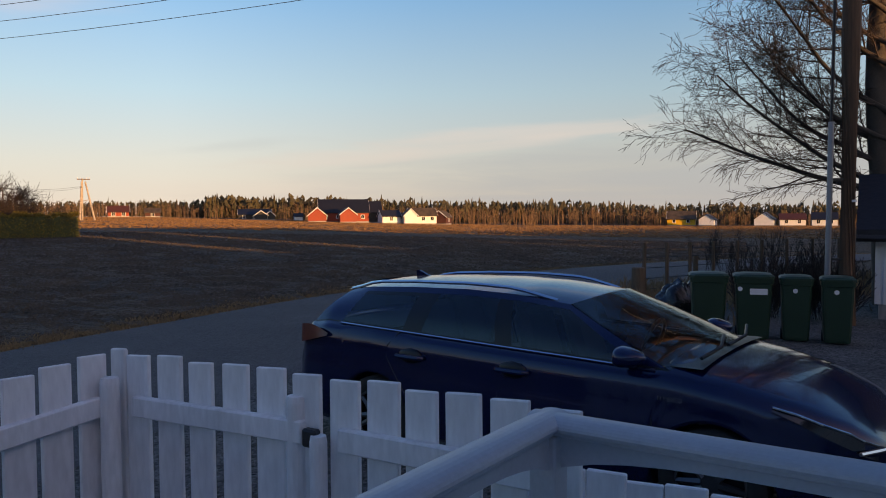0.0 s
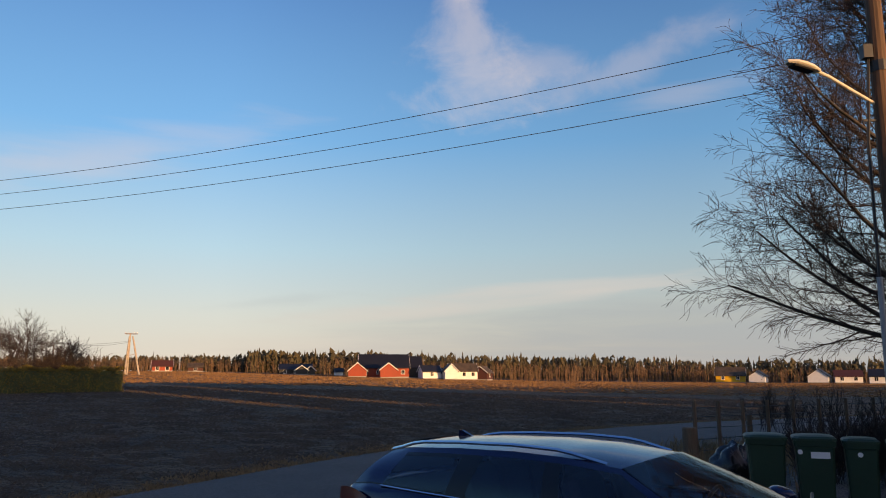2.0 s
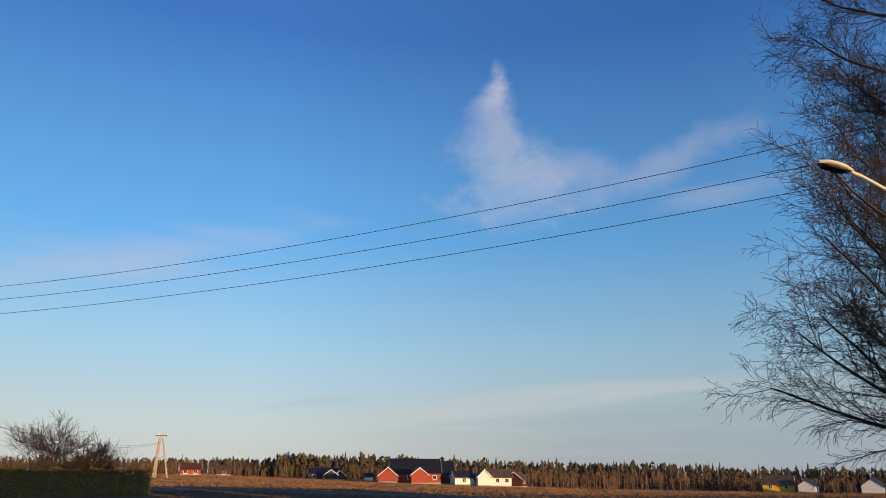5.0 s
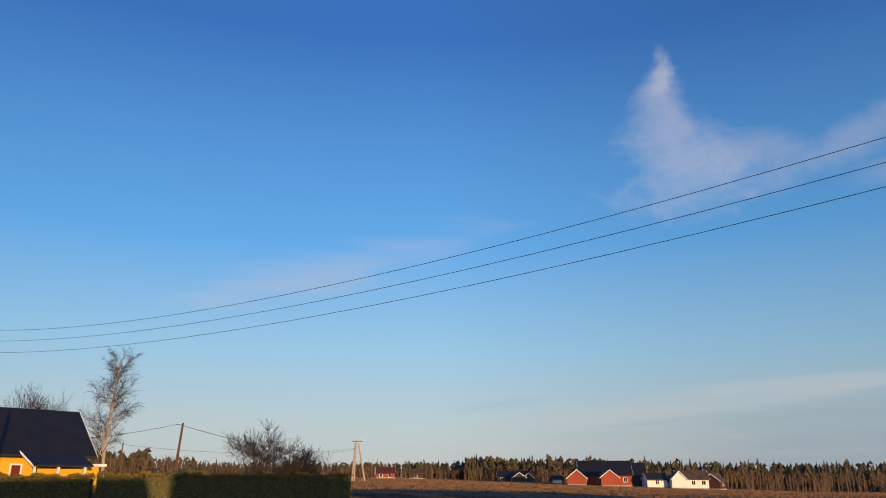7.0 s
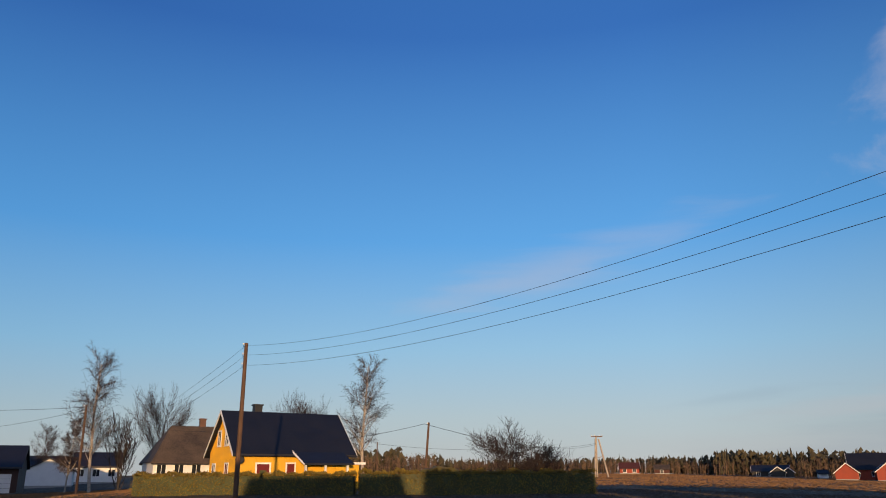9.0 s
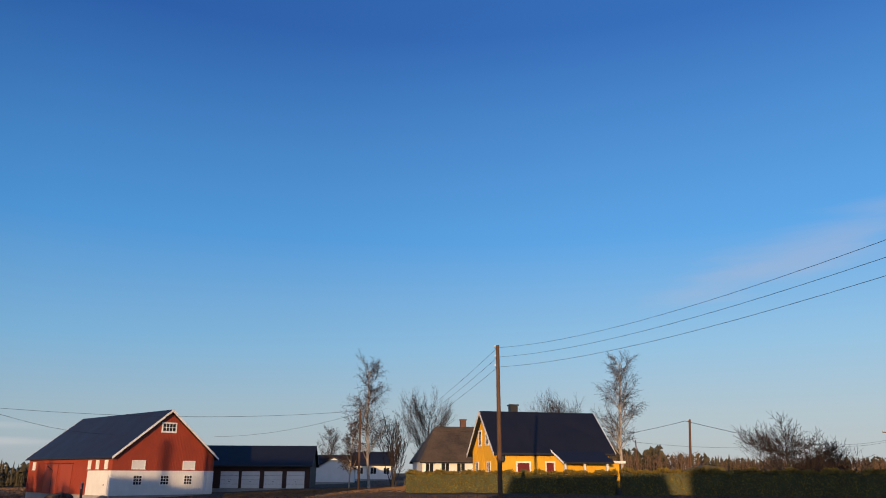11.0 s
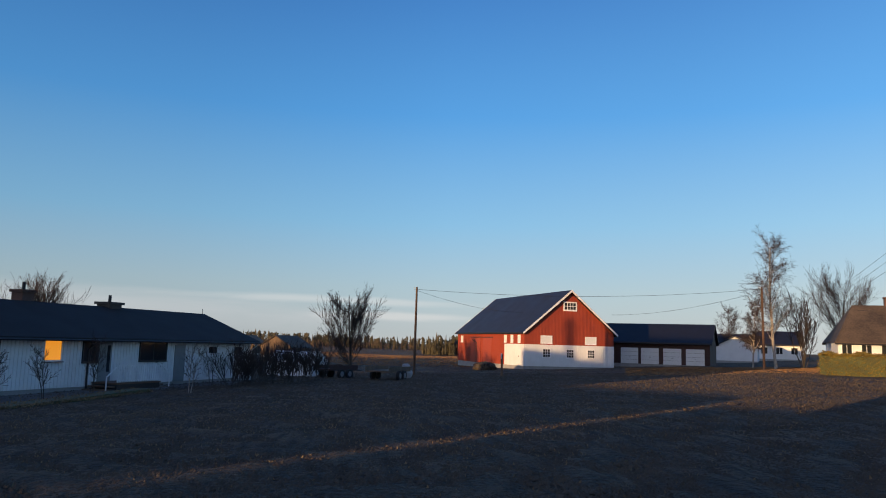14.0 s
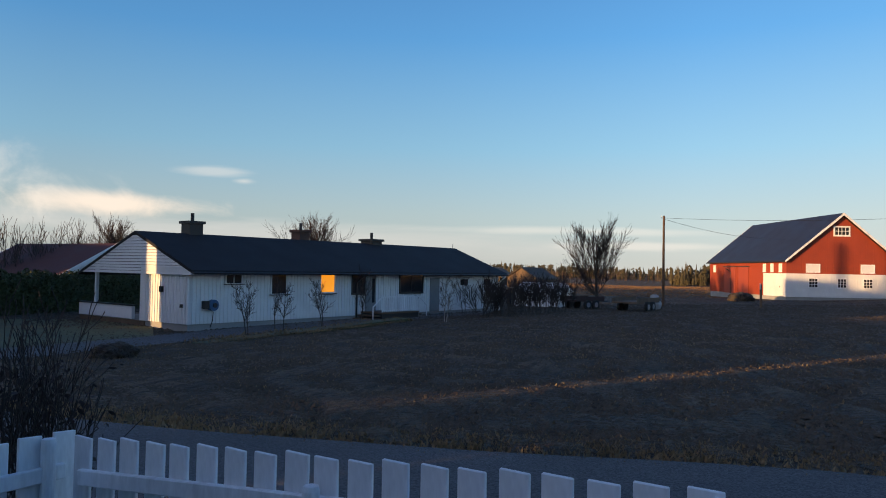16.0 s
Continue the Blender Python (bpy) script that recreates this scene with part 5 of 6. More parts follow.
OVAL = dict(steps=(9, 10, 7, 5), bend=(0.03, 0.035, 0.05, 0.07), lift=(0.03, 0.085, 0.08, 0.05), kids=(3.8, 1.6, 1.4), bare=(0.22, 0.12, 0.1), angle=(47, 28, 26), ratio=(0.84, 0.40, 0.42), thin=0.33, least=0.008, girth=0.026)
APPLE = dict(steps=(5, 8, 6, 4), bend=(0.12, 0.12, 0.13, 0.15), lift=(0.02, 0.05, 0.07, 0.08), kids=(3.2, 1.5, 1.3), bare=(0.1, 0.1, 0.1), angle=(62, 42, 38), ratio=(0.85, 0.5, 0.5), thin=0.5, least=0.009, girth=0.02, stems=2, splay=0.2)
WILLOW = dict(steps=(7, 6, 5), bend=(0.05, 0.06, 0.08), lift=(0.06, 0.08, 0.06), kids=(1.6, 1.5), bare=(0.25, 0.2), angle=(24, 22), ratio=(0.6, 0.5), thin=0.55, least=0.02, girth=0.010, stems=9, splay=0.28)


def big_birch():
    """The birch beside the lamp pole: upright trunk, long limbs over the drive with drooping twigs."""
    rng = random.Random(12)
    segs = [[], [], []]
    o = dict(BIRCH, kids=(0.0, 1.35, 1.35, 1.1), steps=(18, 14, 8, 5, 4), bare=(0, .14, .1, .1), angle=(50, 40, 38, 36), ratio=(0.3, 0.40, 0.42, 0.5), bend=(0.03, 0.06, 0.08, 0.10, 0.12), lift=(0.04, 0.05, 0.03, -0.02, -0.05), least=0.0042)
    grow(segs, Vector((0, 0, -0.1)), Vector((0.01, 0, 1)).normalized(), 17.5, 0.27, 0, dict(o, steps=(18,)), rng)
    limbs = []
    for k in range(22):
        z = 5.0 + 11.5 * (k / 21) ** 0.95
        a = radians(180 + rng.uniform(-70, 70)) if k % 3 else rng.uniform(0, 2 * math.pi)
        limbs.append((z, a, (4.4 if z < 9 else 4.4 - 0.3 * (z - 9)) * rng.uniform(0.75, 1.0), 0.35 + 0.04 * z))
    limbs += [(2.5, radians(181), 4.7, 0.03), (2.6, radians(186), 4.5, 0.3), (3.0, radians(176), 4.6, 0.5), (3.6, radians(190), 4.0, 0.4), (4.2, radians(182), 4.3, 0.5), (3.4, radians(166), 4.0, 0.7), (5.2, radians(179), 4.2, 0.6), (6.4, radians(184), 4.2, 0.7)]
    for z, a, reach, up in limbs:
        d = Vector((math.cos(a), math.sin(a), up)).normalized()
        grow(segs, Vector((0.01 * z, 0, z)), d, reach, 0.018 + 0.012 * reach, 1, o, rng)
    t = thing("birch_tree", spot(-30.6, 19.0, -30), "large bare birch with drooping fine twigs", "tree")
    for i, (nm, mat, sides) in enumerate((("trunk", M["bark"], 12), ("crown", M["bark"], 5), ("crown", M["twig"], 3))):
        v, f = skin(segs[i], sides)
        ob = new(nm, mesh_of(nm, v, f, mat))
        ob.parent = t
        if nm == "crown":
            ob["kind"] = "stuff"


big_birch()
tree(spot(60.95, 86), 13.2, BIRCH_FAR, 5, "tall bare birch with a white trunk", "birch_tree", M["birch"])
tree(spot(42.6, 96), 16.6, BIRCH_FAR, 9, "tall bare birch with a pale trunk behind the house", "birch_tree", M["birch"])
tree(spot(47.2, 112), 8.9, OVAL, 3, "bare broadleaf tree behind the yellow house")
tree(spot(57.0, 112), 9.6, OVAL, 14, "bare broadleaf tree with forked grey branches")
tree(spot(59.2, 92), 6.6, dict(WILLOW, stems=8, kids=(1.3, 1.2)), 2, "bare many-stemmed willow bush tree")
tree(spot(62.4, 96), 8.2, BIRCH_FAR, 21, "small bare birch beside the lane", "birch_tree", M["birch"])
tree(spot(63.9, 165), 9.5, BROAD, 23, "small bare tree behind white houses")
tree(spot(91.4, 62), 5.7, OVAL, 6, "bare upright fruit tree with a dense oval crown")
tree(spot(32.0, 64), 4.6, APPLE, 7, "bare spreading apple tree above the hedge")
tree(spot(29.2, 66), 3.4, APPLE, 17, "bare spreading apple tree above the hedge")
tree(spot(112.8, 75), 6.3, OVAL, 31, "bare round-crowned tree behind the bungalow")
tree(spot(126.6, 64), 4.5, OVAL, 33, "bare round-crowned tree behind the bungalow")
for az, r, h, sd in ((117.6, 30.5, 2.1, 41), (115.6, 32.5, 2.2, 42), (112.2, 35.5, 2.2, 43), (109.2, 40, 2.7, 44), (102.9, 39.0, 2.4, 45), (101.6, 44.5, 2.5, 46), (105.6, 46, 2.0, 47)):
    tree(spot(az, r), h, dict(VASE, stems=2, least=0.0065, splay=0.15, girth=0.011, kids=(2.0, 1.4), angle=(42, 34), lift=(0.08, 0.07, 0.05)), sd, "small pruned bare tree beside the bungalow", "young_tree", M["birch"] if sd == 45 else None)
for k in range(14):
    az = 100.2 - 0.5 * k
    tree(spot(az, 43 + 0.75 * k), 1.95 + 0.25 * math.sin(k * 2.1), dict(WILLOW, girth=0.008, least=0.011, stems=6, kids=(1.2, 1.1)), 60 + k, "leafless brown hedge shrub", "hedge_shrub", M["bark"], group="leafless hedge by the bungalow")
for k in range(7):
    tree(spot(134 - 1.1 * k, 62), 4.6, dict(WILLOW, stems=5, least=0.012, kids=(0.9, 0.8), splay=0.2), 90 + k, "bare pollarded shrub behind the hedge", "pollard_shrub")
# dark leafless garden bush at the fence corner
for k, (x, y, h) in enumerate(((-4.50, -3.90, 1.1), (-4.45, -4.2, 1.2), (-4.75, -4.25, 1.5))):
    tree(pose(x, y, land(x, y), 0, 0, 40 * k), h, dict(WILLOW, stems=6, least=0.0035, girth=0.005, kids=(1.0, 0.9), splay=0.16), 120 + k, "dark leafless garden shrub with dry seed heads", "garden_shrub")


# ---- leaves: hedges and scrub ----
def leaf_cloud(points, size, rng):
    """Small tilted leaf blades at the points."""
    n = len(points)
    g = np.random.RandomState(rng)
    u, v = g.normal(size=(n, 3)), g.normal(size=(n, 3))
    u /= np.linalg.norm(u, axis=1)[:, None]
    v -= (v * u).sum(1)[:, None] * u
    v /= np.linalg.norm(v, axis=1)[:, None]
    s = size * g.uniform(0.6, 1.4, (n, 1))
    P = np.asarray(points)
    verts = np.stack([P - u * s, P + v * s * 0.45, P + u * s, P - v * s * 0.45], 1).reshape(-1, 3)
    return verts, [(4 * i, 4 * i + 1, 4 * i + 2, 4 * i + 3) for i in range(n)]


def leafy_hedge(a, b, depth, h, n, size, mat, label, seed, name="clipped_hedge"):
    g = np.random.RandomState(seed)
    A, B = np.array(a), np.array(b)
    d = B - A
    L = np.hypot(*d)
    nrm = np.array([-d[1], d[0]]) / L
    t, w, z = g.rand(n), g.rand(n), g.rand(n)
    face_ = g.rand(n)
    w = np.where(face_ < 0.55, np.where(g.rand(n) < .8, 0.02, .98) + g.normal(0, .05, n), w)
    top = h * (1 + 0.05 * np.sin(t * 40) + 0.05 * np.sin(t * 91 + 1) + 0.03 * np.sin(t * 233))
    z = np.where(face_ < 0.55, z * top, top + g.normal(0, 0.06, n))
    x = A[0] + d[0] * t + nrm[0] * (w - .5) * depth
    y = A[1] + d[1] * t + nrm[1] * (w - .5) * depth
    ga, gb = land(*a), land(*b)
    pts = np.stack([x, y, ga + (gb - ga) * t + np.maximum(0.02, z)], 1)
    hd = thing(name, Matrix(), label, "hedge")
    v, f = leaf_cloud(pts, size, seed)
    me = bpy.data.meshes.new("leaves")
    me.from_pydata([tuple(p) for p in v], [], f)
    me.materials.append(mat)
    ob = new("leaves", me)
    ob.parent = hd
    ob["kind"] = "stuff"
    core = bmesh.new()
    ang = math.degrees(math.atan2(d[1], d[0]))
    box(core, 0.1, -depth * .42, -0.2, L - 0.1, depth * .42, h * 0.93)
    bmesh.ops.transform(core, matrix=pose(A[0], A[1], (ga + gb) / 2, 0, 0, ang), verts=core.verts)
    part("dense_core", core, M["shrub"], hd)
    return hd


leafy_hedge(polar(26.0, 62), polar(43.0, 58.5), 1.6, 1.62, 46000, 0.06, M["hedge"], "long clipped evergreen hedge beside the field", 1)
leafy_hedge(polar(43.2, 58.6), polar(58.2, 63), 1.6, 1.5, 42000, 0.06, M["hedge"], "long clipped yellow-green hedge before the yellow house", 2)
leafy_hedge(polar(138, 42), polar(122.5, 58), 1.5, 2.0, 16000, 0.09, M["shrub"], "tall dark evergreen hedge behind the bungalow", 3)
lump("rounded_shrub", spot(37.2, 61.5), (2.6, 1.6, 1.5), M["hedge"], "large rounded yellow-green shrub in the hedge", "shrub", 5, 0.3)
leafy_hedge(polar(121, 26.5), polar(106, 40), 0.9, 0.10, 2500, 0.05, M["dry_grass"], "low withered plants at the field edge", 6, "low_plants")
lump("garden_mound", spot(126.6, 21.0), (0.7, 0.45, 0.28), M["soil"], "dark earth mound beside the field", "mound", 9, 0.3)


def grass_strip(line, n, spread, h, mat, seed, label):
    """Dry tufts along the road's verge."""
    g = random.Random(seed)
    verts, faces = [], []
    for _ in range(n):
        i = g.randrange(len(line) - 1)
        p = line[i].lerp(line[i + 1], g.random())
        x, y = p.x + g.gauss(0, spread), p.y + g.gauss(0, spread)
        z = land(x, y)
        a, hh, w = g.uniform(0, 6.28), h * g.uniform(0.4, 1.3), 0.012 + 0.02 * g.random()
        lx, ly = g.gauss(0, .5) * hh, g.gauss(0, .5) * hh
        b = len(verts)
        verts += [(x - w * math.cos(a), y - w * math.sin(a), z - 0.02), (x + w * math.cos(a), y + w * math.sin(a), z - 0.02), (x + lx, y + ly, z + hh)]
        faces.append((b, b + 1, b + 2))
    me = bpy.data.meshes.new("dry_grass")
    me.from_pydata(verts, [], faces)
    me.materials.append(mat)
    return tagged(new("dry_grass", me), label, "grass", kind="stuff")


verge = [p for p in shift(ROAD_LINE, -0.45)]
grass_strip(verge, 30000, 0.30, 0.038, M["dry_grass"], 1, "dry yellow grass tufts along the road verge")
grass_strip([Vector((*polar(-12 - 3 * k, 16 + 1.6 * k), 0)) for k in range(8)], 9000, 1.2, 0.3, M["dry_grass"], 2, "rough dry grass behind the bins")
grass_strip([Vector((*polar(a, 24), 0)) for a in range(60, 125, 5)], 16000, 7.0, 0.04, M["dry_grass"], 3, "short stubble over the field")


for k in range(9):
    tree(spot(-19.5 - 1.0 * k, 26 - 0.25 * k), 1.25 + 0.3 * math.sin(k * 1.7), dict(WILLOW, girth=0.005, least=0.0045, stems=5, kids=(1.0, 0.9)), 140 + k, "dark leafless thicket behind the bins", "thicket_shrub", M["bark"], group="thicket behind the bins")
for k in range(5):
    tree(spot(-22.5 - 1.4 * k, 15.5), 0.9 + 0.2 * (k % 2), dict(WILLOW, girth=0.006, least=0.005, stems=12), 160 + k, "rough dry brush behind the bins", "thicket_shrub", M["bark"], group="thicket behind the bins")
# dry seed heads and leaves on the garden shrub
g6 = np.random.RandomState(6)
pts6 = np.stack([g6.normal(-4.55, 0.24, 500), g6.normal(-4.1, 0.22, 500), 0.35 + 0.85 * g6.rand(500) ** 0.8], 1)
v6, f6 = leaf_cloud(pts6, 0.028, 6)
me6 = bpy.data.meshes.new("dry_leaves")
me6.from_pydata([tuple(p) for p in v6], [], f6)
me6.materials.append(M["twig"])
tagged(new("dry_leaves", me6), "withered brown leaves on the garden shrub", "leaves", kind="stuff")


# ---- far woods ----
def conifer(g, x, y, z, h, w, verts, faces, pine):
    """A spire of ragged tiers, or a pine's rounded clumps on a bare stem."""
    n = 6
    layers, lo = (5, 0.45) if pine else (8, 0.10)
    if pine:
        b = len(verts)
        verts += [(x - 0.12, y, z), (x + 0.12, y, z), (x, y + 0.15, z), (x, y, z + h * 0.8)]
        faces += [(b, b + 1, b + 3), (b + 1, b + 2, b + 3), (b + 2, b, b + 3)]
    for k in range(layers):
        t = k / layers
        zb = z + h * (lo + (1 - lo) * t * 0.94)
        zt = z + h * min(1.0, lo + (1 - lo) * (t + (1.45 if pine else 1.6) / layers))
        rad = w * (0.5 + 0.55 * math.sin(2.7 * t + 0.3)) if pine else w * ((1 - t) ** 0.9 * 0.95 + 0.07)
        ox, oy = (g.gauss(0, .3 * w), g.gauss(0, .3 * w)) if pine else (0, 0)
        b, a0 = len(verts), g.uniform(0, 6.28)
        verts.append((x + ox + g.gauss(0, .08 * w), y + oy, zt))
        for j in range(n):
            a = a0 + 2 * math.pi * j / n
            r = rad * g.uniform(0.4, 1.2)
            verts.append((x + ox + r * math.cos(a), y + oy + r * math.sin(a), zb + g.gauss(0, 0.025) * h))
        for j in range(n):
            faces.append((b, b + 1 + j, b + 1 + (j + 1) % n))


def wood(name, spans, mat, label, seed):
    """A belt of firs and pines; spans: bearing from, to, range, depth, height from, to, count."""
    g = random.Random(seed)
    verts, faces = [], []
    for a0, a1, r0, depth, h0, h1, n in spans:
        for _ in range(int(n * 1.7)):
            az, r = g.uniform(a0, a1), r0 + depth * g.random()
            x, y = polar(az, r)
            h = g.uniform(h0 * 0.62, h1 * 0.98) * (1.18 if g.random() < 0.06 else 1)
            conifer(g, x, y, land(x, y) - 0.2, h, h * g.uniform(0.10, 0.17), verts, faces, g.random() < 0.4)
    me = bpy.data.meshes.new(name)
    me.from_pydata(verts, [], faces)
    me.materials.append(mat)
    return tagged(new(name, me), label, "forest", kind="stuff")


def bare_wood(name, spans, mat, label, seed):
    """Leafless brushwood and birch stems before the firs."""
    g = random.Random(seed)
    segs = []
    for a0, a1, r0, depth, h0, h1, n in spans:
        for _ in range(n):
            x, y = polar(g.uniform(a0, a1), r0 + depth * g.random())
            z, h = land(x, y), g.uniform(h0, h1)
            p = Vector((x, y, z))
            q = p + Vector((g.gauss(0, .05) * h, g.gauss(0, .05) * h, h))
            segs.append((p, q, 0.14, 0.04))
            for _ in range(6):
                s = p.lerp(q, g.uniform(0.3, 0.95))
                segs.append((s, s + Vector((g.gauss(0, .16) * h, g.gauss(0, .16) * h, h * g.uniform(0.1, 0.28))), 0.07, 0.03))
    v, f = skin(segs, 3)
    return tagged(new(name, mesh_of(name, v, f, mat)), label, "forest", kind="stuff")


wood("fir_wood", ((8.5, 17.5, 400, 70, 9.5, 13.0, 360), (17, 22, 420, 60, 7.5, 10.5, 160), (19, 36, 430, 60, 6.5, 9.5, 430), (-2, 9, 380, 60, 9, 13, 300), (-14, -2, 400, 60, 8, 13.5, 330), (-34, -13, 360, 60, 7.5, 11, 520), (36, 48, 330, 60, 6, 9, 260),
                  (39.6, 43.3, 240, 30, 6.5, 9, 70), (82, 86.0, 330, 40, 6, 10, 130), (86, 100, 560, 80, 7, 11, 330), (100, 112, 600, 80, 6, 9, 160)), M["fir"], "distant belt of dark fir and pine forest", 1)
bare_wood("bare_wood", ((-16, 12, 340, 40, 4, 8, 700), (12, 36, 390, 40, 4, 7, 500), (-34, -15, 330, 30, 3, 6, 350), (37, 47, 200, 60, 3, 6.5, 160), (84, 104, 480, 60, 3, 6, 300)), M["brush"], "leafless brown birch wood before the firs", 2)
# unseen fir belts added towards the sun to lay long shadows
g = random.Random(3)
verts, faces = [], []
for q0, q1, s0, s1, h0, h1, n in ((60, 230, 34, 60, 6.5, 9.5, 420), (-130, -66, 26, 50, 8, 11, 150)):
    for _ in range(n):
        x, y = toward(g.uniform(q0, q1), g.uniform(s0, s1))
        h = g.uniform(h0, h1)
        conifer(g, x, y, land(x, y) - 0.2, h, h * 0.26, verts, faces, False)
me = bpy.data.meshes.new("fir_wood")
me.from_pydata(verts, [], faces)
me.materials.append(M["fir"])
tagged(new("fir_wood", me), "unseen dark fir belt added to shade the fields", "forest", kind="stuff")


# ---- far houses ----
def far_house(az, r, L, W, eave, ridge, turn, wall, roof, label, trim=None, wins=3, name="house"):
    h = house(name, spot(az, r, turn), L, W, eave, ridge, label, wall, roof, trim=trim, over=0.5, group="")
    for k in range(wins):
        on(h, "front", L, W, -L / 2 + L * (k + 0.5) / wins, min(eave - 1.0, 1.9), 1.1, 1.2, trim=0.12)
    return h


red, whi, yel, rf = M["red"], M["house_white"], M["yellow"], M["roof"]
far_house(7.55, 268, 17, 9.5, 3.6, 7.9, 12, red, rf, "large red farmhouse with a long dark roof", whi, 4, "farm_house")
far_house(9.5, 258, 7, 6.0, 2.2, 4.7, 100, red, M["roof_old"], "red gabled farm wing with white trim", whi, 2, "farm_wing")
far_house(7.25, 256, 6, 5.4, 2.8, 4.9, 104, red, M["roof_old"], "red gabled porch building with a brown roof", whi, 2, "farm_porch")
far_house(5.4, 274, 6, 8, 4.0, 7.6, 12, M["dark"], rf, "dark barn beside the farmhouse", None, 0, "farm_barn")
far_house(4.1, 262, 6.5, 5.5, 2.6, 4.4, 22, whi, M["roof_metal"], "small white house with grey roof", whi, 1)
far_house(2.95, 266, 4, 4, 2.2, 3.8, 20, whi, M["roof_metal"], "small white wing between two houses", whi, 1)
far_house(1.65, 266, 9.5, 6.5, 3.1, 5.5, 14, whi, M["roof_old"], "white wooden house with a brown roof", whi, 3)
far_house(2.55, 260, 5, 4.5, 3.0, 5.2, 104, whi, M["roof_old"], "white gabled front of a wooden house", whi, 1)
far_house(0.1, 276, 6, 5.5, 2.8, 4.9, 70, M["roof_red"], M["roof_old"], "small red-brown house by the wood", whi, 1)
far_house(10.9, 300, 3, 3, 1.8, 2.8, 20, whi, rf, "tiny white shed beside the farm", None, 0, "shed")
far_house(14.05, 300, 12, 7, 2.1, 4.0, 14, M["dark"], rf, "low black house with white gables", whi, 3)
far_house(13.6, 292, 4, 4.5, 1.9, 3.5, 104, M["dark"], rf, "small black wing with white gable trim", whi, 1)
far_house(12.95, 294, 4, 3.5, 1.9, 3.4, 104, M["dark"], rf, "small black wing with white gable trim", whi, 0)
far_house(21.1, 340, 6, 5, 2.0, 3.6, 20, M["roof_red"], M["roof_old"], "small red house at the wood", None, 1)
far_house(23.35, 300, 7, 4.5, 2.1, 3.9, 25, red, M["roof_red"], "small red and white house", whi, 2)
far_house(-17.6, 330, 11, 8, 3.0, 6.0, -20, yel, M["roof_old"], "yellow house with a dark roof", whi, 2)
far_house(-19.4, 325, 6, 6, 2.6, 4.6, 60, whi, rf, "small white house with a dark roof", None, 1)
far_house(-23.2, 320, 8, 7, 2.6, 5.2, 60, whi, rf, "white house with a dark roof", None, 2)
far_house(-24.9, 320, 9, 7, 2.6, 4.6, -20, whi, M["roof_red"], "white house with a red roof", None, 2)
far_house(-26.9, 300, 8, 7, 2.6, 4.8, -25, whi, rf, "white house with a dark roof", None, 2)
old = house("old_house", spot(54.75, 100, 66), 9.6, 8, 3.0, 6.9, "old whitewashed house with a weathered brown hipped roof", whi, M["roof_old"], over=0.5, hip=2.6)
for k in range(5):
    on(old, "front", 9.6, 8, -3.9 + 1.95 * k, 1.9, 0.95, 1.1, trim=0.12)
chimney(old, 1.2, 0.3, 6.4, 7.9, 0.7, mat=M["brick"])
far_house(63.4, 140, 7.5, 7, 2.5, 4.3, -30, whi, rf, "low white house with a dark roof", None, 2)
far_house(62.9, 170, 14, 8, 2.8, 5.2, 60, M["darkred"], rf, "long red-brown house with a dark roof", None, 4)
far_house(60.6, 165, 8, 8, 3.2, 5.6, 60, whi, rf, "white house with a balcony and dark roof", None, 3)
far_house(129.6, 62, 11, 8.0, 1.9, 4.0, -107.4, whi, M["roof_red"], "white house with a red tiled roof", whi, 2, "red_roofed_house")
far_house(96.2, 150, 9, 6, 2.2, 4.0, 160, M["wood"], M["roof_old"], "low brown wooden shed in the field", None, 0, "shed")
far_house(99.0, 170, 10, 6, 2.2, 4.0, 170, M["roof_old"], M["wood"], "low brown wooden shed in the field", None, 0, "shed")
# brick neighbour at the drive's edge
nb = house("brick_house", pose(*polar(-39.4, 24.6), -0.15, 0, 0, -33), 6, 5.2, 5.4, 8.6, "dark brick house with black timber gable", M["brick"], rf, over=0.4)
part("timber_band", boxes((-3.0, -2.68, 2.7, 3.0, -2.6, 2.9)), M["dark"], nb)
sh = house("white_shed", pose(*polar(-34.0, 17.5), -0.12, 0, 0, 150), 2.4, 2.6, 1.75, 2.6, "small white timber shed with a black roof", whi, rf, boards=0.14, over=0.35, category="shed")


# ---- blue estate car on the drive: x forward, y to its left ----
CAR = thing("estate_car", pose(1.006, 5.79, -0.02, 0, 0, math.degrees(math.atan2(-0.59, 0.807))), "dark blue estate car with roof rails parked on gravel", "car")


def ip(x, xs, ys):
    return float(np.interp(x, xs, ys))


def car_low(x):
    z = ip(x, (-2.34, -2.2, 2.0, 2.2), (0.34, 0.22, 0.19, 0.24))
    for wx in (-1.30, 1.30):
        if abs(x - wx) < 0.365:
            z = max(z, 0.31 + math.sqrt(0.365 ** 2 - (x - wx) ** 2))
    return z


def car_half(x):
    return ip(x, (-2.36, -2.30, -2.15, -1.9, -1.3, 0, 1.3, 1.65, 1.9, 2.08, 2.18, 2.24), (0.60, 0.70, 0.79, 0.845, 0.875, 0.88, 0.87, 0.835, 0.765, 0.65, 0.50, 0.34))


def car_edge(x):
    return ip(x, (-2.36, -2.32, -2.22, -2.08, -1.85, -1.0, 0.3, 1.05, 1.4, 1.75, 2.0, 2.14, 2.24), (0.60, 0.66, 0.88, 1.0, 1.03, 1.01, 0.97, 0.945, 0.89, 0.805, 0.715, 0.63, 0.52))


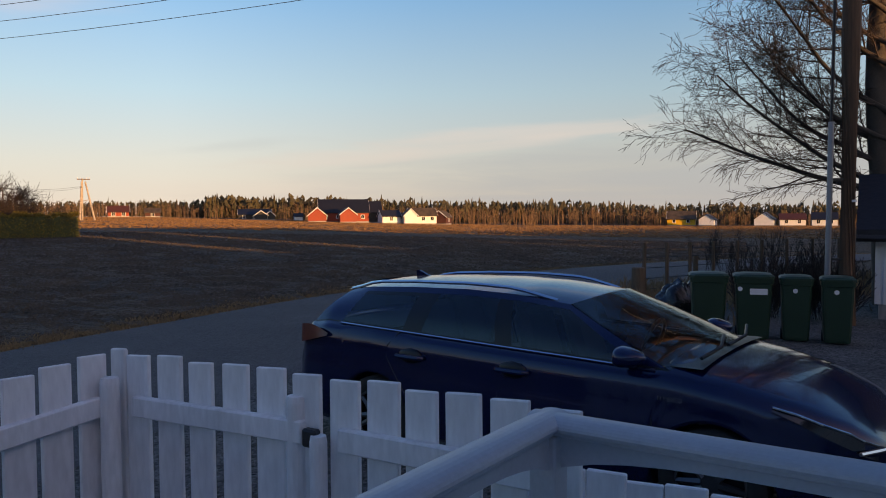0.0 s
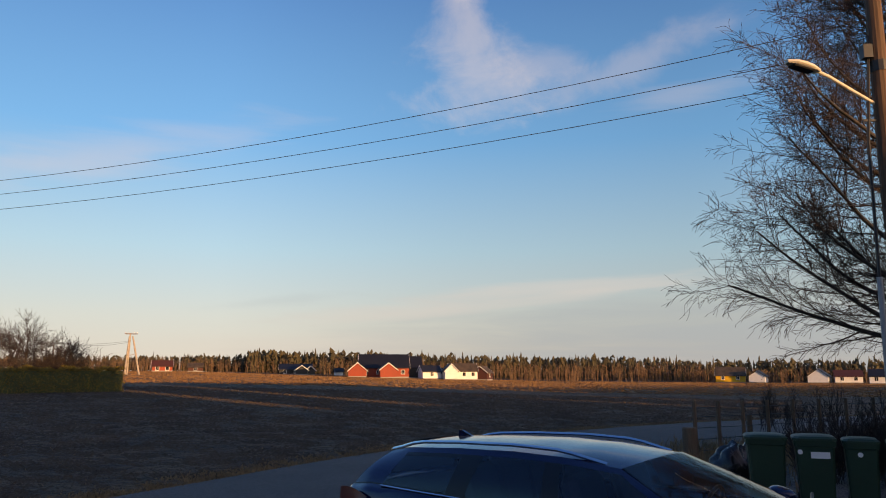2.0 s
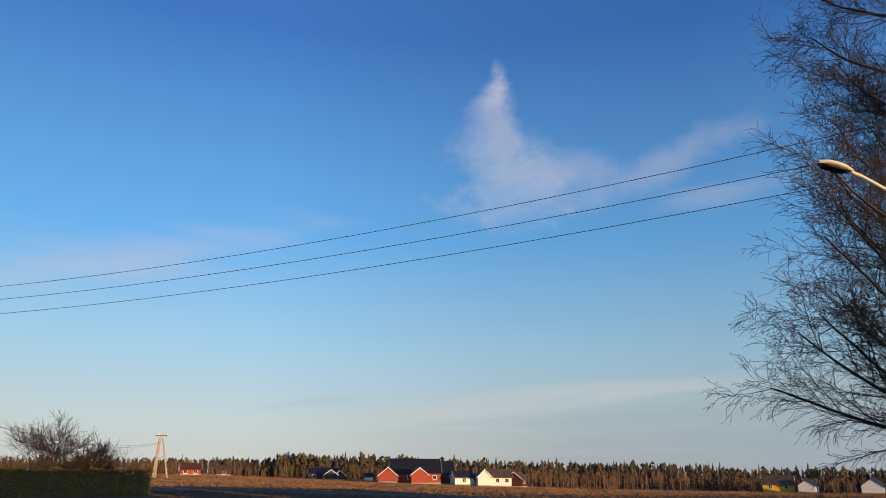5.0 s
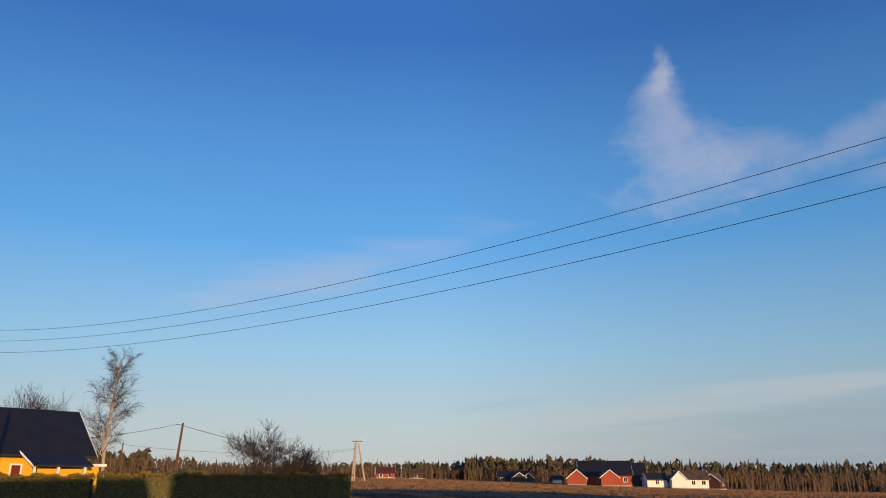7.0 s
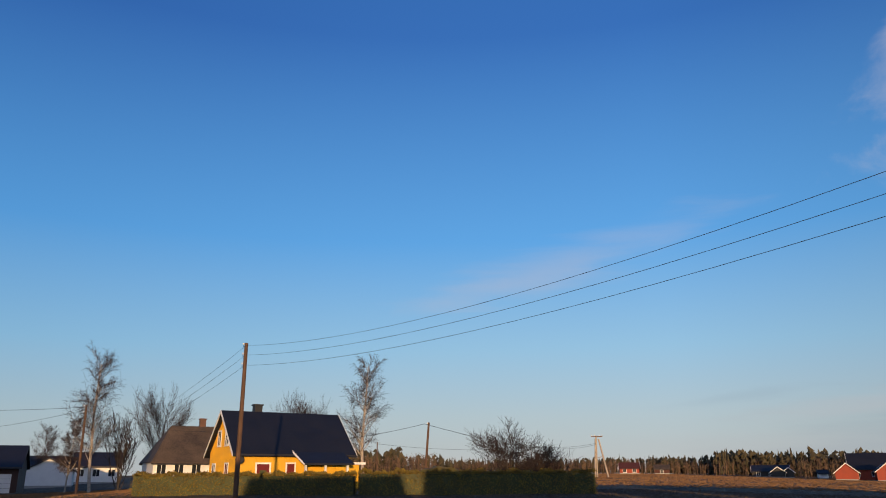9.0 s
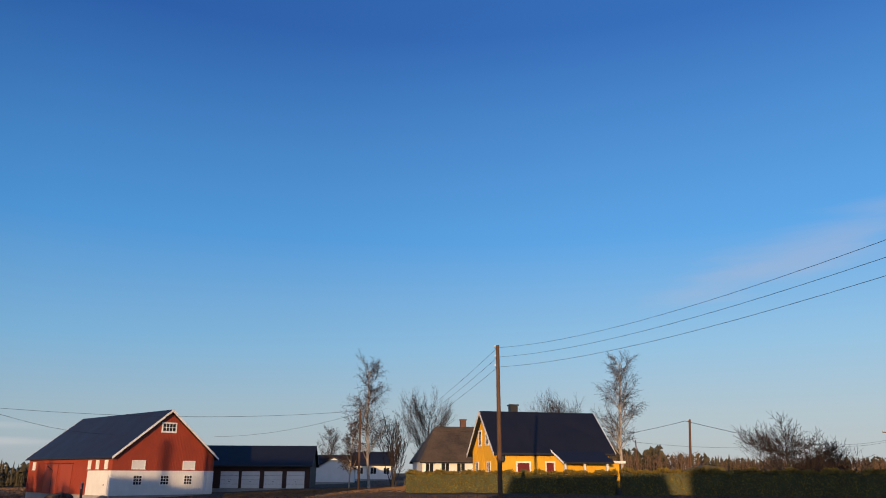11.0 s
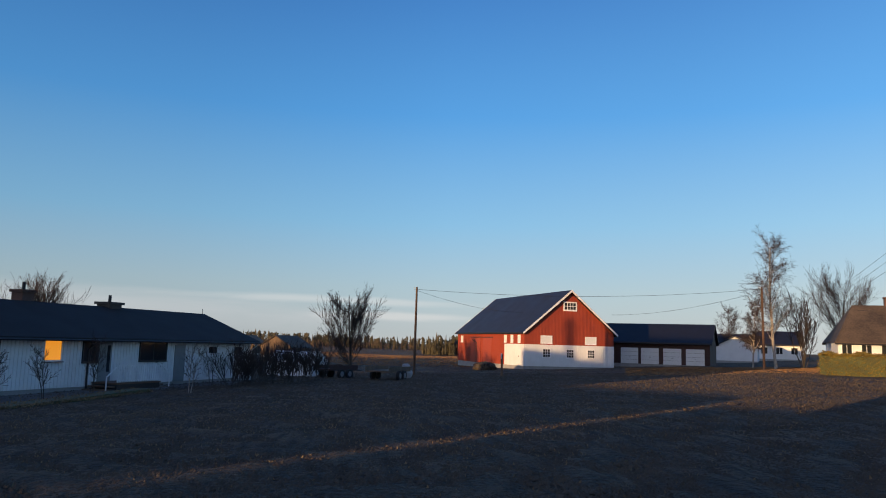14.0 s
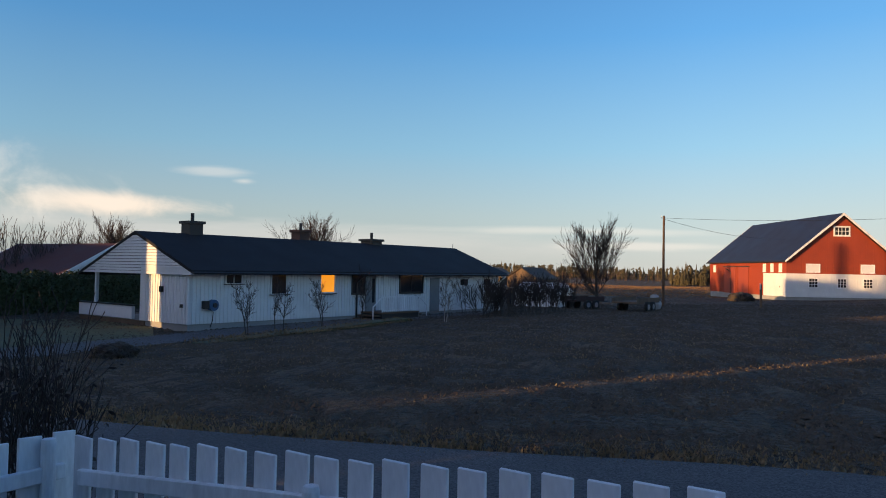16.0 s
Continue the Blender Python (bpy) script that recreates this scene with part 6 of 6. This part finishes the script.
def loft(rows, close=False):
    bm = bmesh.new()
    g = [[bm.verts.new(p) for p in r] for r in rows]
    for a, b in zip(g, g[1:]):
        for k in range(len(a) - 1):
            try:
                bm.faces.new((a[k], a[k + 1], b[k + 1], b[k]))
            except ValueError:
                pass
    bmesh.ops.remove_doubles(bm, verts=bm.verts, dist=0.0005)
    bmesh.ops.recalc_face_normals(bm, faces=bm.faces)
    return bm


def body_shell():
    xs = sorted(set([round(-2.36 + 0.04 * k, 3) for k in range(116)] + [2.24, -2.36, -1.68, -0.92, 0.92, 1.68]))
    xs = [x for x in xs if x <= 2.24]
    rows = []
    prof = ((0.0, 0.955), (0.08, 0.985), (0.25, 1.0), (0.45, 1.0), (0.62, 0.992), (0.72, 0.975), (0.82, 0.985), (0.92, 0.965), (1.0, 0.925))
    for x in xs:
        lo, hi, hw = car_low(x), car_edge(x), car_half(x)
        side = []
        for t, w in prof:
            z = lo + (hi - lo) * t
            side.append((hw * ip((z - 0.2) / (hi - 0.2), [a for a, _ in prof], [b for _, b in prof]), z))
        ring = [(x, 0, lo)] + [(x, -y, z) for y, z in side]
        if x > 0.98:
            crown = 0.055 * min(1, (2.24 - x) / 0.4)
            ring += [(x, -hw * 0.8, hi + 0.02 * min(1, (2.24 - x) / .4)), (x, -hw * 0.68, hi + crown * 0.72), (x, -hw * 0.35, hi + crown), (x, 0, hi + crown * 1.05)]
        elif x < -2.04:
            ring += [(x, -hw * 0.8, hi), (x, -hw * 0.68, hi), (x, -hw * 0.35, hi), (x, 0, hi)]
        else:
            hw2 = hw * 0.90
            ring += [(x, -hw2, hi - 0.01), (x, -hw2, hi - 0.02), (x, -hw2, hi - 0.03), (x, -hw2, hi - 0.035)]
        rows.append(ring)
    bm = bmesh.new()
    for s in (1, -1):
        g = [[bm.verts.new((p[0], p[1] * s, p[2])) for p in r] for r in rows]
        for a, b in zip(g, g[1:]):
            for k in range(len(a) - 1):
                bm.faces.new((a[k], a[k + 1], b[k + 1], b[k]))
        bm.faces.new(g[0])
        bm.faces.new(g[-1])
    bmesh.ops.remove_doubles(bm, verts=bm.verts, dist=0.001)
    bmesh.ops.recalc_face_normals(bm, faces=bm.faces)
    return bm


body = part("body", body_shell(), M["paint"], CAR, smooth=True)


def xr(v):
    return -2.06 + 0.24 * v


def xf(v):
    return 1.06 - 0.80 * v


def cabin(x, v, out=0.0):
    """A place on the cabin's right side: v 0 at the belt, 1 at the roof's edge."""
    s = (x - xr(v)) / (xf(v) - xr(v))
    zb, zr_ = car_edge(x) - 0.005, ip(s, (0, .12, .35, .6, .8, 1), (1.27, 1.31, 1.335, 1.345, 1.33, 1.28))
    yb, yr_ = car_half(x) * 0.925, ip(s, (0, .15, .5, .85, 1), (0.53, 0.575, 0.61, 0.60, 0.565))
    y = yb + (yr_ - yb) * v + 0.035 * math.sin(math.pi * v)
    return x, -(y + out), zb + (zr_ - zb) * v


def side_panel(bl, br, tl, tr, v0, v1, out, s=1, n=10, m=7):
    rows = []
    for j in range(m + 1):
        t = j / m
        v = v0 + (v1 - v0) * t
        a, b = bl + (tl - bl) * t, br + (tr - br) * t
        row = []
        for k in range(n + 1):
            p = cabin(a + (b - a) * k / n, v, out)
            row.append((p[0], p[1] * s, p[2]))
        rows.append(row)
    return loft(rows)


SIDE = (("quarter_window", (-1.70, -1.05, -1.60, -0.99), 0.06, 0.80), ("rear_window_glass", (-0.87, -0.21, -0.80, -0.27), 0.05, 0.88), ("front_window_glass", (-0.07, 0.84, -0.15, 0.28), 0.05, 0.88))
for s in (1, -1):
    for nm, (bl, br, tl, tr), v0, v1 in SIDE:
        part(nm, side_panel(bl, br, tl, tr, v0, v1, 0.0, s), M["car_glass"], CAR, smooth=True)
    fill = (("pillar", (-1.05, -0.87, -0.99, -0.80), 0.05, 0.88, "plastic"), ("pillar", (-0.21, -0.07, -0.27, -0.15), 0.05, 0.88, "plastic"),
            ("front_pillar", (0.84, 1.06 - 0.04, 0.28, 1.06 - 0.80 * 0.88), 0.05, 0.88, "paint"), ("rear_pillar", (xr(.05), -1.70, xr(.88), -1.57), 0.05, 0.88, "paint"),
            ("quarter_frame", (-1.60, -0.99, -1.57, -0.985), 0.80, 0.88, "plastic"),
            ("roof_edge", (xr(.88), xf(.88), xr(1), xf(1)), 0.88, 1.0, "paint"), ("belt_frame", (xr(0), xf(0), xr(.06), xf(.06)), 0.0, 0.055, "plastic"))
    for nm, (bl, br, tl, tr), v0, v1, mt in fill:
        part(nm, side_panel(bl, br, tl, tr, v0, v1, 0.001 if mt == "plastic" else 0.0, s, n=24 if "roof" in nm or "belt" in nm else 8), M[mt], CAR, smooth=True)
    strip = [cabin(xr(0) + 0.35 + (0.95 - xr(0) - 0.35) * k / 24, 0.0, 0.004) for k in range(25)]
    part("belt_trim", tube([(p[0], p[1] * s, p[2] + 0.004) for p in strip], 0.008, 6), M["chrome"], CAR, "thin chrome strip")
    rail = []
    for k in range(17):
        t = k / 16
        p = cabin(-1.85 + 2.0 * t, 1.0, -0.035)
        rail.append((p[0], p[1] * s, p[2] + 0.035 * min(1, 6 * t, 6 * (1 - t)) + 0.005))
    part("roof_rail", tube(rail, 0.014, 8), M["chrome"], CAR, "silver roof rail")

# roof, windscreen, tailgate
rows, screen, hatch, hglass = [], [], [], []
for k in range(21):
    x = xr(1) + (xf(1) - xr(1)) * k / 20
    p = cabin(x, 1.0)
    rows.append([(x + 0.10 * (k / 20) ** 4 * (1 - u * u), p[1] * -u, p[2] + 0.052 * (1 - u * u)) for u in [-1 + j / 6 for j in range(13)]])
part("roof", loft(rows), M["paint"], CAR, smooth=True)
for k in range(9):
    v = k / 8
    p = cabin(xf(v) + 0.0, v)
    screen.append([(p[0] + (0.17 - 0.07 * v) * (1 - u * u), p[1] * -u, p[2] + (0.02 + 0.042 * v) * (1 - u * u)) for u in [-0.985 + j * 1.97 / 12 for j in range(13)]])
part("windscreen", loft(screen), M["car_glass"], CAR, smooth=True)
for k in range(5):
    v = 1 - k / 4
    p = cabin(xr(v), v)
    hatch.append([(p[0] - 0.05 * (1 - u * u), p[1] * -u, p[2] + 0.06 * v * (1 - u * u)) for u in [-1 + j / 5 for j in range(11)]])
part("tailgate_glass", loft(hatch), M["car_glass"], CAR, smooth=True)
part("spoiler", loft([[(xr(1) + 0.14 - 0.18 * t, y, 1.29 - 0.02 * t + 0.05 * (1 - (y / .55) ** 2)) for y in (-.53, -.3, 0, .3, .53)] for t in (0, .5, 1)]), M["paint"], CAR, smooth=True)
part("aerial_fin", prism([(-0.11, 0), (0.11, 0), (0.02, 0.02), (-0.08, 0.062), (-0.11, 0.06)], 0.03, pose(-1.42, -0.015, 1.355)), M["paint"], CAR)
part("cowl", loft([[(x, y, 0.965 + 0.03 * (1 - (y / .75) ** 2)) for y in (-.74, -.4, 0, .4, .74)] for x in (0.9, 1.22)]), M["plastic"], CAR)
for y0 in (-0.55, 0.05):
    part("wiper", tube([(1.16, y0 - 0.02, 1.0), (1.19, y0 + 0.3, 1.03), (1.12, y0 + 0.6, 1.06)], 0.012, 5), M["plastic"], CAR)

# lamps, mirrors, handles, seams
for s in (1, -1):
    hl = []
    for k in range(9):
        x = 1.63 + 0.5 * k / 8
        hw, e = car_half(x), car_edge(x)
        w = 0.012 + 0.06 * min(1, k / 6)
        hl.append([(x, -s * (hw * ip(t, (0, 1), (0.99, 0.955)) + 0.004), e - 0.03 - w + w * t) for t in (0, .33, .66, 1)])
    lamp = part("headlight", loft(hl), M["lens"], CAR, "clear headlight", True)
    part("daylight_strip", tube([(r[-1][0], r[-1][1] - 0.004 * s, r[-1][2] + 0.008) for r in hl], 0.007, 5), M["chrome"], lamp)
    tl = []
    for k in range(7):
        x = -2.21 + 0.40 * k / 6
        hw = car_half(x)
        h = 0.135 * (1 - (k / 6) ** 2.0) + 0.02
        tl.append([(x, -s * (hw * ip(t, (0, 1), (1.0, 0.985)) + 0.014), 0.815 + 0.10 * k / 6 + h * t) for t in (0, .33, .66, 1)])
    part("tail_light", loft(tl), M["red_lamp"], CAR, "red tail light", True)
    mir = bmesh.new()
    bmesh.ops.create_icosphere(mir, subdivisions=3, radius=1)
    for v in mir.verts:
        v.co = Vector((0.14 * v.co.x * (1 if v.co.x > 0 else 0.5), 0.10 * v.co.y, 0.066 * math.copysign(abs(v.co.z) ** 0.7, v.co.z) * (1.0 - 0.3 * max(0, v.co.x))))
    bmesh.ops.translate(mir, vec=(0.80, -0.935 * s, 1.03 if s > 0 else 0.99), verts=mir.verts)
    mm = part("mirror", mir, M["paint"], CAR, smooth=True)
    part("mirror_foot", boxes((0.76, -0.93 * s, 0.965, 0.86, -0.80 * s, 1.0), bevel=0.01), M["plastic"], mm)
    for hx in (-0.93, -0.03):
        y = -car_half(hx) * 0.985 * s
        cup = bmesh.new()
        bmesh.ops.create_icosphere(cup, subdivisions=2, radius=1, matrix=Matrix.Translation((hx, y, 0.84)) @ Matrix.Diagonal((0.115, 0.022, 0.058, 1)))
        hd = part("door_handle", tube([(hx - 0.125, y - 0.012 * s, 0.832), (hx - 0.1, y - 0.042 * s, 0.836), (hx + 0.1, y - 0.042 * s, 0.836), (hx + 0.125, y - 0.012 * s, 0.832)], 0.019, 8), M["paint"], CAR)
        part("handle_cup", cup, M["plastic"], hd, smooth=True)
    for pts in ([(-1.07, 1.0), (-1.16, 0.9), (-1.17, 0.8), (-1.08, 0.68), (-0.98, 0.55)], [(-0.16, 0.97), (-0.15, 0.6), (-0.16, 0.3)], [(0.95, 0.94), (0.95, 0.6), (0.90, 0.35)]):
        seam = []
        for x, z in pts:
            lo, hi = car_low(x), car_edge(x)
            t = (z - 0.2) / (hi - 0.2)
            w = ip(t, (0, .08, .25, .45, .62, .72, .82, .92, 1), (.955, .985, 1, 1, .992, .975, .985, .965, .925))
            seam.append((x, -s * (car_half(x) * w + 0.0005), z))
        part("door_seam", tube(seam, 0.006, 4), M["plastic"], CAR)
    part("sill_trim", tube([(-0.9, -0.862 * s, 0.22), (0.9, -0.862 * s, 0.21)], 0.03, 8), M["plastic"], CAR)
    for wx in (-1.30, 1.30):
        prof = [(0.205, -0.08), (0.225, -0.095), (0.29, -0.10), (0.316, -0.08), (0.318, 0.0), (0.316, 0.08), (0.29, 0.1), (0.225, 0.095), (0.205, 0.08)]
        tyre = loft([[(wx + r * math.cos(a), -s * (0.76 - w), 0.318 + r * math.sin(a)) for r, w in prof] for a in [2 * math.pi * k / 36 for k in range(37)]])
        wheel = part("wheel", tyre, M["rubber"], CAR, "black tyre on alloy rim", True)
        rim = bmesh.new()
        for k in range(10):
            a = 2 * math.pi * k / 10
            da = 0.1 if k % 2 else -0.1
            p0 = (wx + 0.05 * math.cos(a), -s * 0.84, 0.318 + 0.05 * math.sin(a))
            p1 = (wx + 0.205 * math.cos(a + da), -s * 0.832, 0.318 + 0.205 * math.sin(a + da))
            tube([p0, p1], [0.026, 0.017], 5, rim)
        ring = [(wx + 0.208 * math.cos(2 * math.pi * k / 32), -s * 0.835, 0.318 + 0.208 * math.sin(2 * math.pi * k / 32)) for k in range(33)]
        tube(ring, 0.013, 6, rim)
        tube([(wx, -s * 0.80, 0.318), (wx, -s * 0.85, 0.318)], 0.055, 14, rim)
        part("rim", rim, M["rim"], wheel, "grey spoked alloy rim")
        part("brake_disc", tube([(wx, -s * 0.70, 0.318), (wx, -s * 0.76, 0.318)], 0.19, 24), M["dark"], wheel)

part("front_grille", loft([[(2.13 + 0.10 * (1 - (y / .62) ** 2), y, z) for y in (-.6, -.4, -.2, 0, .2, .4, .6)] for z in (0.34, 0.42, 0.5)]), M["plastic"], CAR)
part("bumper_trim", tube([(2.06, -0.72, 0.60), (2.2, -0.4, 0.585), (2.25, 0, 0.58), (2.2, 0.4, 0.585), (2.06, 0.72, 0.60)], 0.012, 6), M["chrome"], CAR)
part("number_plate", boxes((2.24, -0.26, 0.40, 2.262, 0.26, 0.51)), M["sign"], CAR)
badge = bpy.data.curves.new("badge", "FONT")
badge.body, badge.size, badge.extrude, badge.space_character = "HYBRID", 0.04, 0.002, 1.15
badge.materials.append(M["chrome"])
bo = new("badge", badge)
bo.parent = CAR
bo.matrix_basis = pose(0.985, -car_half(1.04) * 0.985 - 0.004, 0.775, 90, 0, 0)
bo["label"] = "chrome lettering"

# inside
part("cabin_floor", boxes((-1.9, -0.72, 0.45, 1.0, 0.72, 0.55)), M["interior"], CAR)
part("dashboard", boxes((0.55, -0.72, 0.55, 1.05, 0.72, 0.93), bevel=0.06), M["interior"], CAR)
part("load_cover", boxes((-2.1, -0.62, 0.95, -1.35, 0.62, 0.98)), M["interior"], CAR)
for x, ys in ((0.05, (-0.37, 0.37)), (-0.85, (-0.42, 0, 0.42))):
    for y in ys:
        seat = part("seat", boxes((x - 0.05, y - 0.24, 0.55, x + 0.45, y + 0.24, 0.75), bevel=0.05), M["interior"], CAR)
        bm = boxes((-0.07, y - 0.23, 0, 0.07, y + 0.23, 0.55), bevel=0.05)
        bmesh.ops.transform(bm, matrix=pose(x - 0.06, 0, 0.68, 0, -16, 0), verts=bm.verts)
        part("backrest", bm, M["interior"], seat)
        bm = boxes((-0.05, y - 0.13, 0.0, 0.05, y + 0.13, 0.19), bevel=0.045)
        bmesh.ops.transform(bm, matrix=pose(x - 0.24, 0, 1.15 if x > 0 else 1.10, 0, -10, 0), verts=bm.verts)
        part("headrest", bm, M["interior"], seat)
wheel_ring = [(0.50 + 0.06 * math.cos(2 * math.pi * k / 24), 0.37 + 0.18 * math.sin(2 * math.pi * k / 24), 0.93 + 0.16 * math.cos(2 * math.pi * k / 24)) for k in range(25)]
part("steering_wheel", tube(wheel_ring, 0.015, 6), M["plastic"], CAR)


# ---- stubble and clods ----
def stubble(spans, n, h, w, mat, seed, label):
    """Upright straw tufts; spans: bearing from, to, range from, to."""
    g = random.Random(seed)
    verts, faces = [], []
    for a0, a1, r0, r1, share in spans:
        for _ in range(int(n * share)):
            x, y = polar(g.uniform(a0, a1), math.sqrt(g.uniform(r0 * r0, r1 * r1)))
            if math.hypot(x, y) < 45 and road_side(x, y) < 0.5:
                continue
            z, a, hh, ww = land(x, y) - 0.02, g.uniform(0, 3.14), h * g.uniform(0.5, 1.3), w * g.uniform(0.5, 1.3)
            b = len(verts)
            dx, dy, lx, ly = ww * math.cos(a), ww * math.sin(a), g.gauss(0, .4) * hh, g.gauss(0, .4) * hh
            verts += [(x - dx, y - dy, z), (x + dx, y + dy, z), (x + lx + dx * .5, y + ly + dy * .5, z + hh), (x + lx - dx * .6, y + ly - dy * .6, z + hh * .8)]
            faces.append((b, b + 1, b + 2, b + 3))
    me = bpy.data.meshes.new("stubble")
    me.from_pydata(verts, [], faces)
    me.materials.append(mat)
    return tagged(new("stubble", me), label, "stubble", kind="stuff")


# upright blades added to catch low sun and brighten the far tilled soil
stubble(((-30, 26, 92, 330, 0.75), (58, 71, 66, 100, 0.06), (71, 98, 105, 300, 0.19)), 150000, 0.075, 0.26, M["stubble"], 5, "straw-coloured stubble added so the far fields catch the sun")


def clods(spans, n, mat, seed, label):
    """Rough broken lumps of soil, larger further off where only the large ones show."""
    g = random.Random(seed)
    verts, faces = [], []
    for a0, a1, r0, r1, share in spans:
        for _ in range(int(n * share)):
            r = r0 * (r1 / r0) ** g.random()
            x, y = polar(g.uniform(a0, a1), r)
            if road_side(x, y) < 0.5:
                continue
            s = (0.019 + 0.0013 * r) * g.uniform(0.4, 1.5)
            z, a, b = land(x, y) - 0.01, g.uniform(0, 6.28), len(verts)
            for k in range(5):
                t = a + 2 * math.pi * k / 5
                q = s * g.uniform(0.7, 1.3)
                verts.append((x + q * math.cos(t) * 1.3, y + q * math.sin(t), z))
            verts.append((x + g.gauss(0, .3) * s, y + g.gauss(0, .3) * s, z + s * g.uniform(0.45, 0.9)))
            faces += [(b + k, b + (k + 1) % 5, b + 5) for k in range(5)]
    me = bpy.data.meshes.new("clods")
    me.from_pydata(verts, [], faces)
    me.materials.append(mat)
    return tagged(new("clods", me), label, "soil", kind="stuff")


clods(((-22, 34, 11, 75, 0.34), (34, 58, 11, 56, 0.16), (58, 132, 8.5, 75, 0.50)), 210000, M["clod"], 6, "broken brown soil clods over the ploughed field")


# ---- yard of the barn ----
def trailer(m, L, W, deck_mat, label):
    t = thing("flat_trailer", m, label, "trailer", "trailers by the lane")
    part("flatbed", boxes((-L / 2, -W / 2, 0.62, L / 2, W / 2, 0.74), bevel=0.01), deck_mat, t)
    for s in (-1, 1):
        part("side_board", boxes((-L / 2, s * W / 2 - 0.02, 0.74, L / 2, s * W / 2 + 0.02, 1.0)), deck_mat, t)
        for x in (-0.45, 0.45):
            w = part("wheel", tube([(x, s * (W / 2 + 0.02), 0.36), (x, s * (W / 2 + 0.22), 0.36)], 0.36, 16), M["rubber"], t)
            part("rim", tube([(x, s * (W / 2 + 0.2), 0.36), (x, s * (W / 2 + 0.23), 0.36)], 0.2, 12), M["steel"], w)
    part("drawbar", tube([(L / 2, -0.4, 0.62), (L / 2 + 1.4, 0, 0.55)], 0.05, 6), M["dark"], t)
    part("drawbar", tube([(L / 2, 0.4, 0.62), (L / 2 + 1.4, 0, 0.55)], 0.05, 6), M["dark"], t)
    return t


trailer(spot(88.7, 58, 155), 4.2, 1.9, M["wood"], "dark wooden flatbed trailer with low side boards")
trailer(spot(92.6, 60, 140), 3.2, 1.7, M["darkred"], "small rusty red trailer beside the fruit tree")
tp = thing("tarpaulin_shelter", spot(95.4, 64, 160), "small pale tarpaulin shelter behind the shrubs", "shelter")
part("cover", prism([(-1.6, 0), (-1.5, 1.3), (0, 2.0), (1.5, 1.3), (1.6, 0)], 4.0, pose(0, -2, 0)), M["sign"], tp)
mp_ = thing("marker_post", spot(80.2, 66), "short dark wooden marker post with a notice", "post")
part("shaft", boxes((-0.1, -0.08, -0.1, 0.1, 0.08, 1.9)), M["wood"], mp_)
part("notice", boxes((0.02, -0.1, 1.5, 0.4, -0.08, 2.0)), M["sign"], mp_)
lump("earth_heap", spot(81.4, 90), (2.2, 1.4, 0.7), M["soil"], "low heap of dry pale earth by the barn", "earth heap", 21, 0.25)
lump("garden_boulder", spot(87.4, 62), (0.6, 0.5, 0.9), M["concrete"], "rough grey boulder by the pole", "boulder", 22, 0.25)
